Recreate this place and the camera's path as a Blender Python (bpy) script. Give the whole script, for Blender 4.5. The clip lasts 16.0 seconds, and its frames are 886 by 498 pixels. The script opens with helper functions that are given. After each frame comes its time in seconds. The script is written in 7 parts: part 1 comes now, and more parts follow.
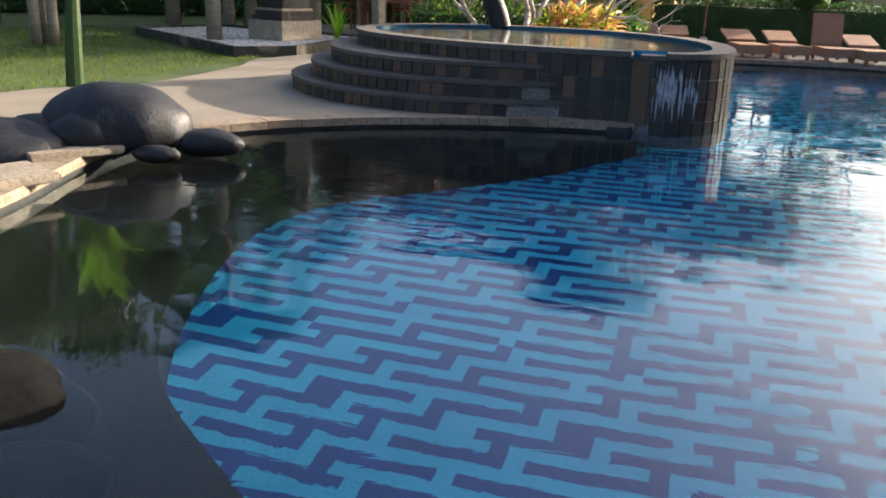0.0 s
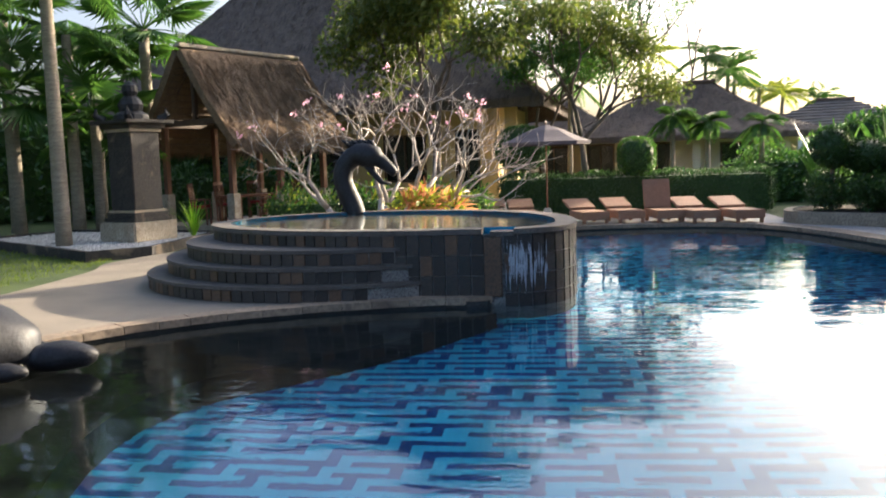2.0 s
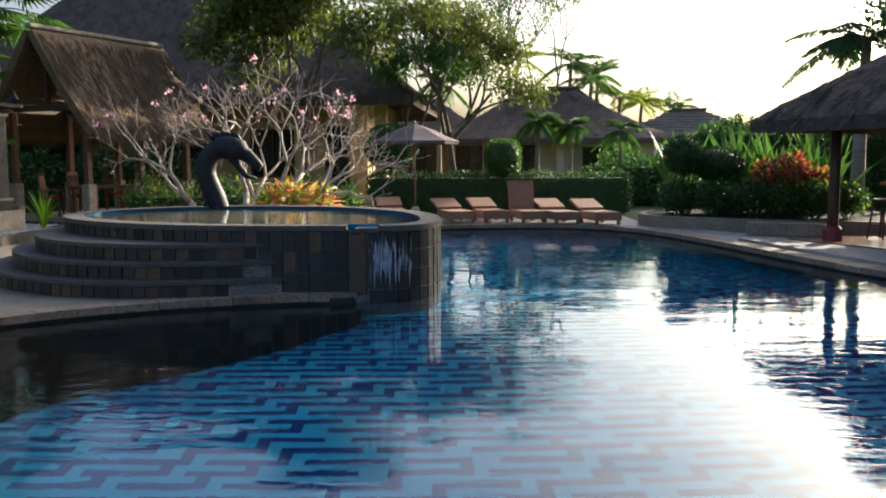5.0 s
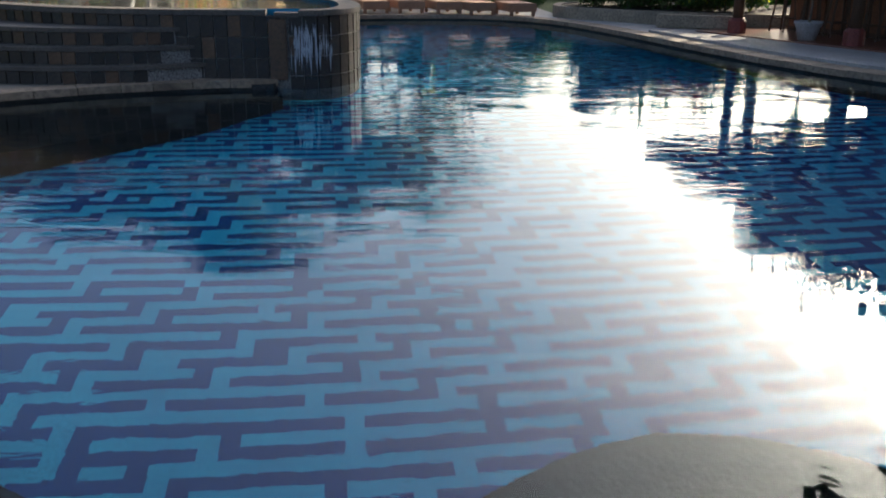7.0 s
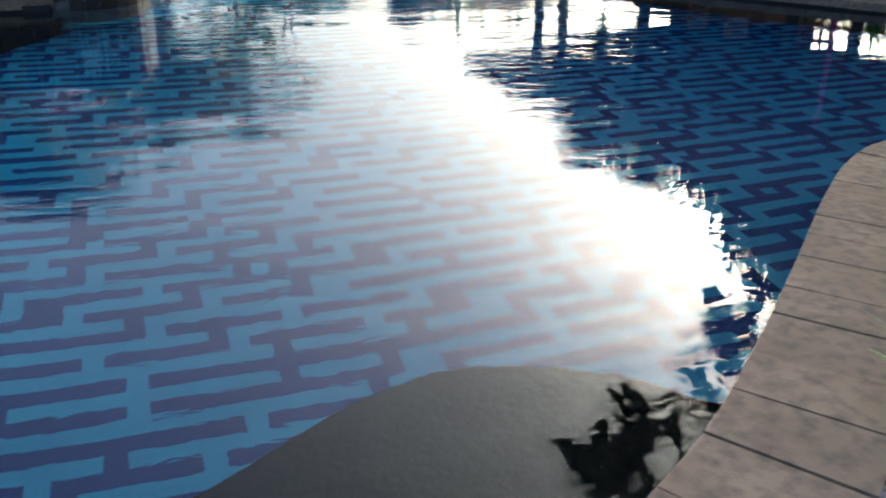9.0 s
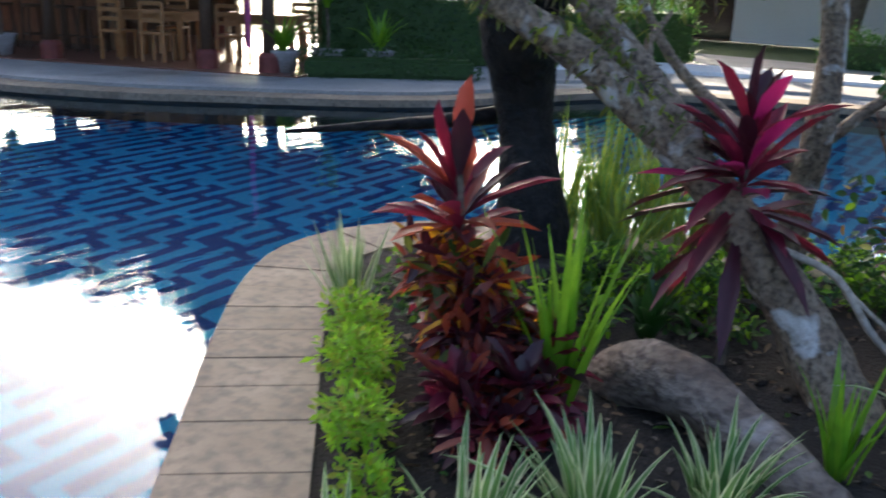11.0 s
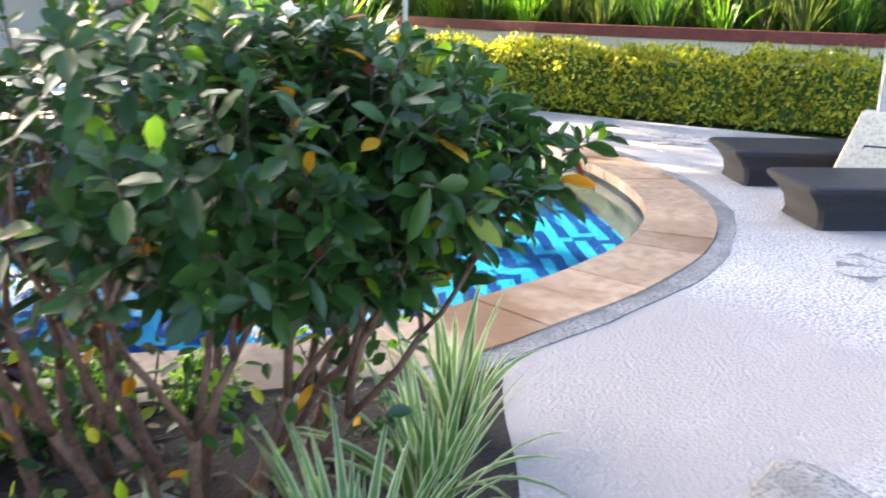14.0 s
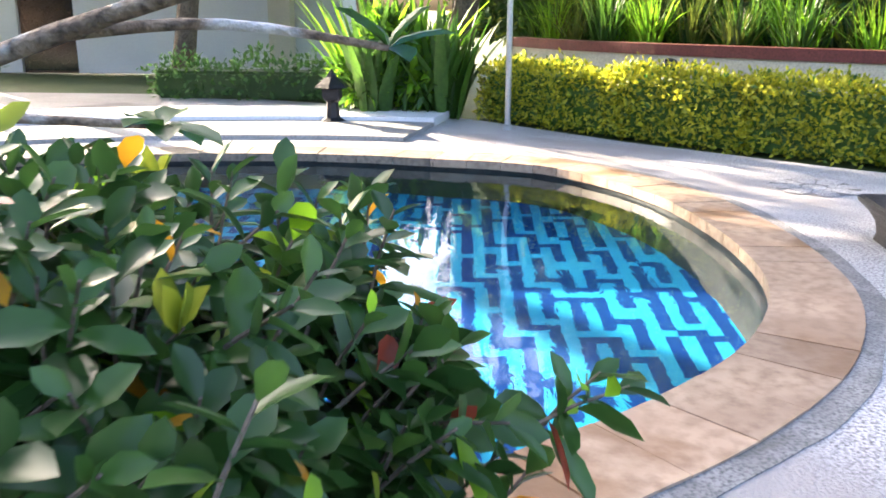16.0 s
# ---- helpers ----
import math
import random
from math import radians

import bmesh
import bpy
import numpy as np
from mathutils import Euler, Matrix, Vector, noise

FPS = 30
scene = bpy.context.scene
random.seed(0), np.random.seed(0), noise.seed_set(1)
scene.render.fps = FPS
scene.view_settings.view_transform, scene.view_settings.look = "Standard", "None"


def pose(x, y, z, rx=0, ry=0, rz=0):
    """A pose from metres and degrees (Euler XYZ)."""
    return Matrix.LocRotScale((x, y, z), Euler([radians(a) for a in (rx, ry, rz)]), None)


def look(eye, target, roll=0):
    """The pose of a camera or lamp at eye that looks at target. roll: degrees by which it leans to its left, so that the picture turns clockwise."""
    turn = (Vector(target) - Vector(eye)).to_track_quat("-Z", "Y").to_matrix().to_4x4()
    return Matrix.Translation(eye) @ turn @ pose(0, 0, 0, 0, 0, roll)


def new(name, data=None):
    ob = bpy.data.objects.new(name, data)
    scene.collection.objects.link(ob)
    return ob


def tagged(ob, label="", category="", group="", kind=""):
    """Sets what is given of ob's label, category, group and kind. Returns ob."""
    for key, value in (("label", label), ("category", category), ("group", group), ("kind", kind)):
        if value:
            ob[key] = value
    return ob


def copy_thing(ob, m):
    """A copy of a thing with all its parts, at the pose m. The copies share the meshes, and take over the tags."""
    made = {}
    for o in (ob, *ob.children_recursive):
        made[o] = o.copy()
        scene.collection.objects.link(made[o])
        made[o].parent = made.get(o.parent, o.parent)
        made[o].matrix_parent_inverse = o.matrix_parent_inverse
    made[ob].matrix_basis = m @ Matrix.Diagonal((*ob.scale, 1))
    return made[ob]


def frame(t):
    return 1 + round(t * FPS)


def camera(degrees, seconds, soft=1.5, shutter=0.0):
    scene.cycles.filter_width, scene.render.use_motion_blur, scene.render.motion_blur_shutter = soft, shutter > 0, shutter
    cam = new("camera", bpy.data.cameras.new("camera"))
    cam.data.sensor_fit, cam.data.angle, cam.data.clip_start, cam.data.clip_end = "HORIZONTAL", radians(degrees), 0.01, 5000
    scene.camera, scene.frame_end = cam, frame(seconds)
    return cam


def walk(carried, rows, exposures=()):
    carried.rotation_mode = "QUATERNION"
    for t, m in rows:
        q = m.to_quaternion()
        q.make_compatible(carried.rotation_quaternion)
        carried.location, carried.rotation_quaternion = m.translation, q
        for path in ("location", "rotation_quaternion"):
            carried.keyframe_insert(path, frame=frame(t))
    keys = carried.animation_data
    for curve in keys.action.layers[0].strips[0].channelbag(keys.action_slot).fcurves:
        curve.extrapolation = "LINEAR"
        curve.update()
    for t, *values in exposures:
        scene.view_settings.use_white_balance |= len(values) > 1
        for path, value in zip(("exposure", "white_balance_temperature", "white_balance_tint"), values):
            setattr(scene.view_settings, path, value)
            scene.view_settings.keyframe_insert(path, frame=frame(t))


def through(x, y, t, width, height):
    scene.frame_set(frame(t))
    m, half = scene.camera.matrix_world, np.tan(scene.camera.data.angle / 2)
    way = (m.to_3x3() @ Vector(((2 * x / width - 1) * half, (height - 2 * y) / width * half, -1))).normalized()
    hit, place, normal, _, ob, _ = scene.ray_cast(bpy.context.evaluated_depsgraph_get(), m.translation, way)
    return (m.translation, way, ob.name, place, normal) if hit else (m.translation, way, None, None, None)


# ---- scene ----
from mathutils import geometry

# ---- camera ----
cam = camera(54.0, 16.0, soft=1.7, shutter=0.3)


def aim(x, y, z, yaw, pitch, roll):
    return pose(x, y, z, 0, 0, yaw) @ pose(0, 0, 0, 90 + pitch) @ pose(0, 0, 0, 0, 0, roll)


PATH = [
    (0, -0.104, 0.145, 1.478, 18.83, -17.27, 1.73),
    (0.5, -0.074, 0.129, 1.432, 19.60, -17.61, -0.92),
    (1, -0.060, 0.096, 1.497, 16.25, -14.45, -1.43),
    (1.5, -0.053, 0.101, 1.516, 12.84, -9.62, -1.70),
    (2, -0.050, 0.098, 1.542, 10.08, -5.62, -1.95),
    (2.5, -0.036, 0.085, 1.552, 8.02, -1.77, -2.48),
    (3, -0.033, 0.103, 1.552, 6.54, 1.02, -2.70),
    (3.2, -0.030, 0.110, 1.558, 6.12, 1.63, -2.84),
    (5.3, 0.012, 0.046, 1.519, 0.62, -7.87, 0.39),
    (5.5, -0.000, 0.000, 1.500, 0.00, -9.18, 0.70),
    (6, -0.087, -0.079, 1.469, -2.60, -12.60, 0.81),
    (6.5, -0.132, -0.201, 1.471, -4.46, -16.07, 0.51),
    (7, -0.120, -0.360, 1.455, -4.58, -19.03, 0.71),
    (7.5, -0.163, -0.544, 1.421, -5.78, -21.73, 1.75),
    (8, -0.131, -0.524, 1.482, -7.14, -25.22, 1.13),
    (8.2, -0.084, -0.470, 1.484, -7.80, -25.84, 0.85),
    (10.3, 0.625, 0.038, 1.469, -38.17, -19.36, 2.24),
    (10.5, 0.708, 0.047, 1.475, -41.42, -19.08, 2.17),
    (11, 0.981, 0.186, 1.492, -50.76, -17.56, 2.06),
    (11.5, 1.218, 0.231, 1.476, -59.45, -17.66, 1.01),
    (12, 1.548, 0.217, 1.478, -66.31, -17.28, 1.28),
    (12.5, 1.849, 0.208, 1.430, -73.14, -17.32, 1.63),
    (13, 2.197, 0.181, 1.461, -81.05, -17.33, 0.73),
    (13.5, 2.560, 0.020, 1.462, -89.38, -17.32, 0.73),
    (14, 2.936, -0.159, 1.401, -94.73, -16.10, 1.27),
    (14.5, 3.263, -0.236, 1.433, -99.18, -16.02, 1.74),
    (15, 3.499, -0.339, 1.479, -100.27, -16.44, 0.69),
    (15.5, 3.792, -0.507, 1.516, -90.79, -14.92, 0.49),
    (16, 4.067, -0.591, 1.534, -85.84, -15.47, 0.21),
]
EXPOSURES = [(0, 1.6, 6100, 12), (1.0, 1.65, 6100, 12), (2.0, 1.75, 6100, 11), (2.5, 1.45, 6100, 10), (3.0, 1.2, 6100, 10), (5.5, 1.1, 5900, 10), (6.0, 0.95, 5900, 10), (7.0, 1.15, 6000, 10), (8.2, 1.3, 6000, 10),
             (10.3, 1.0, 5900, 10), (10.6, 1.25, 5900, 10), (11.2, 2.4, 5800, 10), (12.0, 3.4, 5950, 14), (12.5, 3.5, 5950, 15), (13.0, 3.4, 6000, 13), (14.0, 3.25, 6200, 12), (15.0, 3.1, 6300, 13), (15.5, 3.2, 6300, 14), (16.0, 3.15, 6200, 14)]
walk(cam, [(r[0], aim(*r[1:])) for r in PATH], EXPOSURES)

# ---- light ----
SUN_TO = Vector((0.675, 0.738, 0)).normalized()
SUN_ELEV = radians(18)
world = bpy.data.worlds.new("sky")
scene.world = world
world.use_nodes = True
wn = world.node_tree.nodes
sky = wn.new("ShaderNodeTexSky")
sky.sky_type = "NISHITA"
sky.sun_disc = False
sky.sun_elevation = SUN_ELEV
sky.sun_rotation = math.atan2(SUN_TO.x, SUN_TO.y)
sky.altitude = 0
sky.air_density = 0.8
sky.dust_density = 7.5
sky.ozone_density = 1.0
world.node_tree.links.new(sky.outputs[0], wn["Background"].inputs[0])
wn["Background"].inputs[1].default_value = 0.14
sun_data = bpy.data.lights.new("sun", "SUN")
sun_data.energy = 5.0
sun_data.angle = radians(0.6)
sun_data.color = (1.0, 0.82, 0.58)
sun = new("sun", sun_data)
sun.matrix_world = look((40, 20, 30), Vector((40, 20, 30)) - (SUN_TO * math.cos(SUN_ELEV) + Vector((0, 0, math.sin(SUN_ELEV)))))


# ---- materials ----
def surf(name, c1, c2, scale=4.0, rough=0.7, bump=0.3, fine=40.0, c3=None, metallic=0.0, spread=0.0, island=0.0, dist=0.01, stain=None, stain_at=0.6, stretch=(1, 1, 1), spec=0.5):
    """A surface with broad and fine variation, relief, and stains of their own shape."""
    m = bpy.data.materials.new(name)
    m.use_nodes = True
    nt, n = m.node_tree, m.node_tree.nodes
    link = nt.links.new
    b = n["Principled BSDF"]
    b.inputs["Roughness"].default_value = rough
    b.inputs["Metallic"].default_value = metallic
    b.inputs["Specular IOR Level"].default_value = spec
    co = n.new("ShaderNodeTexCoord")
    mp = n.new("ShaderNodeMapping")
    mp.inputs["Scale"].default_value = stretch
    link(co.outputs["Object"], mp.inputs[0])
    n1 = n.new("ShaderNodeTexNoise")
    n1.inputs["Scale"].default_value = scale
    n1.inputs["Detail"].default_value = 6
    n2 = n.new("ShaderNodeTexNoise")
    n2.inputs["Scale"].default_value = fine
    n2.inputs["Detail"].default_value = 4
    link(mp.outputs[0], n1.inputs[0])
    link(mp.outputs[0], n2.inputs[0])
    r1 = n.new("ShaderNodeMapRange")
    r1.inputs[1].default_value, r1.inputs[2].default_value = 0.35, 0.65
    link(n1.outputs[0], r1.inputs[0])
    mix = n.new("ShaderNodeMixRGB")
    mix.inputs[1].default_value, mix.inputs[2].default_value = (*c1, 1), (*c2, 1)
    link(r1.outputs[0], mix.inputs[0])
    out = mix.outputs[0]
    r2 = n.new("ShaderNodeMapRange")
    r2.inputs[1].default_value, r2.inputs[2].default_value = 0.42, 0.7
    link(n2.outputs[0], r2.inputs[0])
    mix2 = n.new("ShaderNodeMixRGB")
    mix2.inputs[2].default_value = (*(c3 or tuple(0.55 * a for a in c1)), 1)
    link(out, mix2.inputs[1])
    link(r2.outputs[0], mix2.inputs[0])
    out = mix2.outputs[0]
    if stain:
        n3 = n.new("ShaderNodeTexNoise")
        n3.inputs["Scale"].default_value = scale * 0.37
        n3.inputs["Detail"].default_value = 8
        n3.inputs["Distortion"].default_value = 0.6
        link(mp.outputs[0], n3.inputs[0])
        r3 = n.new("ShaderNodeMapRange")
        r3.inputs[1].default_value, r3.inputs[2].default_value = stain_at, stain_at + 0.08
        link(n3.outputs[0], r3.inputs[0])
        mix3 = n.new("ShaderNodeMixRGB")
        mix3.inputs[2].default_value = (*stain, 1)
        link(out, mix3.inputs[1])
        link(r3.outputs[0], mix3.inputs[0])
        out = mix3.outputs[0]
    if spread or island:
        hsv = n.new("ShaderNodeHueSaturation")
        rr = n.new("ShaderNodeMapRange")
        k = spread or island
        rr.inputs[3].default_value, rr.inputs[4].default_value = 1 - k, 1 + k
        if spread:
            link(n.new("ShaderNodeObjectInfo").outputs["Random"], rr.inputs[0])
        else:
            link(n.new("ShaderNodeNewGeometry").outputs["Random Per Island"], rr.inputs[0])
        link(rr.outputs[0], hsv.inputs["Value"])
        link(out, hsv.inputs["Color"])
        out = hsv.outputs[0]
    link(out, b.inputs["Base Color"])
    if bump:
        bp = n.new("ShaderNodeBump")
        bp.inputs["Strength"].default_value = bump
        bp.inputs["Distance"].default_value = dist
        add = n.new("ShaderNodeMath")
        link(n1.outputs[0], add.inputs[0])
        link(n2.outputs[0], add.inputs[1])
        link(add.outputs[0], bp.inputs["Height"])
        link(bp.outputs[0], b.inputs["Normal"])
    return m


def leafy(name, c1, c2, rough=0.45, through=0.35, vein=0.0, hue=0.02, spec=0.5, glow=None):
    """A thin leaf: gloss on its face, light passing through it, each leaf its own shade."""
    m = bpy.data.materials.new(name)
    m.use_nodes = True
    nt, n = m.node_tree, m.node_tree.nodes
    link = nt.links.new
    b = n["Principled BSDF"]
    b.inputs["Roughness"].default_value = rough
    b.inputs["Specular IOR Level"].default_value = spec
    geo = n.new("ShaderNodeNewGeometry")
    ramp = n.new("ShaderNodeMixRGB")
    ramp.inputs[1].default_value, ramp.inputs[2].default_value = (*c1, 1), (*c2, 1)
    link(geo.outputs["Random Per Island"], ramp.inputs[0])
    ns = n.new("ShaderNodeTexNoise")
    ns.inputs["Scale"].default_value = 18
    co = n.new("ShaderNodeTexCoord")
    link(co.outputs["Object"], ns.inputs[0])
    hs = n.new("ShaderNodeHueSaturation")
    rr = n.new("ShaderNodeMapRange")
    rr.inputs[3].default_value, rr.inputs[4].default_value = 0.6, 1.4
    link(ns.outputs[0], rr.inputs[0])
    link(rr.outputs[0], hs.inputs["Value"])
    link(ramp.outputs[0], hs.inputs["Color"])
    link(hs.outputs[0], b.inputs["Base Color"])
    tr = n.new("ShaderNodeBsdfTranslucent")
    if glow:
        tr.inputs[0].default_value = (*glow, 1)
    else:
        lit = n.new("ShaderNodeHueSaturation")
        lit.inputs["Value"].default_value = 1.8
        link(hs.outputs[0], lit.inputs["Color"])
        link(lit.outputs[0], tr.inputs[0])
    mx = n.new("ShaderNodeMixShader")
    mx.inputs[0].default_value = through
    link(b.outputs[0], mx.inputs[1])
    link(tr.outputs[0], mx.inputs[2])
    link(mx.outputs[0], n["Material Output"].inputs[0])
    return m


def water_material(name, tint, ripple, scale):
    m = bpy.data.materials.new(name)
    m.use_nodes = True
    nt, n = m.node_tree, m.node_tree.nodes
    link = nt.links.new
    n.remove(n["Principled BSDF"])
    g = n.new("ShaderNodeBsdfGlass")
    g.inputs["IOR"].default_value = 1.333
    g.inputs["Roughness"].default_value = 0.0
    g.inputs["Color"].default_value = (*tint, 1)
    co = n.new("ShaderNodeTexCoord")
    patch = n.new("ShaderNodeTexNoise")
    patch.inputs["Scale"].default_value = 0.45
    patch.inputs["Detail"].default_value = 2
    link(co.outputs["Object"], patch.inputs[0])
    pr = n.new("ShaderNodeMapRange")
    pr.inputs[1].default_value, pr.inputs[2].default_value = 0.38, 0.68
    pr.inputs[3].default_value, pr.inputs[4].default_value = 0.06, 1.0
    link(patch.outputs[0], pr.inputs[0])
    a = n.new("ShaderNodeTexNoise")
    a.inputs["Scale"].default_value = scale
    a.inputs["Detail"].default_value = 3
    a.inputs["Distortion"].default_value = 0.8
    c = n.new("ShaderNodeTexNoise")
    c.inputs["Scale"].default_value = scale * 0.22
    c.inputs["Detail"].default_value = 1
    mp = n.new("ShaderNodeMapping")
    mp.inputs["Scale"].default_value = (0.7, 1.5, 1)
    mp.inputs["Rotation"].default_value = (0, 0, 0.3)
    link(co.outputs["Object"], mp.inputs[0])
    link(mp.outputs[0], a.inputs[0])
    link(mp.outputs[0], c.inputs[0])
    mu = n.new("ShaderNodeMath")
    mu.operation = "MULTIPLY"
    link(a.outputs[0], mu.inputs[0])
    link(pr.outputs[0], mu.inputs[1])
    ad = n.new("ShaderNodeMath")
    ad.operation = "MULTIPLY_ADD"
    ad.inputs[1].default_value = 1.6
    link(c.outputs[0], ad.inputs[0])
    link(mu.outputs[0], ad.inputs[2])
    bp = n.new("ShaderNodeBump")
    bp.inputs["Strength"].default_value = 1.0
    bp.inputs["Distance"].default_value = ripple
    link(ad.outputs[0], bp.inputs["Height"])
    link(bp.outputs[0], g.inputs["Normal"])
    link(g.outputs[0], n["Material Output"].inputs[0])
    return m


M_WATER = water_material("pool_water", (0.86, 0.96, 1.0), 0.005, 5.0)
M_SPA_WATER = water_material("spa_water", (0.9, 0.97, 1.0), 0.004, 9.0)
M_TILE_LIGHT = surf("light_blue_mosaic", (0.018, 0.24, 0.42), (0.028, 0.285, 0.48), 1.5, 0.4, 0.1, 60, (0.014, 0.195, 0.36), spec=0.12)
M_TILE_DARK = surf("navy_mosaic", (0.004, 0.032, 0.15), (0.006, 0.042, 0.19), 1.5, 0.4, 0.1, 60, (0.003, 0.025, 0.12), spec=0.12)
M_SHELF = surf("dark_pool_stone", (0.007, 0.0068, 0.006), (0.013, 0.012, 0.010), 1.6, 0.7, 0.3, 25, (0.005, 0.005, 0.005), stain=(0.02, 0.016, 0.010), stain_at=0.62, spec=0.08)
M_GRASS_GROUND = surf("lawn_soil", (0.034, 0.062, 0.009), (0.065, 0.095, 0.012), 0.9, 0.9, 0.5, 60, (0.02, 0.05, 0.01))
M_PATH = surf("beige_concrete", (0.20, 0.17, 0.135), (0.27, 0.23, 0.18), 1.2, 0.85, 0.35, 70, (0.15, 0.13, 0.10), stain=(0.10, 0.088, 0.07), stain_at=0.58)
M_DECK = surf("pale_stone_deck", (0.29, 0.285, 0.275), (0.38, 0.37, 0.355), 1.1, 0.75, 0.4, 40, (0.19, 0.185, 0.18), stain=(0.17, 0.16, 0.155), stain_at=0.6)
M_PEBBLE = surf("washed_white_pebble", (0.50, 0.485, 0.48), (0.62, 0.605, 0.60), 1.3, 0.85, 1.0, 58, (0.12, 0.11, 0.11), stain=(0.35, 0.325, 0.315), stain_at=0.52, dist=0.02)
M_GRAVEL_DARK = surf("grey_cement_band", (0.19, 0.185, 0.18), (0.32, 0.31, 0.30), 4, 0.9, 0.8, 60, (0.10, 0.10, 0.10), stain=(0.09, 0.085, 0.07), stain_at=0.58)
M_COPING = surf("sandstone_coping", (0.33, 0.225, 0.155), (0.44, 0.32, 0.225), 2.6, 0.6, 0.5, 14, (0.27, 0.18, 0.12), stain=(0.22, 0.125, 0.065), stain_at=0.56, spread=0.2)
M_COPING_GREY = surf("weathered_coping", (0.22, 0.165, 0.112), (0.31, 0.24, 0.17), 2.5, 0.7, 0.4, 18, (0.15, 0.115, 0.085), stain=(0.11, 0.08, 0.058), stain_at=0.6, spread=0.1)
M_SOIL = surf("planter_soil", (0.018, 0.013, 0.010), (0.034, 0.025, 0.019), 5, 0.95, 0.9, 50, (0.011, 0.009, 0.007), dist=0.03)
M_SLATE = surf("dark_slate_tile", (0.020, 0.018, 0.018), (0.055, 0.042, 0.030), 3, 0.5, 0.4, 30, (0.014, 0.014, 0.015), stain=(0.085, 0.05, 0.026), stain_at=0.58, spread=0.45)
M_SLATE_RUST = surf("rust_slate_tile", (0.085, 0.048, 0.027), (0.125, 0.07, 0.038), 4, 0.55, 0.4, 30, (0.05, 0.032, 0.02), spread=0.3)
M_GROUT = surf("pale_grout", (0.16, 0.152, 0.145), (0.27, 0.255, 0.24), 5, 0.9, 0.3, 60, (0.035, 0.035, 0.035))
M_TREAD = surf("grey_tread_stone", (0.08, 0.07, 0.062), (0.125, 0.108, 0.09), 3, 0.75, 0.4, 40, (0.05, 0.045, 0.04))
M_WALL_TILE = surf("waterline_tile", (0.028, 0.03, 0.03), (0.05, 0.052, 0.052), 3, 0.6, 0.3, 40, (0.02, 0.02, 0.02), spec=0.2)


# ---- geometry helpers ----
def mesh_of(name, verts, faces, mats, smooth=False, index=None):
    me = bpy.data.meshes.new(name)
    me.from_pydata([tuple(v) for v in verts], [], [tuple(f) for f in faces])
    for m in mats if isinstance(mats, (list, tuple)) else [mats]:
        me.materials.append(m)
    if index is not None:
        me.polygons.foreach_set("material_index", list(index))
    if smooth:
        me.polygons.foreach_set("use_smooth", [True] * len(me.polygons))
    me.update()
    return me


def from_bm(name, bm, material, smooth=False):
    me = bpy.data.meshes.new(name)
    bm.normal_update()
    bm.to_mesh(me)
    bm.free()
    for m in material if isinstance(material, (list, tuple)) else [material]:
        me.materials.append(m)
    if smooth:
        me.polygons.foreach_set("use_smooth", [True] * len(me.polygons))
    return me


def part(name, bm, material, parent, label="", smooth=False):
    me = bm if isinstance(bm, bpy.types.Mesh) else from_bm(name, bm, material, smooth)
    ob = new(name, me)
    ob.parent = parent
    if label:
        ob["label"] = label
    return ob


# places are told from this point: the pool's west side first, the planting bed further on
ORIGIN = Matrix.Identity(4)


def thing(name, m, label, category, group="", kind=""):
    ob = new(name)
    ob.empty_display_size = 0.1
    ob.matrix_world = ORIGIN @ m
    return tagged(ob, label, category, group, kind)


def smooth_loop(pts, n=8, closed=True):
    """Catmull-Rom through control points."""
    out, k = [], len(pts)
    P = [Vector((p[0], p[1], p[2] if len(p) > 2 else 0)) for p in pts]
    for i in range(k if closed else k - 1):
        if closed:
            a, b, c, d = P[i - 1], P[i], P[(i + 1) % k], P[(i + 2) % k]
        else:
            a, b, c, d = P[max(i - 1, 0)], P[i], P[i + 1], P[min(i + 2, k - 1)]
        for j in range(n):
            t = j / n
            out.append(0.5 * ((2 * b) + (c - a) * t + (2 * a - 5 * b + 4 * c - d) * t * t + (3 * b - a - 3 * c + d) * t ** 3))
    if not closed:
        out.append(P[-1])
    return out


def offset(pts, d, closed=True):
    """Points moved d to the right of their way."""
    out, k = [], len(pts)
    for i in range(k):
        a = pts[i - 1] if closed or i else pts[i]
        b = pts[(i + 1) % k] if closed or i < k - 1 else pts[i]
        t = (b - a)
        t.z = 0
        t.normalize()
        out.append(pts[i] + Vector((t.y, -t.x, 0)) * d)
    return out


def sheet(outer, holes, z, mats, name, thick=0.0):
    """A flat sheet with holes; its outer rim and holes go down by thick."""
    loops = [[Vector((p[0], p[1], 0)) for p in outer]] + [[Vector((p[0], p[1], 0)) for p in h] for h in holes]
    flat = [p for l in loops for p in l]
    tris = geometry.tessellate_polygon(loops)
    verts = [(p.x, p.y, z) for p in flat]
    faces = []
    for a, b, c in tris:
        n = (flat[b] - flat[a]).cross(flat[c] - flat[a]).z
        if abs(n) > 1e-9:
            faces.append((a, b, c) if n > 0 else (a, c, b))
    if thick:
        base = len(verts)
        verts += [(p.x, p.y, z - thick) for p in flat]
        s = 0
        for l in loops:
            for i in range(len(l)):
                i2 = (i + 1) % len(l)
                faces.append((s + i, s + i2, base + s + i2, base + s + i))
            s += len(l)
    return mesh_of(name, verts, faces, mats)


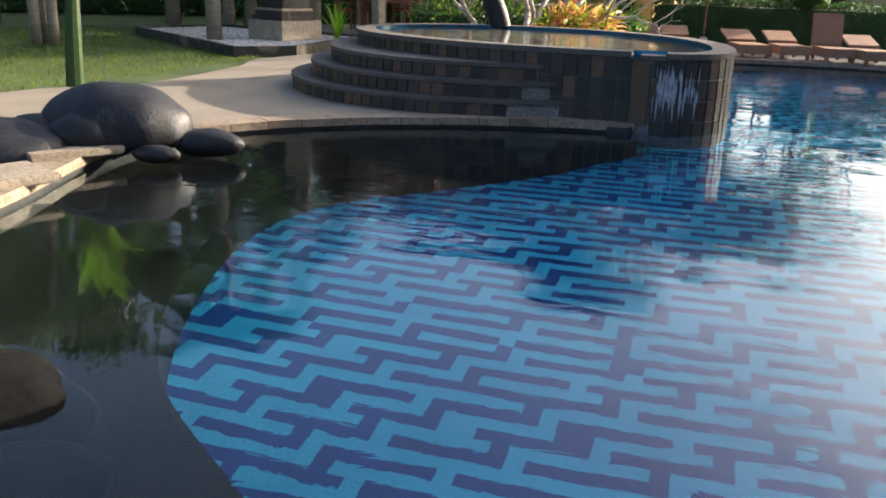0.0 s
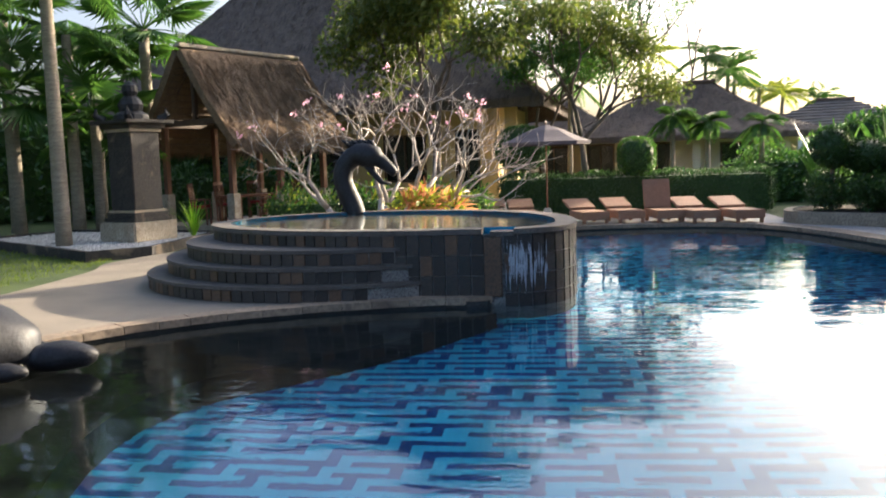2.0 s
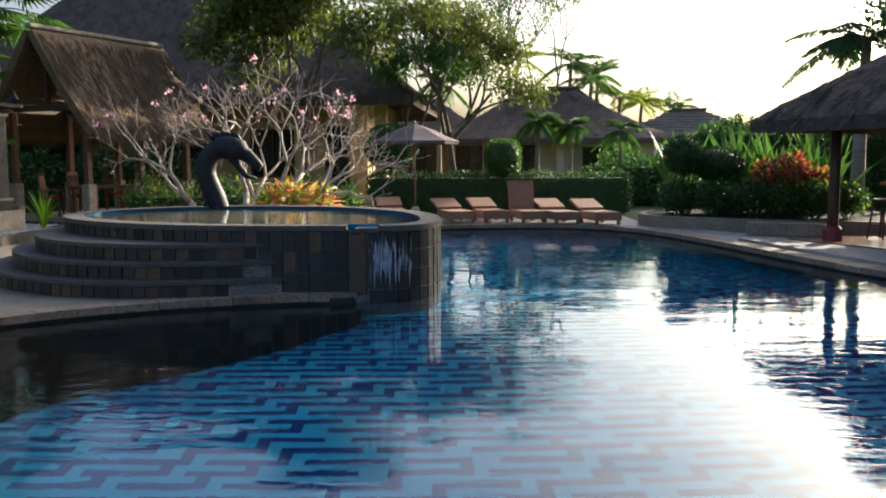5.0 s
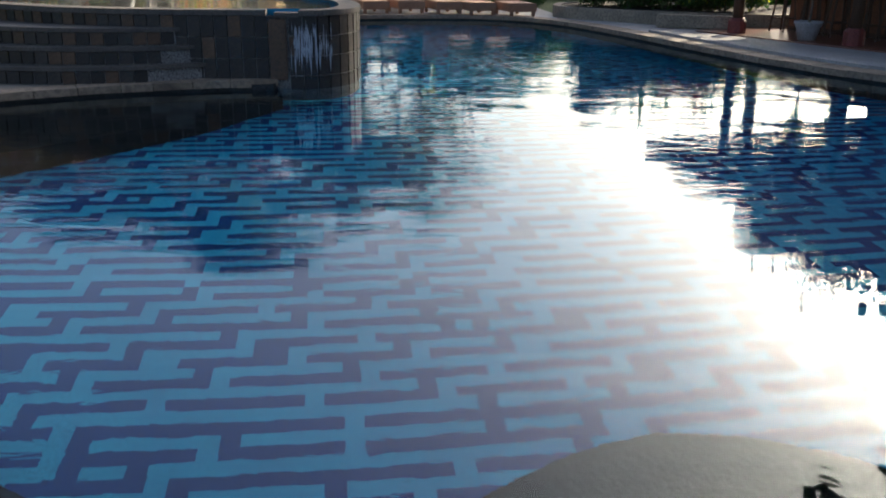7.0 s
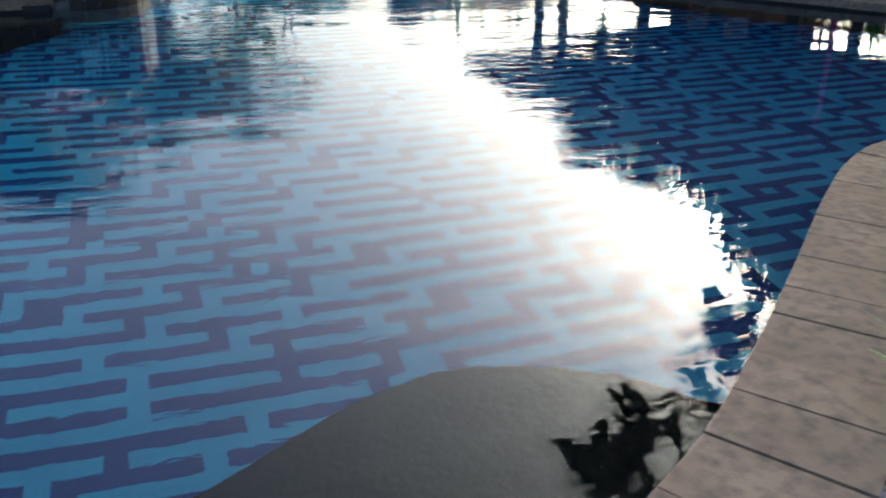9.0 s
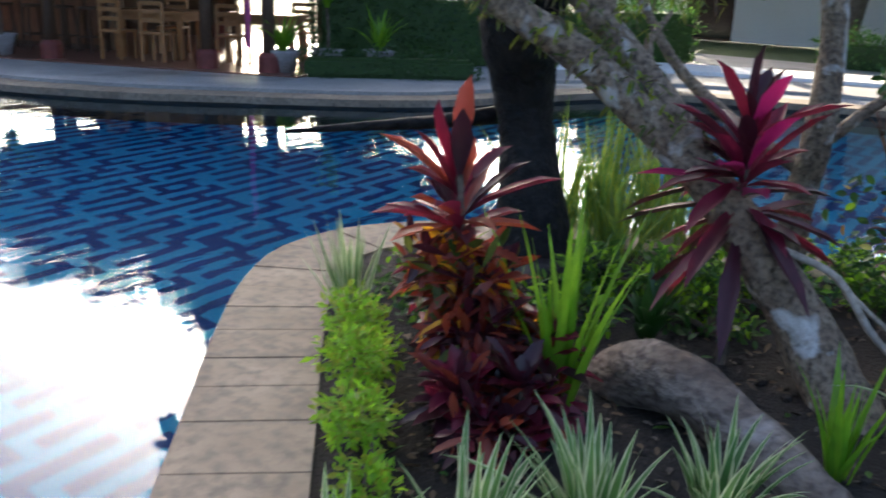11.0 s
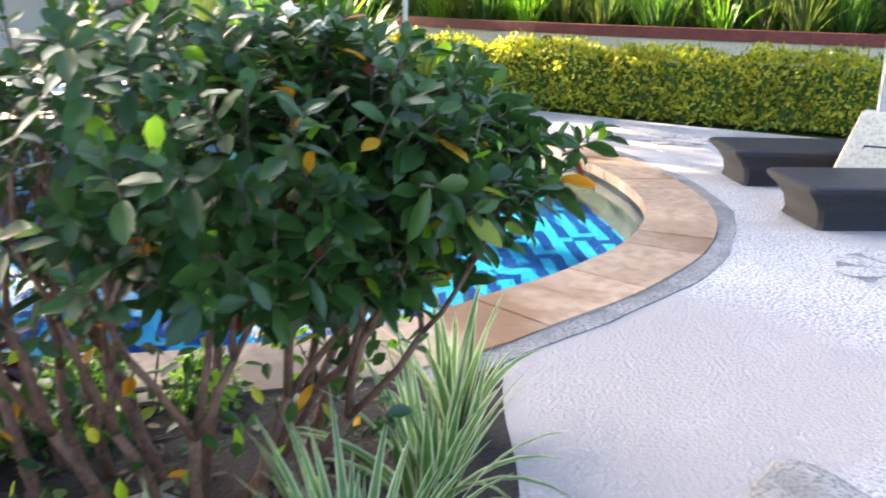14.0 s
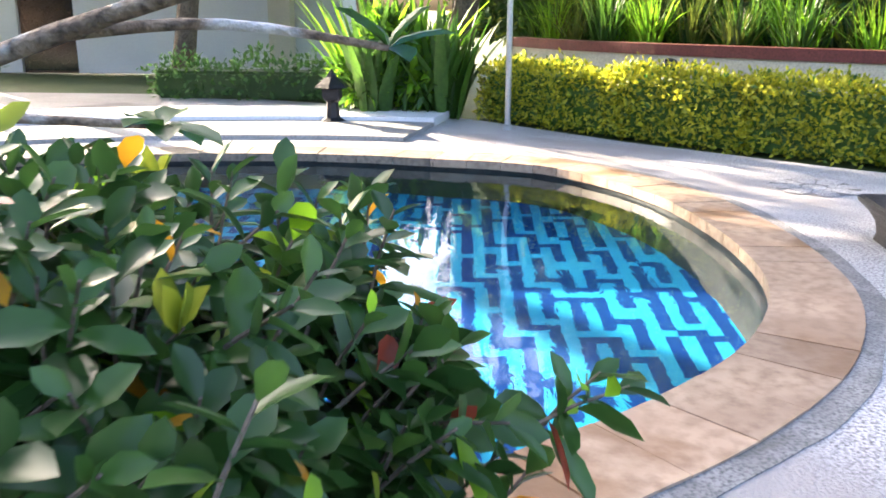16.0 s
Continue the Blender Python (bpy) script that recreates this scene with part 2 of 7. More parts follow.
def band(inner, outer, z, thick, mats, name, closed=False):
    """A strip between two lines of equal length, with a top and sides."""
    k = len(inner)
    verts = [(*p.xy, z) for p in inner] + [(*p.xy, z) for p in outer] + [(*p.xy, z - thick) for p in inner] + [(*p.xy, z - thick) for p in outer]
    faces = []
    for i in range(k if closed else k - 1):
        j = (i + 1) % k
        faces += [(i, j, k + j, k + i), (2 * k + i, 2 * k + j, j, i), (k + i, k + j, 3 * k + j, 3 * k + i)]
    if not closed:
        faces += [(0, k, 3 * k, 2 * k), (k - 1, 3 * k - 1, 4 * k - 1, 2 * k - 1)]
    return mesh_of(name, verts, faces, mats)


def box_bm(sx, sy, sz, at=(0, 0, 0), bevel=0.0, bm=None, m=None):
    """A box with its base's centre at 'at'."""
    own = bmesh.new()
    bmesh.ops.create_cube(own, size=1)
    bmesh.ops.scale(own, vec=(sx, sy, sz), verts=own.verts)
    bmesh.ops.translate(own, vec=(at[0], at[1], at[2] + sz / 2), verts=own.verts)
    if bevel:
        bmesh.ops.bevel(own, geom=own.edges[:], offset=bevel, segments=2, affect="EDGES")
    if m is not None:
        bmesh.ops.transform(own, matrix=m, verts=own.verts)
    if bm is None:
        return own
    tmp = bpy.data.meshes.new("tmp")
    own.to_mesh(tmp)
    own.free()
    bm.from_mesh(tmp)
    bpy.data.meshes.remove(tmp)
    return bm


def lathe(profile, n=24, closed_top=True):
    """A turned body from (radius, height) pairs."""
    bm = bmesh.new()
    rings = []
    for r, z in profile:
        rings.append([bm.verts.new((r * math.cos(2 * math.pi * i / n), r * math.sin(2 * math.pi * i / n), z)) for i in range(n)])
    for a, b in zip(rings, rings[1:]):
        for i in range(n):
            bm.faces.new((a[i], a[(i + 1) % n], b[(i + 1) % n], b[i]))
    if closed_top:
        bm.faces.new(rings[-1])
        bm.faces.new(rings[0][::-1])
    return bm


def tube(points, radii, n=8, bm=None, wobble=0.0, seed=0):
    """A limb along points, with a radius at each."""
    bm = bm or bmesh.new()
    pts = [Vector(p) for p in points]
    rng = random.Random(seed)
    rings = []
    up = Vector((0.13, 0.31, 0.94))
    for i, p in enumerate(pts):
        d = (pts[min(i + 1, len(pts) - 1)] - pts[max(i - 1, 0)]).normalized()
        s = d.cross(up)
        if s.length < 0.05:
            s = d.cross(Vector((1, 0, 0)))
        s.normalize()
        t = s.cross(d)
        r = radii[i] if hasattr(radii, "__len__") else radii
        rings.append([bm.verts.new(p + (s * math.cos(2 * math.pi * j / n) + t * math.sin(2 * math.pi * j / n)) * r * (1 + wobble * rng.uniform(-1, 1))) for j in range(n)])
    for a, b in zip(rings, rings[1:]):
        for j in range(n):
            bm.faces.new((a[j], b[j], b[(j + 1) % n], a[(j + 1) % n]))
    bm.faces.new(rings[0])
    bm.faces.new(rings[-1][::-1])
    return bm


# ---- pool ----
WATER_Z = -0.10
FLOOR_Z = -1.37
SHELF_Z = -0.60
near_edge = [(-1.8, 0.55), (-0.6, 0.55), (0.35, 0.78), (0.83, 1.08), (1.16, 1.31), (1.6, 1.65), (2.35, 2.38), (3.03, 3.07), (3.57, 3.55), (4.05, 3.80), (4.60, 3.77), (5.30, 3.30), (5.80, 2.50)]
east_bay = [(6.08, 1.55), (6.25, 0.60), (6.45, -0.12), (6.85, -0.65), (7.40, -1.28), (8.10, -1.82), (9.00, -2.14), (10.00, -2.16), (11.10, -1.98), (12.00, -1.60), (12.80, -0.90), (13.10, 0.20), (13.30, 1.60), (13.00, 3.60), (12.00, 5.80)]
far_bank = [(10.4, 6.6), (8.95, 7.2), (7.6, 8.6), (6.4, 10.1), (5.65, 11.8), (5.1, 14.0), (4.55, 16.6), (3.8, 19.0), (2.6, 20.25), (1.0, 20.4), (-0.7, 19.9), (-1.6, 17.8), (-1.7, 15.2), (-1.9, 13.2), (-1.75, 11.3)]
west_bank = [(-1.25, 9.92), (-1.9, 9.73), (-3.05, 9.35), (-4.05, 8.78), (-4.9, 7.9), (-5.35, 6.9), (-5.2, 5.9), (-4.75, 4.6), (-4.4, 3.2), (-3.9, 1.9), (-3.0, 1.0)]
NSUB = 6
RIM = smooth_loop(near_edge + east_bay + far_bank + west_bank, NSUB)
I_EAST = len(near_edge) * NSUB
I_FAR = I_EAST + len(east_bay) * NSUB
I_WEST = I_FAR + len(far_bank) * NSUB
I_END = len(RIM)

shelf_line = smooth_loop([(2.06, 2.09), (1.9, 2.12), (1.66, 2.36), (1.33, 2.52), (0.97, 2.58), (0.59, 2.46), (0.15, 2.18), (-0.1, 2.05), (-0.39, 2.01), (-0.87, 2.09), (-1.29, 2.27),
                          (-1.68, 2.55), (-2.43, 3.11), (-2.88, 3.72), (-3.22, 4.41), (-3.52, 5.31), (-3.6, 6.13), (-3.38, 6.89), (-2.63, 7.76), (-1.85, 8.75), (-1.2, 9.95)], 6, closed=False)
basin = [p.copy() for p in offset(RIM, -0.02)]
# the shelf lies between the near and west rim and the shelf line
near_part = [RIM[i] for i in range(I_WEST, I_END)] + [RIM[i] for i in range(0, 5 * NSUB + 4)]
shelf = new("pool_shelf", sheet([*near_part, *shelf_line], [], SHELF_Z, M_SHELF, "pool_shelf"))
tagged(shelf, "dark stone shelf under the pool water", "pool shelf", kind="structure")
k = len(shelf_line)
riser_verts = [(*p.xy, SHELF_Z) for p in shelf_line] + [(*p.xy, FLOOR_Z - 0.01) for p in shelf_line]
riser_faces = [(i, i + 1, k + i + 1, k + i) for i in range(k - 1)]
tagged(new("pool_shelf_riser", mesh_of("pool_shelf_riser", riser_verts, riser_faces, M_SHELF)), "dark stone riser of the underwater shelf", "pool wall", kind="structure")
# wall of the basin round the whole pool
k = len(RIM)
wv = [(*p.xy, -0.03) for p in RIM] + [(*p.xy, FLOOR_Z - 0.02) for p in RIM]
wf = [(i, (i + 1) % k, k + (i + 1) % k, k + i) for i in range(k)]
tagged(new("pool_wall", mesh_of("pool_wall", wv, wf, M_WALL_TILE)), "dark grey tiled wall of the swimming pool", "pool wall", kind="structure")


def pool_floor():
    """Mosaic floor of square cells: light ground, navy key-pattern bars."""
    rng = random.Random(5)
    cell, x0, y0 = 0.097, -7.0, -4.6
    nx, ny = 210, 260
    dark = np.zeros((ny, nx), bool)
    lag = 0
    for r in range(0, ny, 2):
        lag += rng.choice((2, 3, 3, 4, 5))
        c = -lag % 7 - 7
        while c < nx:
            run = rng.choice((5, 6, 6, 6, 6, 7))
            dark[r, max(c, 0):max(c + run, 0)] = True
            end = c + run - 1
            if r + 2 < ny and 0 <= end < nx and rng.random() < 0.6:
                dark[r + 1, end] = True
            elif r and 0 <= c < nx and rng.random() < 0.5:
                dark[r - 1, c] = True
            c += 7 if rng.random() < 0.85 else run + 1
    verts, faces, idx = [], [], []
    turn = Matrix.Rotation(radians(3.0), 3, "Z")
    for r in range(ny + 1):
        for c in range(nx + 1):
            p = turn @ Vector((x0 + c * cell, y0 + r * cell, FLOOR_Z))
            verts.append(p)
    for r in range(ny):
        for c in range(nx):
            a = r * (nx + 1) + c
            faces.append((a, a + 1, a + nx + 2, a + nx + 1))
            idx.append(1 if dark[r, c] else 0)
    return mesh_of("pool_floor", verts, faces, [M_TILE_LIGHT, M_TILE_DARK], index=idx)


tagged(new("pool_floor", pool_floor()), "light blue mosaic pool floor with navy key pattern", "pool floor", kind="structure")
water = new("pool_water", sheet(offset(RIM, 0.01), [], WATER_Z, M_WATER, "pool_water"))
water.visible_shadow = False
tagged(water, "clear rippled pool water mirroring sky and trees", "water", kind="structure")

# ---- ground and pavements ----
hole = offset(RIM, 0.12)
G = 600
ground = new("ground", sheet([(-G, -G), (G, -G), (G, G), (-G, G)], [hole], -0.045, M_GRASS_GROUND, "ground"))
tagged(ground, "green lawn reaching to the distance", "ground", kind="structure")


def rim_range(i, j, d):
    o = offset(RIM, d)
    return [o[n % I_END] for n in range(i, j)]


west_path = smooth_loop([(-5.6, -6.0), (-8.6, 2.0), (-8.7, 8.4), (-7.9, 10.0), (-8.1, 12.8), (-8.5, 14.2), (-8.0, 17.5), (-9.0, 20.5)], 5, closed=False)
tagged(new("pavement_west", sheet([*rim_range(I_WEST - 5 * NSUB, I_END + 9, 0.14), *west_path, (-8.5, 24.6), (-3.0, 24.6), (-2.2, 20.0)], [], 0.0, M_PATH, "pavement_west", 0.05)),
       "beige concrete path with damp stains beside the pool", "pavement", kind="structure")
far_out = [(-2.2, 20.0), (-3.0, 24.6), (4.2, 24.6), (4.3, 20.0), (5.6, 18.2), (7.2, 17.3), (16.0, 17.3), (19.8, 12.0), (19.8, 5.6)]
tagged(new("pavement_far", sheet([*rim_range(I_FAR - 2 * NSUB, I_WEST - 5 * NSUB + 1, 0.14), *far_out], [], 0.0, M_DECK, "pavement_far", 0.05)),
       "pale stone deck along the far side of the pool", "pavement", kind="structure")
east_out = [(19.80, 5.60), (18.30, 1.80), (16.40, -0.30), (14.60, -2.00), (13.20, -3.70), (11.80, -5.60), (10.30, -8.90), (3.80, -10.40), (-5.6, -6.0)]
planter_near = smooth_loop([(6.15, -0.68), (5.73, -0.62), (5.20, -0.59), (4.75, -0.48), (4.30, -0.12), (3.80, 0.25), (3.00, 0.60), (2.20, 0.95), (1.82, 1.22)], 4, closed=False)
pebble = [*rim_range(I_EAST + 2 * NSUB, I_FAR - 2 * NSUB + 1, 0.14), *east_out, *rim_range(9, 10, 0.14), *rim_range(10, 5 * NSUB - 2, 0.14), *planter_near[::-1]]
tagged(new("pavement_east", sheet(pebble, [], -0.002, M_PEBBLE, "pavement_east", 0.05)),
       "white washed-pebble paving round the end of the pool", "pavement", kind="structure")
soil = [*rim_range(5 * NSUB - 2, I_EAST + 2 * NSUB, 0.14), *planter_near]
tagged(new("planter_soil", sheet(soil, [], 0.0, M_SOIL, "planter_soil")), "dark damp soil of the planting bed", "soil", kind="structure")

# ---- more materials ----
M_STONE_DARK = surf("dark_carved_stone", (0.010, 0.011, 0.015), (0.022, 0.023, 0.029), 5, 0.55, 0.5, 30, (0.006, 0.007, 0.009), stain=(0.045, 0.047, 0.055), stain_at=0.62, dist=0.008, spec=0.35)
M_STONE_COL = surf("black_pillar_stone", (0.022, 0.020, 0.019), (0.052, 0.043, 0.036), 4, 0.75, 0.7, 25, (0.012, 0.012, 0.012), stain=(0.15, 0.115, 0.08), stain_at=0.58)
M_STONE_PALE = surf("pale_sandstone", (0.34, 0.29, 0.21), (0.46, 0.40, 0.31), 5, 0.8, 0.5, 30, (0.22, 0.18, 0.13))
M_SLAB = surf("flat_sandstone_slab", (0.24, 0.20, 0.15), (0.33, 0.28, 0.21), 3, 0.8, 0.5, 30, (0.15, 0.12, 0.09))
M_THATCH = surf("alang_thatch", (0.27, 0.17, 0.09), (0.36, 0.24, 0.13), 6, 0.9, 1.0, 55, (0.13, 0.08, 0.045), dist=0.06, stretch=(1, 1, 0.35), island=0.3)
M_THATCH_GREY = surf("old_grey_thatch", (0.115, 0.09, 0.075), (0.165, 0.13, 0.105), 5, 0.95, 1.0, 45, (0.06, 0.048, 0.04), dist=0.08, stretch=(1, 1, 0.4), island=0.3)
M_WOOD = surf("red_brown_wood", (0.17, 0.065, 0.03), (0.24, 0.10, 0.045), 5, 0.45, 0.3, 35, (0.10, 0.04, 0.02), stretch=(4, 4, 0.6), spread=0.15)
M_WOOD_DARK = surf("dark_beam_wood", (0.075, 0.042, 0.025), (0.12, 0.07, 0.04), 5, 0.6, 0.4, 35, (0.045, 0.026, 0.016), stretch=(3, 3, 0.6))
M_WOOD_BAR = surf("varnished_bar_wood", (0.30, 0.14, 0.05), (0.40, 0.20, 0.075), 5, 0.35, 0.2, 35, (0.2, 0.09, 0.035), stretch=(3, 0.8, 3))
M_BAMBOO = surf("bamboo_lining", (0.16, 0.10, 0.055), (0.22, 0.14, 0.08), 8, 0.7, 0.6, 40, (0.09, 0.055, 0.03), stretch=(1, 6, 6))
M_OCHRE = surf("ochre_plaster", (0.62, 0.44, 0.20), (0.70, 0.51, 0.25), 1.2, 0.85, 0.15, 40, (0.5, 0.36, 0.17))
M_CREAM = surf("cream_plaster", (0.60, 0.54, 0.42), (0.70, 0.64, 0.52), 1.0, 0.85, 0.15, 40, (0.45, 0.4, 0.3), stain=(0.38, 0.33, 0.25), stain_at=0.63)
M_WHITE = surf("white_plaster", (0.74, 0.74, 0.74), (0.80, 0.80, 0.80), 0.8, 0.85, 0.1, 40, (0.62, 0.62, 0.62))
M_MAROON = surf("maroon_painted_cap", (0.16, 0.035, 0.03), (0.22, 0.05, 0.04), 4, 0.6, 0.2, 40, (0.1, 0.025, 0.02))
M_SHINGLE = surf("grey_brown_roof_tile", (0.13, 0.115, 0.105), (0.19, 0.17, 0.155), 2, 0.8, 0.4, 20, (0.09, 0.08, 0.075), island=0.2)
M_DARKGLASS = surf("dark_window_glass", (0.015, 0.017, 0.02), (0.025, 0.027, 0.03), 1, 0.12, 0.0, 20)
M_RATTAN = surf("brown_rattan", (0.30, 0.165, 0.10), (0.37, 0.21, 0.13), 8, 0.7, 0.8, 90, (0.2, 0.10, 0.06))
M_RATTAN_BLACK = surf("black_rattan", (0.022, 0.020, 0.024), (0.035, 0.032, 0.037), 10, 0.55, 0.9, 120, (0.012, 0.011, 0.013), stretch=(0.3, 0.3, 4))
M_CANVAS = surf("grey_canvas", (0.11, 0.09, 0.10), (0.15, 0.125, 0.135), 2, 0.8, 0.2, 60, (0.08, 0.066, 0.075))
M_METAL = surf("galvanised_pole", (0.52, 0.53, 0.55), (0.60, 0.61, 0.62), 6, 0.35, 0.1, 50, (0.42, 0.42, 0.44), metallic=0.7)
M_TERRACOTTA = surf("terracotta_floor", (0.17, 0.075, 0.05), (0.22, 0.10, 0.07), 2, 0.28, 0.15, 30, (0.12, 0.055, 0.04))
M_POT = surf("grey_cement_pot", (0.32, 0.30, 0.30), (0.40, 0.38, 0.38), 4, 0.8, 0.3, 40, (0.22, 0.2, 0.2))
M_PINK = surf("pink_cloth", (0.75, 0.12, 0.42), (0.8, 0.16, 0.48), 3, 0.8, 0.2, 40)
M_RED = surf("red_cushion_cloth", (0.32, 0.02, 0.025), (0.38, 0.03, 0.035), 3, 0.85, 0.2, 60)
M_LAMP = surf("black_lamp_housing", (0.03, 0.03, 0.034), (0.05, 0.05, 0.055), 5, 0.35, 0.1, 40)
M_GRAVEL = surf("white_gravel_stone", (0.50, 0.48, 0.44), (0.62, 0.60, 0.56), 6, 0.8, 0.2, 40, (0.38, 0.36, 0.33), island=0.35)
M_BARK_PALE = surf("lichen_frangipani_bark", (0.20, 0.14, 0.095), (0.32, 0.25, 0.18), 11, 0.85, 1.0, 38, (0.06, 0.043, 0.03), stain=(0.56, 0.54, 0.52), stain_at=0.57, dist=0.02)
M_BARK = surf("grey_brown_bark", (0.12, 0.09, 0.065), (0.19, 0.15, 0.115), 6, 0.9, 0.8, 35, (0.065, 0.05, 0.038), dist=0.02)
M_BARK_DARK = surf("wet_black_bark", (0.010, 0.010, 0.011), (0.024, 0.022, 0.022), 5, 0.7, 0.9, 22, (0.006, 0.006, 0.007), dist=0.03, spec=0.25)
M_BARK_TWIG = surf("pale_bare_branch", (0.38, 0.33, 0.28), (0.52, 0.46, 0.40), 6, 0.8, 0.4, 30, (0.24, 0.2, 0.16))
M_PALM_TRUNK = surf("ringed_palm_trunk", (0.26, 0.22, 0.16), (0.36, 0.31, 0.24), 4, 0.85, 0.6, 25, (0.16, 0.13, 0.1), stretch=(0.5, 0.5, 5))
M_LOG = surf("smooth_grey_log", (0.13, 0.092, 0.068), (0.26, 0.21, 0.175), 5, 0.8, 0.8, 24, (0.07, 0.05, 0.04), stain=(0.42, 0.38, 0.36), stain_at=0.51, stretch=(1, 1, 2), dist=0.02)

M_LEAF_DARK = leafy("dark_green_leaf", (0.018, 0.06, 0.012), (0.035, 0.10, 0.018), 0.35, 0.25)
M_LEAF_MID = leafy("mid_green_leaf", (0.035, 0.095, 0.015), (0.07, 0.15, 0.02), 0.45, 0.35)
M_LEAF_OLIVE = leafy("olive_green_leaf", (0.05, 0.085, 0.014), (0.12, 0.14, 0.022), 0.45, 0.35)
M_LEAF_YELLOW = leafy("yellow_green_leaf", (0.14, 0.22, 0.02), (0.30, 0.32, 0.03), 0.5, 0.4)
M_LEAF_LIME = leafy("lime_green_leaf", (0.16, 0.34, 0.015), (0.26, 0.44, 0.02), 0.45, 0.45)
M_LEAF_HEDGE = leafy("clipped_hedge_leaf", (0.016, 0.05, 0.010), (0.04, 0.09, 0.014), 0.5, 0.25)
M_LEAF_GOLD = leafy("golden_hedge_leaf", (0.20, 0.24, 0.015), (0.48, 0.45, 0.03), 0.5, 0.4)
M_LEAF_RED = leafy("crimson_cordyline_leaf", (0.09, 0.012, 0.022), (0.19, 0.018, 0.045), 0.38, 0.3, glow=(0.4, 0.03, 0.08))
M_LEAF_PINK = leafy("magenta_cordyline_leaf", (0.30, 0.012, 0.08), (0.45, 0.02, 0.13), 0.38, 0.35, glow=(0.8, 0.04, 0.25))
M_LEAF_COPPER = leafy("copper_red_leaf", (0.17, 0.028, 0.022), (0.29, 0.06, 0.03), 0.4, 0.35, glow=(0.6, 0.10, 0.05))
M_LEAF_PURPLE = leafy("purple_black_leaf", (0.035, 0.010, 0.018), (0.09, 0.015, 0.025), 0.35, 0.2)
M_LEAF_CREAM = leafy("cream_leaf_margin", (0.42, 0.46, 0.26), (0.55, 0.58, 0.36), 0.5, 0.35)
M_LEAF_STRAP = leafy("green_strap_leaf", (0.07, 0.16, 0.04), (0.13, 0.24, 0.06), 0.45, 0.35)
M_LEAF_BRIGHT = leafy("bright_strap_leaf", (0.11, 0.26, 0.015), (0.20, 0.36, 0.02), 0.4, 0.45)
M_LEAF_GARDENIA = leafy("glossy_gardenia_leaf", (0.018, 0.052, 0.014), (0.05, 0.115, 0.022), 0.3, 0.25, spec=0.4)
M_LEAF_ORANGE = leafy("withered_orange_leaf", (0.55, 0.22, 0.01), (0.65, 0.36, 0.02), 0.5, 0.4)
M_FLOWER_PINK = leafy("pink_petal", (0.55, 0.27, 0.38), (0.68, 0.44, 0.52), 0.6, 0.4)
M_FLOWER_WHITE = leafy("white_petal", (0.75, 0.75, 0.70), (0.8, 0.8, 0.78), 0.6, 0.4)
M_FLOWER_ORANGE = leafy("orange_bract", (0.36, 0.13, 0.06), (0.48, 0.24, 0.10), 0.5, 0.4)
M_GRASS = leafy("lawn_blade", (0.07, 0.12, 0.008), (0.15, 0.20, 0.014), 0.6, 0.4)


# ---- plant helpers ----
def unit(a):
    return a / np.maximum(np.linalg.norm(a, axis=1, keepdims=True), 1e-9)


def leaf_mesh(name, P, D, U, L, W, mats, fold=0.15, rich=False, droop=0.0, index=None):
    """Many leaves: base P, way D, face U, length L, width W; rich leaves are rounder and curved."""
    P, D, U = np.asarray(P, float), unit(np.asarray(D, float)), np.asarray(U, float)
    n = len(P)
    L, W = np.broadcast_to(L, n)[:, None], np.broadcast_to(W, n)[:, None]
    S = unit(np.cross(D, U))
    N = np.cross(S, D)
    down = np.array([0, 0, -1.0])
    if rich:
        V = [P]
        for t, w in (((0.28, 0.28), (0.55, 0.5), (0.8, 0.34)) if rich == "lance" else ((0.2, 0.27), (0.5, 0.5), (0.8, 0.36))):
            c = P + D * L * t + down * droop * L * t * t
            V += [c + S * W * w + N * W * fold, c, c - S * W * w + N * W * fold]
        V.append(P + D * L + down * droop * L)
        V = np.stack(V, 1).reshape(-1, 3)
        base = (np.arange(n) * 11)[:, None]
        tri = np.concatenate([base + f for f in ((0, 1, 2), (0, 2, 3), (7, 10, 8), (8, 10, 9))])
        quad = np.concatenate([base + f for f in ((1, 4, 5, 2), (2, 5, 6, 3), (4, 7, 8, 5), (5, 8, 9, 6))])
        faces = [*tri.tolist(), *quad.tolist()]
        per = None if index is None else np.tile(index, 8)
    else:
        mid = P + D * L * 0.5 + down * droop * L * 0.25
        V = np.stack([P, mid + S * W * 0.5 + N * W * fold, P + D * L + down * droop * L, mid - S * W * 0.5 + N * W * fold], 1).reshape(-1, 3)
        base = (np.arange(n) * 4)[:, None]
        faces = np.concatenate([base + (0, 1, 2), base + (0, 2, 3)]).tolist()
        per = None if index is None else np.tile(index, 2)
    return mesh_of(name, V.tolist(), faces, mats, smooth=bool(rich), index=None if per is None else per.tolist())


def spray(rng, n, lift=0.3):
    d = rng.normal(size=(n, 3))
    d[:, 2] += lift
    u = rng.normal(size=(n, 3)) * 0.6
    u[:, 2] += 1
    return unit(d), unit(u)


def blob_points(rng, blobs, n, shell=0.55):
    b = np.array(blobs, float)
    vol = b[:, 3] ** 2
    pick = rng.choice(len(b), n, p=vol / vol.sum())
    d = unit(rng.normal(size=(n, 3)))
    r = b[pick, 3:4] * (shell + (1 - shell) * rng.random((n, 1)))
    return b[pick, :3] + d * r * (1, 1, 0.8), d


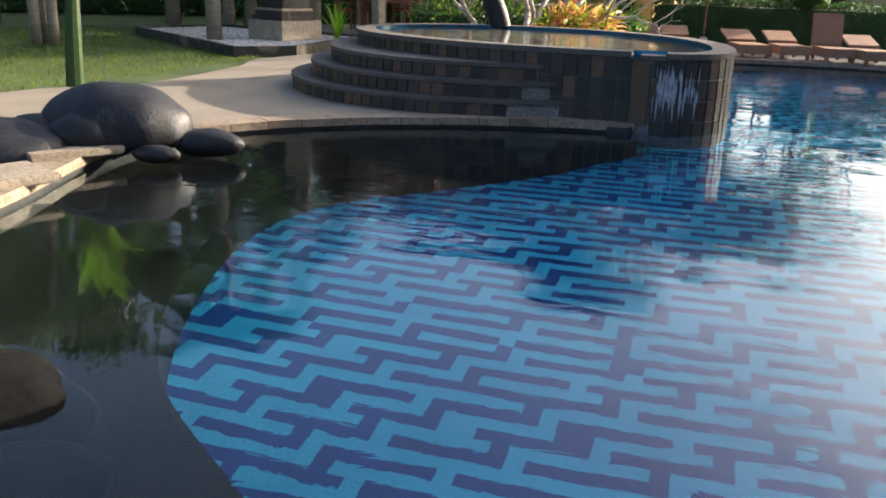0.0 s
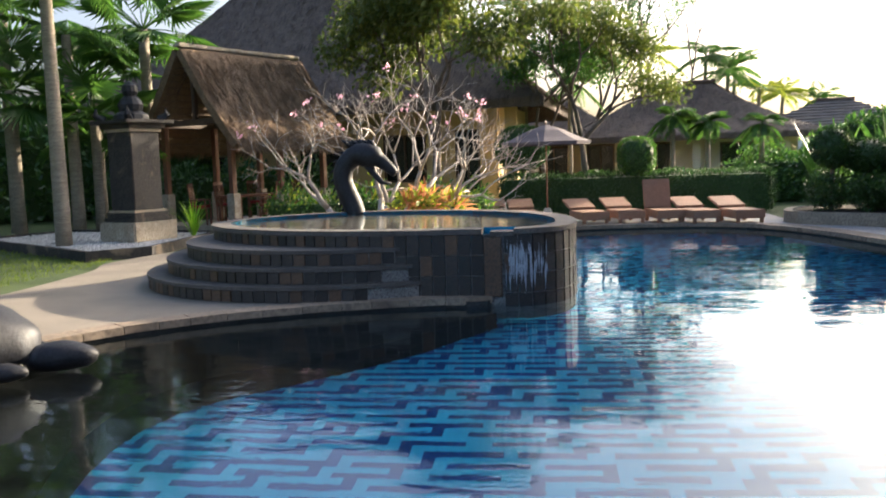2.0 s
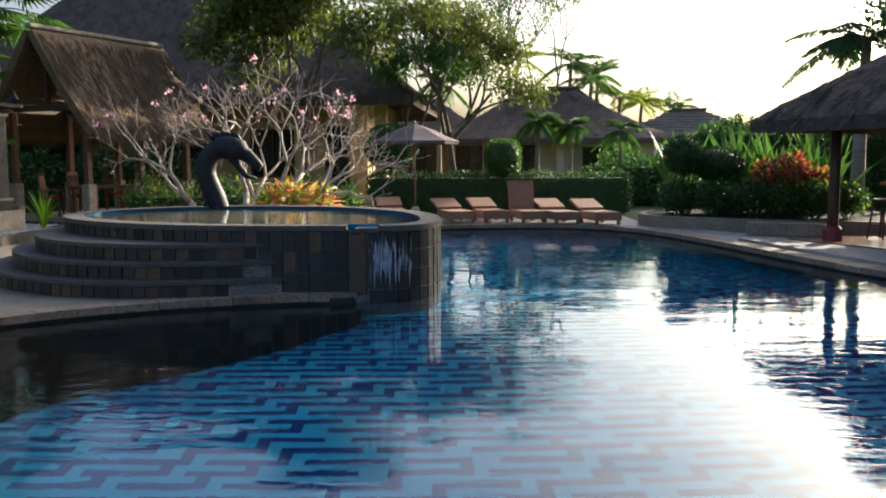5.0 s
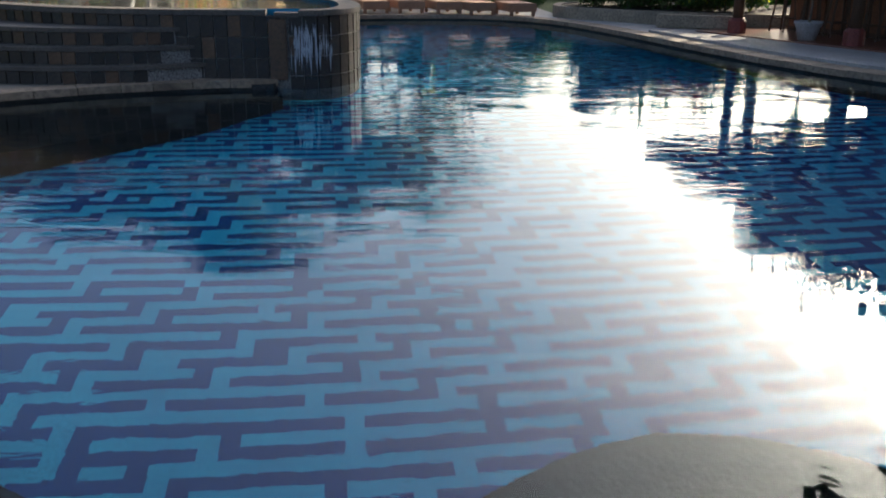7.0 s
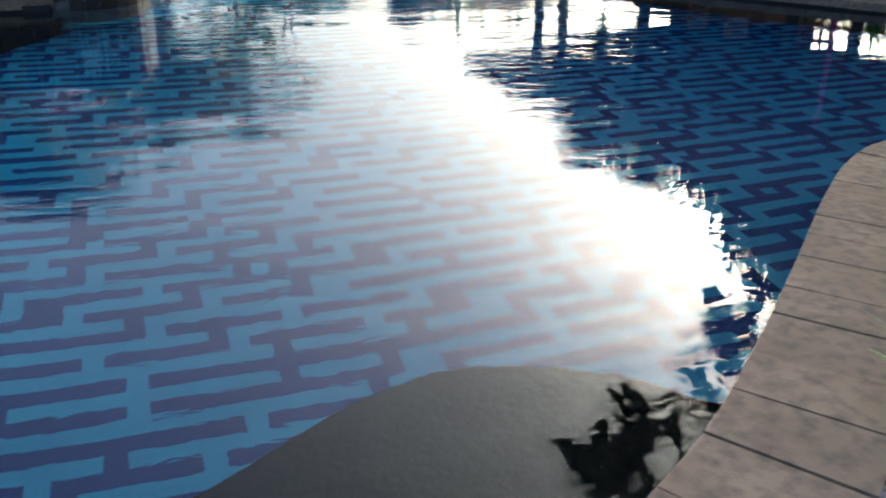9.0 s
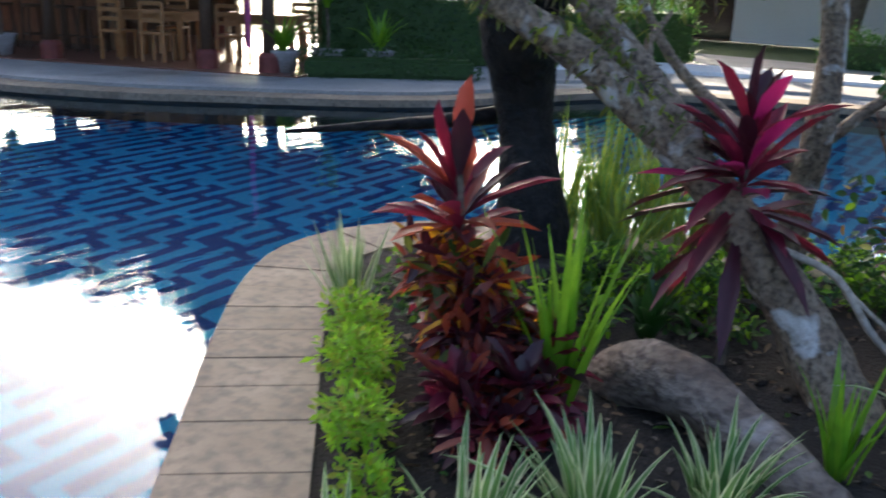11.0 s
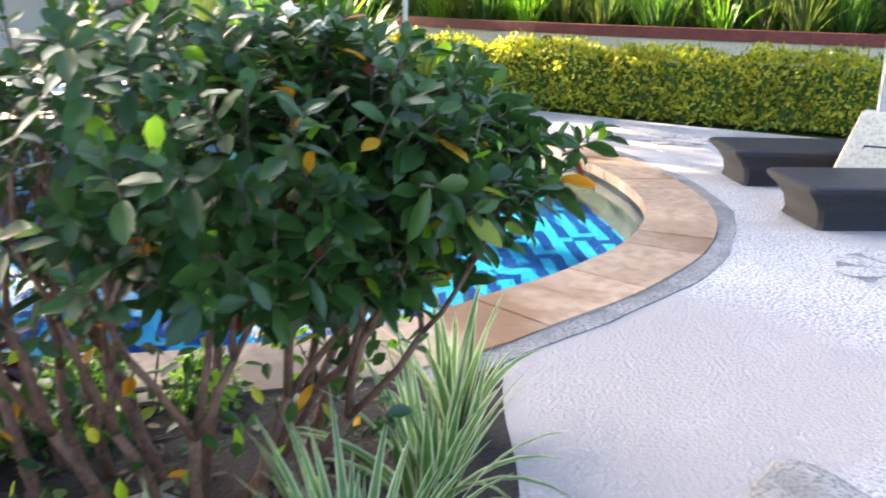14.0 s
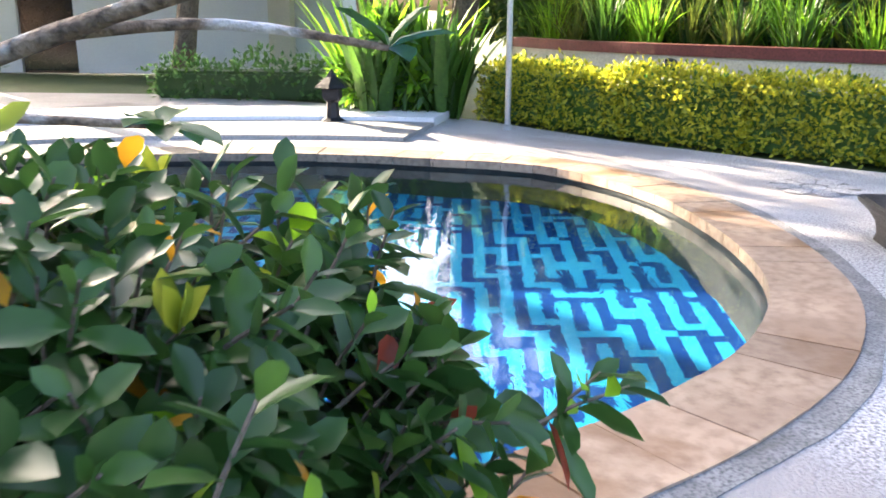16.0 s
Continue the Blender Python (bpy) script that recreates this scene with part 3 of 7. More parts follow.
def box_shell(rng, n, sx, sy, sz, jitter=0.05, wave=0.05):
    """Points on the faces of a clipped box hedge, a little uneven."""
    area = np.array([sx * sy, sx * sz, sx * sz, sy * sz, sy * sz])
    f = rng.choice(5, n, p=area / area.sum())
    u, v = rng.random(n) - 0.5, rng.random(n)
    P, N = np.zeros((n, 3)), np.zeros((n, 3))
    for k in range(5):
        m = f == k
        if k == 0:
            P[m] = np.stack([u[m] * sx, (v[m] - 0.5) * sy, np.full(m.sum(), sz)], 1)
            N[m] = (0, 0, 1)
        elif k < 3:
            s = 1 if k == 1 else -1
            P[m] = np.stack([u[m] * sx, np.full(m.sum(), s * sy / 2), v[m] * sz], 1)
            N[m] = (0, s, 0)
        else:
            s = 1 if k == 3 else -1
            P[m] = np.stack([np.full(m.sum(), s * sx / 2), u[m] * sy, v[m] * sz], 1)
            N[m] = (s, 0, 0)
    sway = np.sin(P[:, :1] * 3.1 + P[:, 2:] * 4) + np.sin(P[:, 1:2] * 2.3 + 1 + P[:, :1] * 5.7)
    P += N * (rng.normal(size=(n, 1)) * jitter + sway * wave * 0.5)
    P[:, 2] = np.maximum(P[:, 2], 0.01)
    return P, N


def hedge(name, m, sx, sy, sz, per_m2, size, mats, core, label, category, seed, jitter=0.04, wave=0.05, mix=None):
    rng = np.random.default_rng(seed)
    h = thing(name, m, label, category)
    n = int((sx * sy + 2 * (sx + sy) * sz) * per_m2)
    P, N = box_shell(rng, n, sx, sy, sz, jitter, wave)
    d, u = spray(rng, n)
    idx = None if mix is None else (rng.random(n) < mix).astype(int)
    part("foliage", leaf_mesh("foliage", P, unit(d + N * 0.8), unit(u + N), size * (0.7 + 0.6 * rng.random(n)), size * 0.55, mats, index=idx), None, h)
    part("core", box_bm(sx - 0.12, sy - 0.12, sz - 0.08, (0, 0, 0.0), 0.05), core, h, "dark twiggy inside")
    return h


def topiary(name, m, rx, rz, zc, n, size, mat, label, seed, squared=2.0):
    rng = np.random.default_rng(seed)
    t = thing(name, m, label, "topiary")
    d = unit(rng.normal(size=(n, 3)))
    k = 1 / (np.abs(d) ** squared).sum(1, keepdims=True) ** (1 / squared)
    P = d * k * (rx, rx, rz) * (1 + 0.03 * rng.normal(size=(n, 1))) + (0, 0, zc)
    dd, u = spray(rng, n)
    part("foliage", leaf_mesh("foliage", P, unit(dd + d), unit(u + d), size, size * 0.55, mat), None, t)
    bm = bmesh.new()
    bmesh.ops.create_icosphere(bm, subdivisions=3, radius=1)
    for v in bm.verts:
        c = Vector([abs(a) ** squared for a in v.co])
        v.co = v.co * (1 / (c.x + c.y + c.z) ** (1 / squared))
        v.co = Vector((v.co.x * rx * 0.93, v.co.y * rx * 0.93, v.co.z * rz * 0.93 + zc))
    part("core", bm, M_LEAF_HEDGE, t)
    part("stem", tube([(0, 0, 0), (0.01, 0, zc)], [0.05, 0.045], 7), M_BARK, t)
    return t


def grow(rng, start, way, length, radius, depth, out, tips, fork=2, spread=0.6, up=0.25, shrink=0.78, bend=0.25):
    """Forking limbs; fills out with (points, radii) and tips with (place, way)."""
    pts, d = [Vector(start)], Vector(way).normalized()
    steps = 3
    for i in range(steps):
        d = (d + Vector((rng.uniform(-bend, bend), rng.uniform(-bend, bend), rng.uniform(-bend, bend) + up * 0.3))).normalized()
        pts.append(pts[-1] + d * length / steps)
    end = radius * 0.72
    out.append((pts, [radius + (end - radius) * i / steps for i in range(steps + 1)]))
    if depth == 0:
        tips.append((pts[-1], d))
        return
    k = fork if rng.random() < 0.75 else fork + 1
    a0 = rng.uniform(0, 6.28)
    s = d.cross(Vector((0.3, 0.5, 0.8))).normalized()
    t = s.cross(d)
    for i in range(k):
        a = a0 + 6.283 * i / k + rng.uniform(-0.4, 0.4)
        w = (d + (s * math.cos(a) + t * math.sin(a)) * spread * rng.uniform(0.7, 1.3) + Vector((0, 0, up))).normalized()
        grow(rng, pts[-1], w, length * shrink * rng.uniform(0.8, 1.2), end * 0.85, depth - 1, out, tips, fork, spread, up, shrink, bend)


def limbs_mesh(out, n=6):
    bm = bmesh.new()
    for pts, rr in out:
        tube(pts, rr, n, bm)
    return bm


def broad_tree(name, at, height, trunk_r, depth, crown_r, leaf_n, leaf, mat, label, seed, spread=0.6, first=0.38, lean=(0, 0), shrink=0.74, bark=None, flowers=None):
    rng = random.Random(seed)
    nr = np.random.default_rng(seed)
    t = thing(name, pose(*at), label, "tree")
    out, tips = [], []
    grow(rng, (0, 0, 0), (lean[0], lean[1], 1), height * first, trunk_r, depth, out, tips, 2, spread, 0.2, shrink)
    part("trunk", limbs_mesh(out, 7), bark or M_BARK, t, smooth=True)
    blobs = [(*p, crown_r * rng.uniform(0.7, 1.25)) for p, d in tips]
    P, d = blob_points(nr, blobs, leaf_n, 0.2)
    dd, u = spray(nr, leaf_n, -0.1)
    part("crown", leaf_mesh("crown", P, unit(dd + d * 0.7), u, leaf * (0.7 + 0.6 * nr.random(leaf_n)), leaf * 0.5, mat, droop=0.1), None, t)
    if flowers:
        fm, fn, fs = flowers
        P, d = blob_points(nr, blobs, fn, 0.8)
        c = np.repeat(P, 5, 0)
        dd, u = spray(nr, len(c), 0.4)
        part("blossom", leaf_mesh("blossom", c, dd, u, fs, fs * 0.7, fm), None, t)
    return t


def palm(name, at, height, radius, fronds, flen, leaflet, mat, label, seed, lean=(0.0, 0.0), droop=0.55, width=0.035, bulge=1.2, pairs=26, rise=0.5):
    rng = random.Random(seed)
    nr = np.random.default_rng(seed)
    t = thing(name, pose(*at), label, "palm tree")
    trunk, rr = [], []
    for i in range(9):
        s = i / 8
        trunk.append((lean[0] * s * s * height, lean[1] * s * s * height, height * s))
        rr.append(radius * (bulge - (bulge - 0.75) * s))
    part("trunk", tube(trunk, rr, 10), M_PALM_TRUNK, t, smooth=True)
    top = np.array(trunk[-1])
    P, D, U, L, W = [], [], [], [], []
    bm = bmesh.new()
    for f in range(fronds):
        a = 6.283 * f / fronds * 1.618 * 2 + rng.uniform(-0.3, 0.3)
        e = rng.uniform(-0.25, 1.25) * rise + 0.15
        fl = flen * rng.uniform(0.8, 1.1)
        out = np.array([math.cos(a), math.sin(a), 0.0])
        pts = []
        for i in range(9):
            s = i / 8
            pts.append(top + out * fl * s * math.cos(e * (1 - 0.4 * s)) + np.array([0, 0, fl * (math.sin(e) * s - droop * s * s * (0.7 + 0.3 * math.cos(e)))]))
        tube([tuple(p) for p in pts], [0.018 * (1 - 0.85 * i / 8) * flen / 1.5 for i in range(9)], 4, bm)
        pts = np.array(pts)
        side = np.array([-out[1], out[0], 0])
        for k in range(pairs):
            s = 0.12 + 0.88 * k / (pairs - 1)
            x = s * 8
            i = min(int(x), 7)
            c = pts[i] + (pts[i + 1] - pts[i]) * (x - i)
            fwd = pts[i + 1] - pts[i]
            fwd = fwd / np.linalg.norm(fwd)
            for sg in (-1, 1):
                P.append(c)
                D.append(side * sg + fwd * 0.75 + np.array([0, 0, -0.25 + rng.uniform(-0.15, 0.15)]))
                U.append(np.array([0, 0, 1.0]) + fwd * 0.2)
                L.append(leaflet * math.sin(math.pi * (0.18 + 0.72 * s)) * rng.uniform(0.85, 1.1))
                W.append(width)
    part("frond_ribs", bm, M_LEAF_MID, t)
    part("fronds", leaf_mesh("fronds", P, D, U, np.array(L), np.array(W), mat, 0.1, droop=0.25), None, t)
    return t


def fan_palm(name, at, height, radius, leaves, size, label, seed, lean=(0, 0)):
    rng = random.Random(seed)
    t = thing(name, pose(*at), label, "palm tree")
    part("trunk", tube([(lean[0] * s * s * height, lean[1] * s * s * height, height * s) for s in (0, 0.25, 0.5, 0.75, 1)], [radius * 1.2, radius, radius, radius * 0.95, radius * 0.9], 10), M_PALM_TRUNK, t, smooth=True)
    top = Vector((lean[0] * height, lean[1] * height, height))
    P, D, U, L = [], [], [], []
    bm = bmesh.new()
    for f in range(leaves):
        a = f * 2.399 + rng.uniform(-0.2, 0.2)
        e = rng.uniform(-0.5, 1.2)
        way = Vector((math.cos(a) * math.cos(e), math.sin(a) * math.cos(e), math.sin(e)))
        hub = top + way * size * rng.uniform(0.7, 1.1)
        tube([top, (top + hub) / 2 + Vector((0, 0, 0.05)), hub], [0.022, 0.018, 0.012], 4, bm)
        side = way.cross(Vector((0, 0, 1))).normalized()
        up = side.cross(way)
        for k in range(22):
            b = -2.1 + 4.2 * k / 21
            P.append(hub)
            D.append(way * math.cos(b) + side * math.sin(b) - Vector((0, 0, 0.12)))
            U.append(up)
            L.append(size * (0.75 + 0.25 * math.cos(b)))
    part("leaf_base", bm, M_LEAF_MID, t)
    part("fan_leaves", leaf_mesh("fan_leaves", P, D, U, np.array(L), 0.085 * size / 0.9, M_LEAF_MID, 0.2, droop=0.2), None, t)
    return t


def blade_mesh(name, rng, n, base_r, length, width, spread, mats, margin=0.0, seg=5, curl=1.0, origin=(0, 0, 0), up=1.0):
    """Arching strap leaves from one foot; with a margin each blade has pale edges."""
    V, F, I = [], [], []
    cuts = (-0.5, -0.5 + margin, 0.5 - margin, 0.5) if margin else (-0.5, 0.0, 0.5)
    m = len(cuts)
    for b in range(n):
        a = rng.uniform(0, 6.283)
        e = rng.uniform(0.15, 1.0) ** 0.8 * spread
        l = length * rng.uniform(0.6, 1.1)
        w = width * rng.uniform(0.75, 1.15)
        d0 = np.array([math.cos(a), math.sin(a), 0])
        s = np.array([-math.sin(a), math.cos(a), 0])
        p = np.array(origin, float) + d0 * base_r * rng.random() + s * rng.uniform(-base_r, base_r) * 0.5
        ang = math.pi / 2 - e * 0.55
        base = len(V)
        for i in range(seg + 1):
            t = i / seg
            ww = w * min(1, 0.45 + t * 2.2) * (1 - max(0, t - 0.35) / 0.65) ** 0.8 if t < 1 else 0.001
            nrm = np.array([-d0[0] * math.sin(ang), -d0[1] * math.sin(ang), math.cos(ang)])
            for c in cuts:
                V.append(p + s * c * ww + nrm * abs(c) * ww * 0.35)
            step = l / seg
            p = p + (d0 * math.cos(ang) + np.array([0, 0, 1]) * math.sin(ang) * up) * step
            ang -= e * curl * (0.25 + 0.75 * t) * 2.2 / seg
        for i in range(seg):
            for c in range(m - 1):
                q = base + i * m + c
                F.append((q, q + 1, q + m + 1, q + m))
                I.append(1 if margin and c != 1 else 0)
    return mesh_of(name, V, F, mats, smooth=True, index=I if margin else None)


def strap_plant(name, at, n, length, width, spread, mats, label, seed, margin=0.0, base_r=0.06, curl=1.0, seg=6, category="plant", group=""):
    rng = random.Random(seed)
    p = thing(name, pose(*at), label, category, group)
    half = max(1, n // 2)
    part("outer_leaves", blade_mesh("outer_leaves", rng, half, base_r, length, width, spread, mats, margin, seg, curl), None, p)
    part("inner_leaves", blade_mesh("inner_leaves", rng, n - half, base_r * 0.6, length * 0.95, width, spread * 0.55, mats, margin, seg, curl * 0.8), None, p)
    return p


# ---- raised spa ----
SPA_H = 0.78
spa_line = smooth_loop([(-1.25, 9.96), (-0.78, 9.98), (-0.42, 10.38), (-0.32, 11.1), (-0.5, 12.2), (-1.0, 13.2), (-2.0, 14.1), (-3.3, 14.45), (-4.6, 14.2), (-5.45, 13.3), (-5.6, 12.2), (-5.05, 11.2), (-4.15, 10.5), (-3.2, 10.1), (-2.2, 9.95)], 8)
spa = thing("spa_pool", pose(0, 0, 0), "raised round spa pool clad in dark slate tiles", "spa pool")
ns = len(spa_line)
sv = [(*p.xy, SPA_H - 0.06) for p in spa_line] + [(*p.xy, -0.9) for p in spa_line]
sf = [(i, (i + 1) % ns, ns + (i + 1) % ns, ns + i) for i in range(ns)]
part("wall", mesh_of("wall", sv, sf, M_GROUT), None, spa, "pale grout bed of the wall")
rim_in = offset(spa_line, -0.24)
part("rim", band(offset(spa_line, 0.03)[4:-1] + offset(spa_line, 0.03)[-1:], rim_in[4:], SPA_H - 0.0, 0.06, M_TREAD, "rim"), None, spa, "grey stone rim")
part("weir_lip", band(offset(spa_line, 0.035)[:5], rim_in[:5], SPA_H - 0.03, 0.05, M_TREAD, "weir_lip"), None, spa, "wet overflow lip")
part("inside_wall", mesh_of("inside_wall", [(*p.xy, SPA_H) for p in rim_in] + [(*p.xy, SPA_H - 0.7) for p in rim_in], [(ns + i, ns + (i + 1) % ns, (i + 1) % ns, i) for i in range(ns)], M_TILE_LIGHT), None, spa)
part("inside_floor", sheet(rim_in, [], SPA_H - 0.7, M_TILE_LIGHT, "inside_floor"), None, spa, "light blue mosaic floor")
spa_water = part("spa_water", sheet(offset(spa_line, -0.2), [], SPA_H - 0.045, M_SPA_WATER, "spa_water"), None, spa, "clear water brimming at the rim")
spa_water.visible_shadow = False

tile_cache = {}


def tile_data(name, w, h, mat, d=0.014):
    key = (name, round(w, 3), round(h, 3), mat.name)
    if key not in tile_cache:
        tile_cache[key] = from_bm(name, box_bm(w, d * 2, h, (0, 0, 0), 0.004), mat)
    return tile_cache[key]


def clad(line, z0, z1, rows, width, parent, i0, i1, rng, rust=0.34, gap=0.012, out=0.004):
    """Rows of tiles along part of a line."""
    run, acc = [], 0.0
    for i in range(i0, i1):
        a, b = line[i % len(line)], line[(i + 1) % len(line)]
        run.append((acc, a, b))
        acc += (b - a).length
    h = (z1 - z0) / rows
    for r in range(rows):
        s = width * 0.5
        while s < acc:
            k = max(j for j in range(len(run)) if run[j][0] <= s)
            s0, a, b = run[k]
            p = a.lerp(b, min(1, (s - s0) / max((b - a).length, 1e-6)))
            t = (b - a).normalized()
            mat = M_SLATE_RUST if rng.random() < rust else M_SLATE
            ob = new("tile", tile_data("tile", width - gap, h - gap, mat))
            ob.parent = parent
            ob.matrix_world = Matrix.Translation((p.x + t.y * out, p.y - t.x * out, z0 + r * h + gap / 2)) @ Matrix.Rotation(math.atan2(t.y, t.x), 4, "Z") @ Matrix.Rotation(radians(rng.uniform(-0.6, 0.6)), 4, "X")
            s += width


# steps wrapping the spa on the path side
def step_circle(k):
    c, r = Vector((-3.12 - 0.15 * k, 12.36, 0)), 2.44 + 0.135 * k
    return [c + Vector((math.cos(a), math.sin(a), 0)) * r for a in [math.pi * 2 * i / 72 for i in range(72)]]


for k in (1, 2, 3):
    z = SPA_H - 0.195 * k
    st = thing("spa_step", pose(0, 0, 0), "curved dark slate step climbing to the spa", "step", "steps round the spa")
    circ = step_circle(k)
    part("tread", sheet(offset(circ, 0.03), [], z, M_TREAD, "tread", 0.045), None, st, "worn grey stone tread")
    kk = len(circ)
    part("riser", mesh_of("riser", [(*p.xy, z - 0.045) for p in circ] + [(*p.xy, 0.0) for p in circ], [(i, (i + 1) % kk, kk + (i + 1) % kk, kk + i) for i in range(kk)], M_GROUT), None, st)
    clad(circ, z - 0.19, z - 0.047, 1, 0.15, st, 30, 58, random.Random(20 + k))
clad(spa_line, 0.0, SPA_H - 0.06, 3, 0.15, spa, ns - 36, ns, random.Random(3))
clad(spa_line, -0.18, SPA_H - 0.06, 4, 0.16, spa, 2, 36, random.Random(4), rust=0.03)
part("corner_pier", box_bm(0.2, 0.09, SPA_H - 0.1, (-1.22, 9.94, 0.0), 0.012), M_SLATE_RUST, spa, "rust-brown stone pier beside the overflow")
rng = np.random.default_rng(8)
nst = 60
a = rng.random(nst) * 0.9
sp = [spa_line[2 + int(x * 10)].lerp(spa_line[3 + int(x * 10)], (x * 10) % 1) for x in a]
M_LIME = surf("lime_scale_streak", (0.36, 0.38, 0.42), (0.46, 0.48, 0.52), 9, 0.6, 0.2, 60, (0.2, 0.21, 0.23))
P = np.array([(p.x, p.y, SPA_H - 0.1 - 0.3 * rng.random()) for p in sp]) + (0.012, -0.028, 0)
for p in P:
    part("lime_streak", leaf_mesh("lime_streak", [p], [(0.0, 0.0, -1.0)], [(0.3, -1.0, 0.0)], 0.12 + 0.3 * rng.random(), 0.008 + 0.02 * rng.random(), M_LIME, 0.0), None, spa)


def serpent():
    """Curved water-spouting neck and head, one plain mesh."""
    line = smooth_loop([(0.1, 0, -0.1), (0.04, 0, 0.12), (-0.06, 0, 0.35), (-0.12, 0, 0.58), (-0.06, 0, 0.82), (0.14, 0, 0.99), (0.38, 0, 0.98), (0.62, 0, 0.86), (0.86, 0, 0.64)], 4, closed=False)
    n = len(line)
    rad = [0.185 - 0.02 * i / n if i < n * 0.55 else 0.175 + 0.045 * math.sin((i / n - 0.55) / 0.3 * math.pi) if i < n * 0.8 else 0.145 - 0.09 * (i / n - 0.8) / 0.2 for i in range(n)]
    bm = tube([tuple(p) for p in line], rad, 14)
    for i in range(4, n - 8, 2):
        p = line[i]
        d = (line[i + 1] - line[i - 1]).normalized()
        back = Vector((-d.z, 0, d.x))
        q = p + back * rad[i] * 0.9
        tube([q, q + back * 0.05 - d * 0.03, q + back * 0.09 - d * 0.08], [0.035, 0.02, 0.004], 5, bm)
    tube([(0.05, 0.07, 1.15), (-0.02, 0.1, 1.24), (-0.1, 0.11, 1.27)], [0.035, 0.025, 0.005], 6, bm)
    tube([(0.05, -0.07, 1.15), (-0.02, -0.1, 1.24), (-0.1, -0.11, 1.27)], [0.035, 0.025, 0.005], 6, bm)
    tube([(0.34, 0, 0.84), (0.46, 0, 0.66), (0.6, 0, 0.5), (0.78, 0, 0.46)], [0.09, 0.065, 0.05, 0.02], 7, bm)
    for k in range(5):
        x = 0.1 + 0.1 * k
        tube([(x, 0, 1.08), (x - 0.06, 0, 1.22), (x - 0.14, 0, 1.27)], [0.06, 0.045, 0.008], 6, bm)
    return bm


ob = new("serpent_statue", from_bm("serpent_statue", serpent(), M_STONE_DARK, True))
ob.matrix_world = pose(-4.12, 14.25, SPA_H + 0.02) @ Matrix.Scale(0.93, 4)
tagged(ob, "dark stone serpent fountain arching over the spa rim", "statue")


# ---- turtle and stones on the west bank ----
def turtle():
    bm = bmesh.new()
    bmesh.ops.create_icosphere(bm, subdivisions=4, radius=1)
    for v in bm.verts:
        x, y, z = v.co
        r = noise.noise(Vector((x * 2.2, y * 2.2, z * 2.2))) * 0.05
        v.co = Vector((x * 0.85 * (1 + r), y * 0.6 * (1 + r), max(z, -0.35) * 0.5 * (1 + r) + 0.17))
    blobs = [((1.05, -0.02, 0.02), (0.42, 0.22, 0.16)), ((0.62, -0.5, -0.03), (0.26, 0.14, 0.1)), ((-0.75, -0.35, 0.12), (0.38, 0.28, 0.22)), ((-1.15, -0.05, 0.02), (0.4, 0.24, 0.15)), ((-0.2, -0.5, 0.14), (0.34, 0.22, 0.24)), ((0.6, 0.5, 0.0), (0.3, 0.2, 0.1))]
    for c, s in blobs:
        k = bmesh.ops.create_icosphere(bm, subdivisions=3, radius=1)["verts"]
        for v in k:
            r = 1 + noise.noise(v.co * 2 + Vector(c)) * 0.12
            v.co = Vector((v.co.x * s[0] * r + c[0], v.co.y * s[1] * r + c[1], v.co.z * s[2] * r + c[2]))
    return bm


ob = new("turtle_statue", from_bm("turtle_statue", turtle(), M_STONE_DARK, True))
ob.matrix_world = pose(-5.32, 6.4, 0.02, 0, 0, 18) @ Matrix.Scale(0.78, 4)
tagged(ob, "dark carved stone turtle lying at the water's edge", "statue")


def rock_mesh(name, sx, sy, sz, seed, mat, flat=0.4):
    bm = bmesh.new()
    bmesh.ops.create_icosphere(bm, subdivisions=3, radius=1)
    for v in bm.verts:
        r = 1 + noise.noise(v.co * 1.4 + Vector((seed * 3.1, 0, 0))) * 0.25 + noise.noise(v.co * 4 + Vector((seed, 2, 0))) * 0.06
        v.co = Vector((v.co.x * sx * r, v.co.y * sy * r, max(v.co.z, -flat) * sz * r))
    return from_bm(name, bm, mat, True)


for i, (x, y, z, sx, sy, sz, rz, mat, name, label) in enumerate((
        (-5.95, 5.55, 0.0, 0.75, 0.45, 0.28, 30, M_STONE_DARK, "boulder", "dark rounded boulder resting on the pool bank"),
        (-2.75, 2.45, -0.3, 0.42, 0.34, 0.34, 10, M_SHELF, "boulder", "dark wet boulder standing in shallow water"),
        (-2.35, 2.1, -0.42, 0.38, 0.3, 0.3, 40, M_SHELF, "boulder", "low wet boulder just under the water"))):
    ob = new(name, rock_mesh(name, sx, sy, sz, i + 1, mat))
    ob.matrix_world = pose(x, y, z, 0, 0, rz)
    tagged(ob, label, "boulder", "boulders at the pool edge")
for x, y, rz, sx, sy in ((-5.35, 5.85, 62, 0.75, 0.5), (-5.1, 4.75, 66, 0.85, 0.55)):
    bm = box_bm(sx, sy, 0.07, (0, 0, 0), 0.012)
    for v in bm.verts:
        v.co.x += 0.05 * noise.noise(v.co * 3 + Vector((x, y, 0)))
        v.co.y += 0.05 * noise.noise(v.co * 3 + Vector((y, x, 0)))
    ob = new("stone_slab", from_bm("stone_slab", bm, M_SLAB))
    ob.matrix_world = pose(x, y, 0.002, 0, 0, rz)
    tagged(ob, "flat sandstone slab laid along the pool edge", "stone slab", "slabs on the bank")

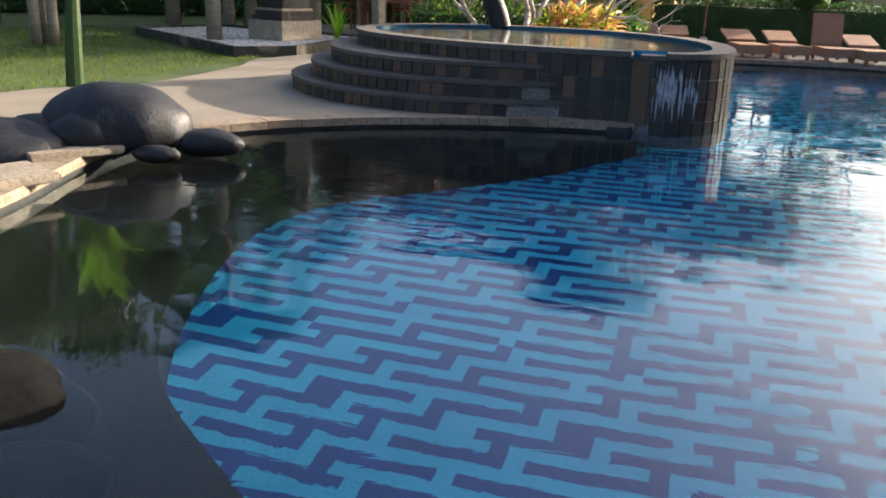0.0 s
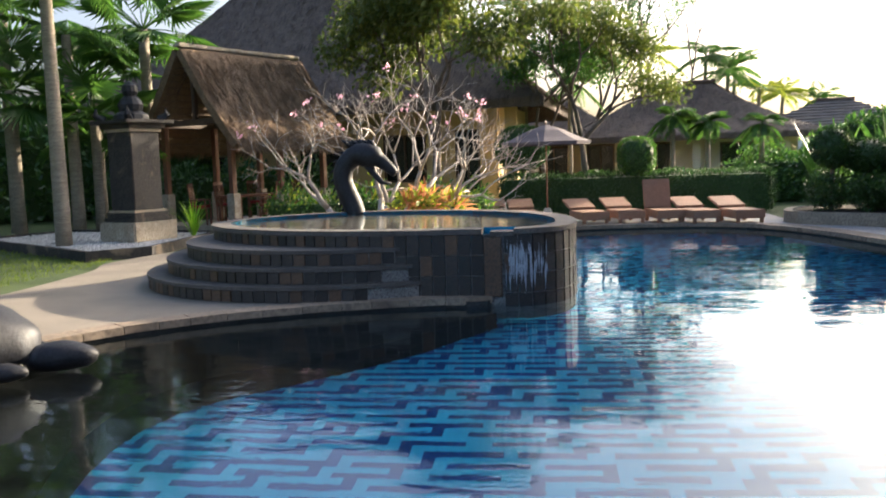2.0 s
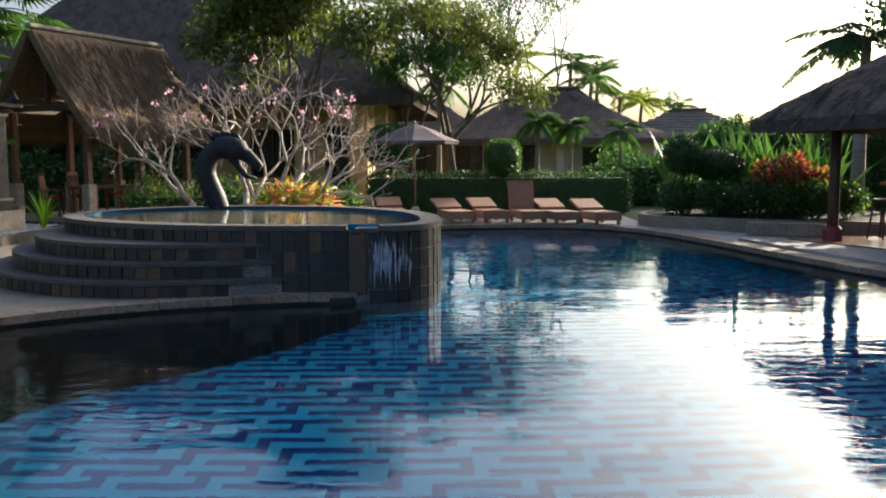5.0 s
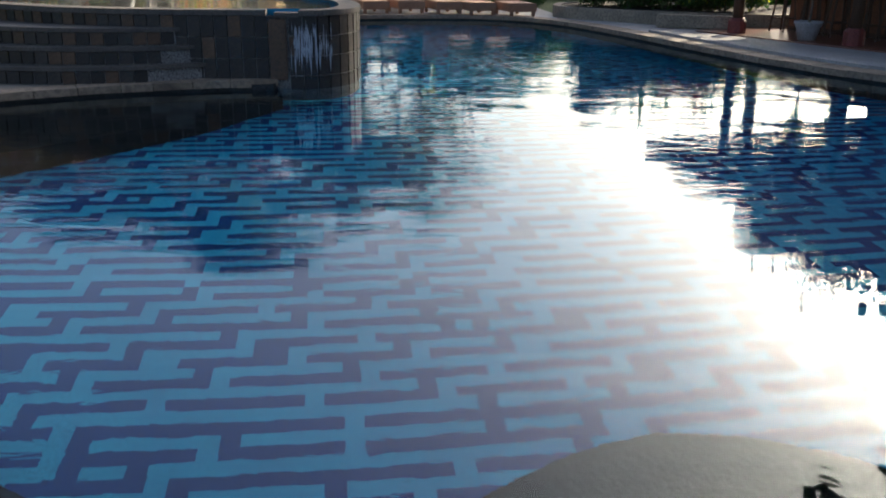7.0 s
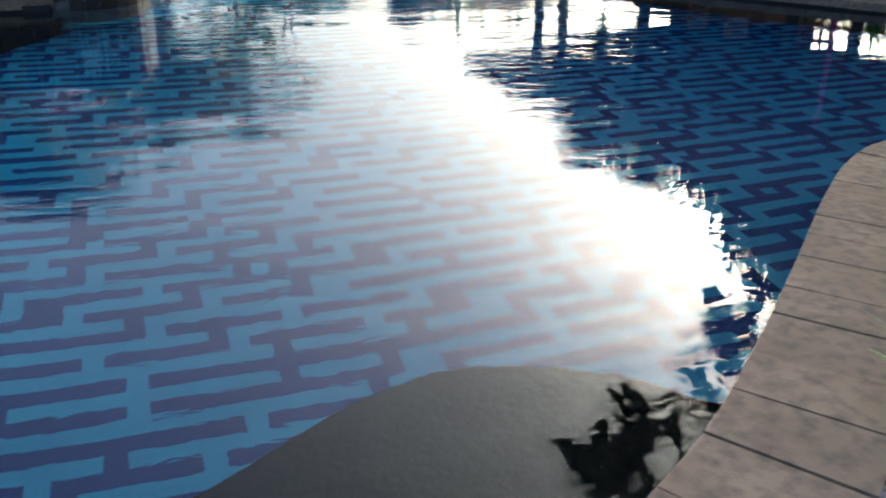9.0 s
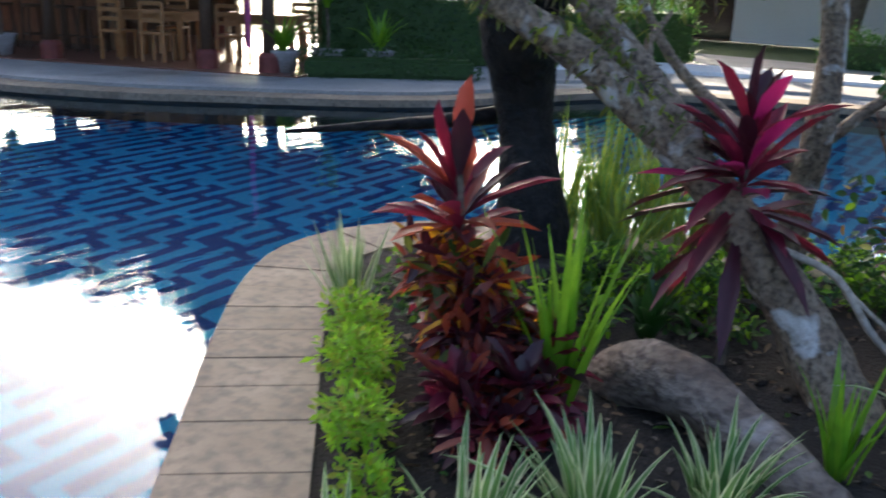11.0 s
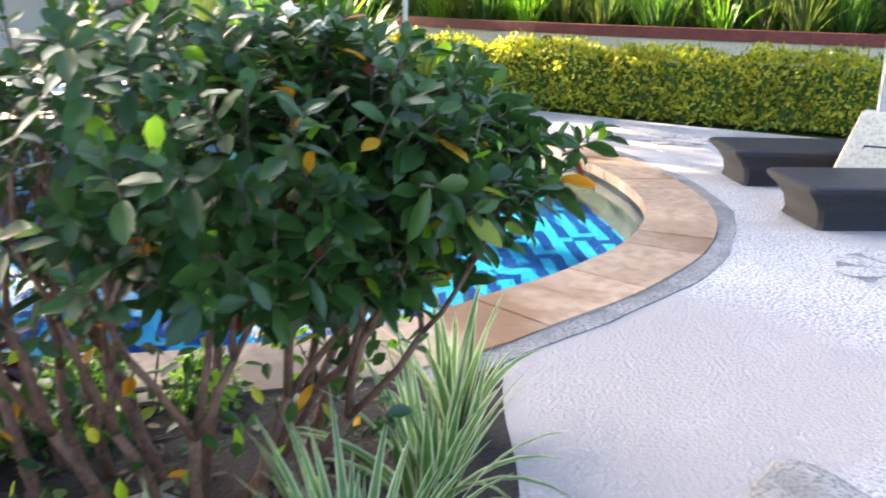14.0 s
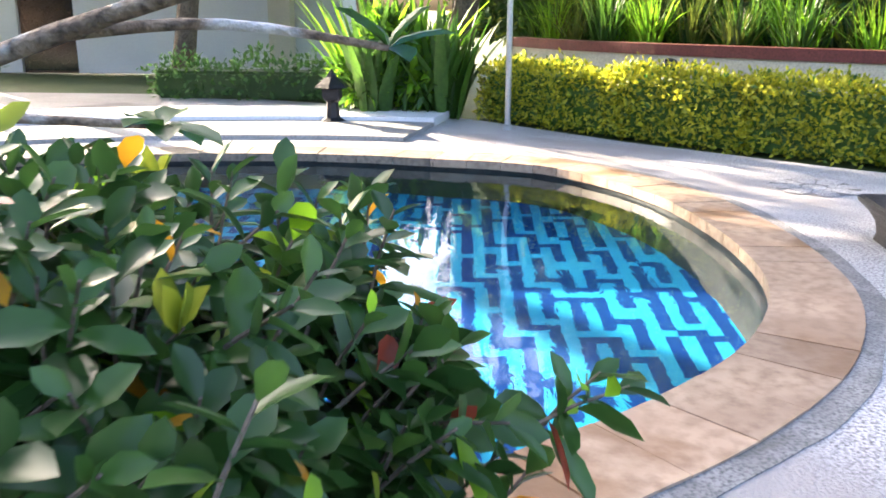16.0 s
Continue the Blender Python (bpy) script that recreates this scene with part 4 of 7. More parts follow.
# ---- gravel bed and pillar ----
bed_line = [Vector(p) for p in ((-14.2, 18.2, 0), (-9.2, 14.6, 0), (-8.5, 15.4, 0), (-8.8, 19.2, 0), (-13.5, 20.5, 0))]
tagged(new("gravel_bed_edge", sheet(offset(bed_line, 0.1), [bed_line], 0.16, M_STONE_COL, "gravel_bed_edge", 0.21)), "low black stone edge of the gravel bed", "edging", kind="structure")
tagged(new("gravel_bed", sheet(bed_line, [], 0.1, M_GROUT, "gravel_bed")), "grey bedding under the white gravel", "gravel bed", kind="structure")
rng = np.random.default_rng(2)
n = 5200
pts = rng.random((n * 2, 2)) * (6.2, 6.4) + (-14.4, 14.4)


def inside(p, poly):
    c = False
    for i in range(len(poly)):
        a, b = poly[i - 1], poly[i]
        if (a.y > p[1]) != (b.y > p[1]) and p[0] < (b.x - a.x) * (p[1] - a.y) / (b.y - a.y) + a.x:
            c = not c
    return c


pts = np.array([p for p in pts if inside(p, bed_line)])
cube = np.array([(-1, 0, 0), (0, -1, 0), (1, 0, 0), (0, 1, 0), (0, 0, 0.7)])
size = 0.02 + 0.025 * rng.random((len(pts), 1, 1))
V = cube[None] * size * (1, 0.8, 1) + np.concatenate([pts, np.full((len(pts), 1), 0.1)], 1)[:, None]
base = (np.arange(len(pts)) * 5)[:, None]
F = np.concatenate([base + f for f in ((0, 1, 4), (1, 2, 4), (2, 3, 4), (3, 0, 4))])
tagged(new("gravel", mesh_of("gravel", V.reshape(-1, 3).tolist(), F.tolist(), M_GRAVEL)), "loose white gravel round the pillar foot", "gravel", kind="stuff")

pil = thing("stone_pillar", pose(-9.85, 17.55, 0.1, 0, 0, -22), "black stone gate pillar with pale foot", "pillar")
part("plinth", box_bm(1.15, 1.15, 0.42, (0, 0, 0), 0.03), M_STONE_PALE, pil, "pale sandstone plinth")
bm = box_bm(1.0, 1.0, 0.1, (0, 0, 0.42), 0.02)
box_bm(0.92, 0.92, 0.1, (0, 0, 0.52), 0.02, bm)
part("foot_moulding", bm, M_STONE_COL, pil)
part("pale_band", box_bm(0.86, 0.86, 0.05, (0, 0, 0.62), 0.01), M_STONE_PALE, pil, "narrow pale stone band")
part("shaft", box_bm(0.76, 0.76, 1.66, (0, 0, 0.67), 0.02), M_STONE_COL, pil, "rough black stone shaft")
part("top_band", box_bm(0.84, 0.84, 0.07, (0, 0, 2.33), 0.01), M_STONE_PALE, pil, "pale stone band")
bm = box_bm(0.98, 0.98, 0.1, (0, 0, 2.4), 0.02)
box_bm(1.25, 1.25, 0.08, (0, 0, 2.5), 0.02, bm)
part("cap", bm, M_STONE_COL, pil)
bm = lathe([(0.38, 2.58), (0.36, 2.7), (0.24, 2.78), (0.27, 2.92), (0.2, 3.04), (0.13, 3.1), (0.17, 3.2), (0.16, 3.32), (0.06, 3.4), (0.02, 3.42)], 12)
for sx in (-1, 1):
    for sy in (-1, 1):
        tube([(0.4 * sx, 0.4 * sy, 2.58), (0.52 * sx, 0.52 * sy, 2.7), (0.5 * sx, 0.5 * sy, 2.84)], [0.1, 0.07, 0.02], 6, bm)
part("finial", bm, M_STONE_DARK, pil, "carved dark finial")

# ---- dining pavilion ----
PV = pose(-9.75, 23.5, 0, 0, 0, -24)
pav = thing("dining_pavilion", PV, "open thatched dining pavilion on wooden posts", "pavilion")
HX, HY, EZ, RZ = 1.4, 1.75, 2.75, 4.6


def gable_roof(hx, hy, ez, rz, over, thick, mat_top, mat_in, parent, seed, fringe=900, flen=0.28):
    """Two thick thatch slopes with a hanging straw fringe and strands lying on them."""
    rng = np.random.default_rng(seed)
    wx = hx + over
    drop = (rz - ez) / hx * over
    n = Vector((rz - ez, 0, hx)).normalized()
    for sg in (-1, 1):
        bm = bmesh.new()
        nu, nv = 14, 10
        grid = {}
        for i in range(nu + 1):
            for j in range(nv + 1):
                y = -hy - over + (2 * hy + 2 * over) * i / nu
                t = j / nv
                x, z = sg * wx * t, rz - (rz - ez + drop) * t
                bumpy = 0.04 * noise.noise(Vector((y * 2, t * 6, sg)))
                sag = -0.12 * math.sin(math.pi * t)
                for k, d in ((0, thick + bumpy), (1, 0)):
                    grid[i, j, k] = bm.verts.new((x + n.x * sg * d, y, z + n.z * d + sag))
        for k in (0, 1):
            for i in range(nu):
                for j in range(nv):
                    q = [grid[i, j, k], grid[i + 1, j, k], grid[i + 1, j + 1, k], grid[i, j + 1, k]]
                    bm.faces.new(q if (k == 0) == (sg < 0) else q[::-1])
        for i in range(nu):
            bm.faces.new((grid[i, nv, 0], grid[i + 1, nv, 0], grid[i + 1, nv, 1], grid[i, nv, 1]))
        for j in range(nv):
            for i in (0, nu):
                bm.faces.new((grid[i, j, 0], grid[i, j + 1, 0], grid[i, j + 1, 1], grid[i, j, 1]))
        bmesh.ops.recalc_face_normals(bm, faces=bm.faces)
        part("thatch_slope", bm, mat_top, parent)
        m = fringe
        y = rng.uniform(-hy - over, hy + over, m)
        t = np.where(rng.random(m) < 0.4, rng.uniform(0.93, 1.0, m), rng.uniform(0.02, 0.97, m))
        x, z = sg * wx * t, rz - (rz - ez + drop) * t - 0.12 * np.sin(np.pi * t)
        P = np.stack([x + n.x * sg * (thick + 0.01), y, z + n.z * (thick + 0.01)], 1)
        D = np.tile((sg * wx, 0, -(rz - ez + drop)), (m, 1)) / wx + rng.normal(size=(m, 3)) * 0.12
        part("loose_straw", leaf_mesh("loose_straw", P, D, np.tile((n.x * sg, 0, n.z), (m, 1)), flen * (0.6 + rng.random(m)), 0.03, mat_top, 0.3, droop=0.12), None, parent)
    part("ridge_cap", box_bm(0.22, 2 * hy + 2 * over, 0.12, (0, 0, rz + thick * 0.8), 0.03), M_STONE_PALE, parent, "pale ridge cap")


gable_roof(HX, HY, EZ, RZ, 0.5, 0.2, M_THATCH, M_BAMBOO, pav, 11, 2600)
for sx in (-1, 1):
    for y in (-HY, 0, HY):
        post = part("post", box_bm(0.15, 0.15, EZ, (HX * sx * 0.92, y, 0.1), 0.01), M_WOOD, pav, "carved wooden post")
        part("post_foot", box_bm(0.26, 0.26, 0.85, (HX * sx * 0.92, y, 0.1), 0.02), M_STONE_PALE, post, "pale stone foot of the post")
    part("eave_beam", box_bm(0.12, 2 * HY + 0.5, 0.16, (HX * sx * 0.92, 0, EZ), 0.01), M_WOOD_DARK, pav)
for y in (-HY, 0, HY):
    part("tie_beam", box_bm(2 * HX, 0.12, 0.16, (0, y, EZ + 0.02), 0.01), M_WOOD_DARK, pav)
    part("king_post", box_bm(0.12, 0.12, RZ - EZ - 0.2, (0, y, EZ + 0.16), 0.01), M_WOOD_DARK, pav)
    for sg in (-1, 1):
        part("rafter", tube([(sg * HX, y, EZ + 0.05), (0, y, RZ - 0.1)], [0.06, 0.06], 6), M_WOOD_DARK, pav)
for i in range(14):
    t = (i + 0.5) / 14
    for sg in (-1, 1):
        part("batten", box_bm(0.05, 2 * HY + 0.8, 0.03, (sg * (HX + 0.3) * t, 0, RZ - (RZ - EZ + 0.4) * t - 0.12), 0), M_BAMBOO, pav)
part("floor_slab", box_bm(2 * HX + 0.8, 2 * HY + 0.8, 0.12, (0, 0, 0.0), 0.02), M_STONE_PALE, pav, "low pale stone floor")


def dining_chair():
    ch = thing("dining_chair", pose(0, 0, 0), "red-brown wooden dining chair with slatted high back", "chair", "chairs in the pavilion")
    part("seat", box_bm(0.46, 0.44, 0.04, (0, 0, 0.43), 0.01), M_WOOD, ch)
    part("cushion", box_bm(0.42, 0.4, 0.05, (0, 0, 0.47), 0.02), M_RED, ch, "red seat cushion")
    for sx in (-1, 1):
        part("front_leg", box_bm(0.05, 0.05, 0.43, (0.2 * sx, -0.19, 0), 0.005), M_WOOD, ch)
        part("back_leg", tube([(0.2 * sx, 0.19, 0), (0.2 * sx, 0.2, 0.45), (0.2 * sx, 0.28, 1.08)], [0.03, 0.03, 0.024], 6), M_WOOD, ch)
        part("arm", tube([(0.23 * sx, 0.22, 0.68), (0.24 * sx, -0.18, 0.66)], [0.024, 0.024], 6), M_WOOD, ch)
        part("arm_post", box_bm(0.035, 0.035, 0.24, (0.24 * sx, -0.17, 0.43), 0.004), M_WOOD, ch)
    part("top_rail", box_bm(0.46, 0.03, 0.09, (0, 0.275, 1.02), 0.01), M_WOOD, ch)
    for i in range(6):
        x = -0.15 + 0.06 * i
        part("slat", tube([(x, 0.2, 0.47), (x, 0.23, 0.75), (x, 0.27, 1.03)], [0.014, 0.014, 0.014], 5), M_WOOD, ch)
    return ch


ch = dining_chair()
spots = [(-10.45, 21.9, 100), (-10.2, 23.0, 80), (-9.9, 24.4, 30), (-8.75, 22.3, -70), (-8.3, 23.3, -75), (-8.8, 24.6, -10)]
ch.matrix_world = pose(spots[0][0], spots[0][1], 0.12, 0, 0, spots[0][2])
for x, y, r in spots[1:]:
    copy_thing(ch, pose(x, y, 0.12, 0, 0, r))
tb = thing("dining_table", pose(-9.4, 22.9, 0.12, 0, 0, -24), "red-brown wooden dining table in the pavilion", "table")
part("tabletop", box_bm(0.95, 1.9, 0.05, (0, 0, 0.71), 0.01), M_WOOD, tb)
for sx in (-1, 1):
    for sy in (-1, 1):
        part("leg", box_bm(0.09, 0.09, 0.71, (0.38 * sx, 0.82 * sy, 0), 0.008), M_WOOD, tb)


# ---- houses ----
def hip_roof(hx, hy, ez, rz, ridge, mat, parent, thick=0.25, seed=0, straw=0, sag=0.2):
    rng = np.random.default_rng(seed)
    c = [(-hx, -hy), (hx, -hy), (hx, hy), (-hx, hy)]
    a, b = (-ridge, 0), (ridge, 0)
    sides = [(c[0], c[1], b, a), (c[1], c[2], b, b), (c[2], c[3], a, b), (c[3], c[0], a, a)]
    for p, q, r, s in sides:
        bm = bmesh.new()
        nu, nv = 10, 8
        g = {}
        for i in range(nu + 1):
            for j in range(nv + 1):
                u, v = i / nu, j / nv
                lo = Vector((p[0] + (q[0] - p[0]) * u, p[1] + (q[1] - p[1]) * u, ez))
                hi = Vector((s[0] + (r[0] - s[0]) * u, s[1] + (r[1] - s[1]) * u, rz))
                w = lo.lerp(hi, v)
                w.z -= sag * math.sin(math.pi * v)
                for k, d in ((0, 0.0), (1, -thick)):
                    g[i, j, k] = bm.verts.new(w + Vector((0, 0, d + (0.03 * noise.noise(w * 1.7) if k == 0 else 0))))
        for k in (0, 1):
            for i in range(nu):
                for j in range(nv):
                    f = [g[i, j, k], g[i + 1, j, k], g[i + 1, j + 1, k], g[i, j + 1, k]]
                    try:
                        bm.faces.new(f if k == 0 else f[::-1])
                    except ValueError:
                        pass
        for i in range(nu):
            bm.faces.new((g[i, 0, 0], g[i, 0, 1], g[i + 1, 0, 1], g[i + 1, 0, 0]))
        part("roof_slope", bm, mat, parent)
        if straw:
            u, v = rng.random(straw), rng.random(straw) ** 1.5
            P = []
            for x, y in zip(u, v):
                lo = Vector((p[0] + (q[0] - p[0]) * x, p[1] + (q[1] - p[1]) * x, ez))
                hi = Vector((s[0] + (r[0] - s[0]) * x, s[1] + (r[1] - s[1]) * x, rz))
                w = lo.lerp(hi, y)
                P.append((w.x, w.y, w.z - sag * math.sin(math.pi * y) + 0.03))
            mid = Vector(((p[0] + q[0]) / 2, (p[1] + q[1]) / 2, 0)).normalized()
            slope = math.hypot(hx - ridge if mid.x else 0, hy)
            D = np.tile((mid.x, mid.y, -(rz - ez) / max(abs(hy if abs(mid.y) > 0.5 else hx - ridge), 0.1)), (straw, 1)) + rng.normal(size=(straw, 3)) * 0.15
            part("loose_straw", leaf_mesh("loose_straw", P, D, np.tile((mid.x, mid.y, 1.0), (straw, 1)), 0.3 + 0.25 * rng.random(straw), 0.05, mat, 0.3), None, parent)
    part("ridge_cap", tube([(-ridge - 0.2, 0, rz + 0.12), (-ridge, 0, rz + 0.03), (ridge, 0, rz + 0.03), (ridge + 0.2, 0, rz + 0.12)], [0.06, 0.12, 0.12, 0.06], 6), M_WOOD_DARK, parent)


def wall_with(parent, sx, sz, openings, mat, m, thick=0.25, frame=M_WOOD_DARK):
    """A wall along x with real openings (x, z, width, height), each with a frame and a dark pane."""
    xs = sorted({-sx / 2, sx / 2, *[o[0] - o[2] / 2 for o in openings], *[o[0] + o[2] / 2 for o in openings]})
    zs = sorted({0, sz, *[o[1] for o in openings], *[o[1] + o[3] for o in openings]})
    bm = bmesh.new()
    for x0, x1 in zip(xs, xs[1:]):
        for z0, z1 in zip(zs, zs[1:]):
            cx, cz = (x0 + x1) / 2, (z0 + z1) / 2
            if not any(abs(cx - o[0]) < o[2] / 2 and o[1] < cz < o[1] + o[3] for o in openings):
                box_bm(x1 - x0, thick, z1 - z0, (cx, 0, z0), 0, bm)
    bmesh.ops.remove_doubles(bm, verts=bm.verts, dist=0.0005)
    bmesh.ops.transform(bm, matrix=m, verts=bm.verts)
    part("wall", bm, mat, parent)
    for x, z, w, h in openings:
        fb = bmesh.new()
        for bx, bz, bw, bh in ((x - w / 2 + 0.04, z, 0.08, h), (x + w / 2 - 0.04, z, 0.08, h), (x, z, w - 0.16, 0.08), (x, z + h - 0.08, w - 0.16, 0.08), (x, z + 0.08, 0.06, h - 0.16)):
            box_bm(bw, 0.1, bh, (bx, -0.02, bz), 0, fb)
        bmesh.ops.transform(fb, matrix=m, verts=fb.verts)
        win = part("window", fb, frame, parent, "dark wooden frame")
        pane = box_bm(w - 0.1, 0.02, h - 0.1, (x, 0.04, z + 0.05))
        bmesh.ops.transform(pane, matrix=m, verts=pane.verts)
        part("pane", pane, M_DARKGLASS, win, "dark glass pane")


house = thing("main_house", pose(-10.2, 34.5, 0, 0, 0, -3), "large ochre house under a tall grey thatched roof", "house")
wall_with(house, 14.0, 3.6, [(5.9, 0.1, 0.9, 2.6), (3.6, 0.9, 1.6, 1.7), (0.5, 0.9, 1.8, 1.6), (-4, 0.9, 1.8, 1.6)], M_OCHRE, pose(0, -3.4, 0))
wall_with(house, 7.0, 3.6, [(0.5, 0.9, 1.6, 1.6)], M_OCHRE, pose(6.9, 0.2, 0, 0, 0, 90))
wall_with(house, 7.0, 3.6, [], M_OCHRE, pose(-6.9, 0.2, 0, 0, 0, 90))
wall_with(house, 14.0, 3.6, [], M_OCHRE, pose(0, 3.6, 0))
part("porch_column", box_bm(0.4, 0.4, 3.5, (7.6, -4.3, 0), 0.02), M_OCHRE, house)
part("porch_column", box_bm(0.4, 0.4, 3.5, (4.9, -4.3, 0), 0.02), M_OCHRE, house)
hip_roof(8.9, 6.0, 3.55, 9.45, 3.2, M_THATCH_GREY, house, 0.3, 5, 2200, 0.35)

house2 = thing("garden_house", pose(4.0, 42.0, 0, 0, 0, -4), "cream garden house with low thatched roof", "house")
wall_with(house2, 9.0, 2.6, [(-3.6, 0.05, 1.2, 2.1), (-1.2, 0.05, 1.4, 2.1), (2.6, 0.05, 2.4, 2.0)], M_CREAM, pose(0, -3.0, 0))
wall_with(house2, 6.0, 2.6, [], M_CREAM, pose(4.4, 0.1, 0, 0, 0, 90))
wall_with(house2, 6.0, 2.6, [], M_CREAM, pose(-4.4, 0.1, 0, 0, 0, 90))
for x in (-2.4, 0.4, 3.9):
    part("porch_column", box_bm(0.32, 0.32, 2.5, (x, -3.9, 0), 0.02), M_CREAM, house2)
hip_roof(5.4, 4.6, 2.4, 4.8, 1.2, M_THATCH_GREY, house2, 0.25, 6, 900, 0.2)
house3 = thing("garden_house", pose(-2.6, 44.0, 0, 0, 0, 3), "cream garden house half hidden behind the hedge", "house")
wall_with(house3, 7.0, 2.6, [(0.5, 0.05, 1.4, 2.1), (2.6, 0.7, 1.2, 1.3)], M_CREAM, pose(0, -3.0, 0))
wall_with(house3, 6.0, 2.6, [], M_CREAM, pose(3.4, 0.1, 0, 0, 0, 90))
hip_roof(4.4, 4.4, 2.4, 4.6, 1.0, M_THATCH_GREY, house3, 0.25, 7, 700, 0.2)
house4 = thing("white_house", pose(13.4, 53.0, 0, 0, 0, -18), "low white house with grey tiled hip roof", "house")
wall_with(house4, 8.0, 2.9, [], M_WHITE, pose(0, -3.5, 0))
wall_with(house4, 7.0, 2.9, [], M_WHITE, pose(-3.9, 0.1, 0, 0, 0, 90))
hip_roof(4.4, 4.0, 2.8, 4.35, 0.8, M_SHINGLE, house4, 0.15, 8, 0, 0.0)
for i in range(9):
    t = (i + 0.5) / 9
    part("tile_course", tube([(-4.4 + 3.6 * t, -4.0 + 4.0 * t, 2.85 + 1.55 * t), (4.4 - 3.6 * t, -4.0 + 4.0 * t, 2.85 + 1.55 * t)], [0.035, 0.035], 4), M_SHINGLE, house4)
    part("tile_course", tube([(-4.4 + 3.6 * t, -4.0 + 4.0 * t, 2.85 + 1.55 * t), (-4.4 + 3.6 * t, 4.0 - 4.0 * t, 2.85 + 1.55 * t)], [0.035, 0.035], 4), M_SHINGLE, house4)
gw = thing("garden_wall", pose(9.2, 46.0, 0, 0, 0, 0), "pale garden wall between the far houses", "wall")
part("wall_body", box_bm(3.5, 0.2, 1.7, (0, 0, 0), 0.01), M_WHITE, gw)


# ---- sun deck: loungers, umbrella ----
def lounger(back, mat, label, group, L=1.75, W=0.66, H=0.30):
    lo = thing("sun_lounger", pose(0, 0, 0), label, "sun lounger", group)
    bm = box_bm(L * 0.62, W, 0.19, (-L * 0.19, 0, H - 0.19), 0.02)
    part("base", bm, mat, lo)
    for sx in (-0.46, 0.08):
        for sy in (-1, 1):
            part("leg", box_bm(0.07, 0.07, H - 0.17, (L * sx, sy * (W / 2 - 0.06), 0), 0.008), mat, lo)
    if back < 1:
        part("foot_rail", box_bm(L * 0.4, W - 0.02, 0.12, (L * 0.3, 0, H - 0.19), 0.02), mat, lo)
        for sy in (-1, 1):
            part("leg", box_bm(0.07, 0.07, H - 0.17, (L * 0.46, sy * (W / 2 - 0.06), 0), 0.008), mat, lo)
    bm = box_bm(L * 0.40, W, 0.06, (L * 0.2, 0, 0), 0.015)
    bmesh.ops.transform(bm, matrix=Matrix.Translation((L * 0.11, 0, H)) @ Matrix.Rotation(-math.radians(back), 4, "Y"), verts=bm.verts)
    part("backrest", bm, mat, lo)
    return lo


LG = "loungers on the far deck"
specs = [(-0.32, 21.45, 108, 18), (0.55, 21.65, 105, 16), (1.45, 21.5, 104, 72), (2.2, 21.2, 104, 14), (3.1, 20.95, 104, 12), (-2.7, 23.0, 100, 16), (-3.9, 23.4, 100, 16), (-1.9, 22.2, 100, 14)]
flat = lounger(16, M_RATTAN, "brown rattan sun lounger with back slightly raised", LG)
flat.matrix_world = pose(specs[0][0], specs[0][1], 0, 0, 0, specs[0][2])
for x, y, r, b in specs[1:]:
    if b > 50:
        lo = lounger(78, M_RATTAN, "brown rattan sun lounger with back upright", LG)
        lo.matrix_world = pose(x, y, 0, 0, 0, r)
    else:
        copy_thing(flat, pose(x, y, 0, 0, 0, r))


def parasol_base(parent, w0, w1, h, mat, label):
    bm = bmesh.new()
    bmesh.ops.create_cone(bm, cap_ends=True, segments=4, radius1=w0 * 0.7071, radius2=w1 * 0.7071, depth=h)
    bmesh.ops.rotate(bm, matrix=Matrix.Rotation(radians(45), 3, "Z"), verts=bm.verts)
    bmesh.ops.translate(bm, vec=(0, 0, h / 2), verts=bm.verts)
    bmesh.ops.bevel(bm, geom=bm.edges[:], offset=0.015, segments=2, affect="EDGES")
    return part("base", bm, mat, parent, label)


um = thing("parasol", pose(-1.25, 22.0, 0), "open grey canvas parasol on a pale foot", "parasol")
parasol_base(um, 0.36, 0.16, 0.34, M_CREAM, "cream cement foot")
part("pole", tube([(0, 0, 0.3), (0, 0, 2.3)], [0.024, 0.022], 8), M_WOOD, um)
bm = bmesh.new()
apex = bm.verts.new((0, 0, 2.42))
rings = []
for r, z in ((0.45, 2.27), (0.85, 2.08), (1.12, 1.98), (1.12, 1.9)):
    rings.append([bm.verts.new((math.cos(math.pi / 4 * i) * r * (0.96 if z < 1.95 else 1), math.sin(math.pi / 4 * i) * r, z)) for i in range(8)])
for i in range(8):
    bm.faces.new((apex, rings[0][i], rings[0][(i + 1) % 8]))
    for p, q in zip(rings, rings[1:]):
        bm.faces.new((p[i], q[i], q[(i + 1) % 8], p[(i + 1) % 8]))
part("canopy", bm, M_CANVAS, um, "grey-mauve canvas canopy")
part("finial", lathe([(0.02, 2.4), (0.03, 2.45), (0.012, 2.5), (0.004, 2.53)], 8), M_WOOD, um)
for i in range(8):
    a = math.pi / 4 * i
    part("rib", tube([(0, 0, 2.36), (math.cos(a) * 1.08, math.sin(a) * 1.08, 1.94)], [0.009, 0.007], 4), M_WOOD_DARK, um)

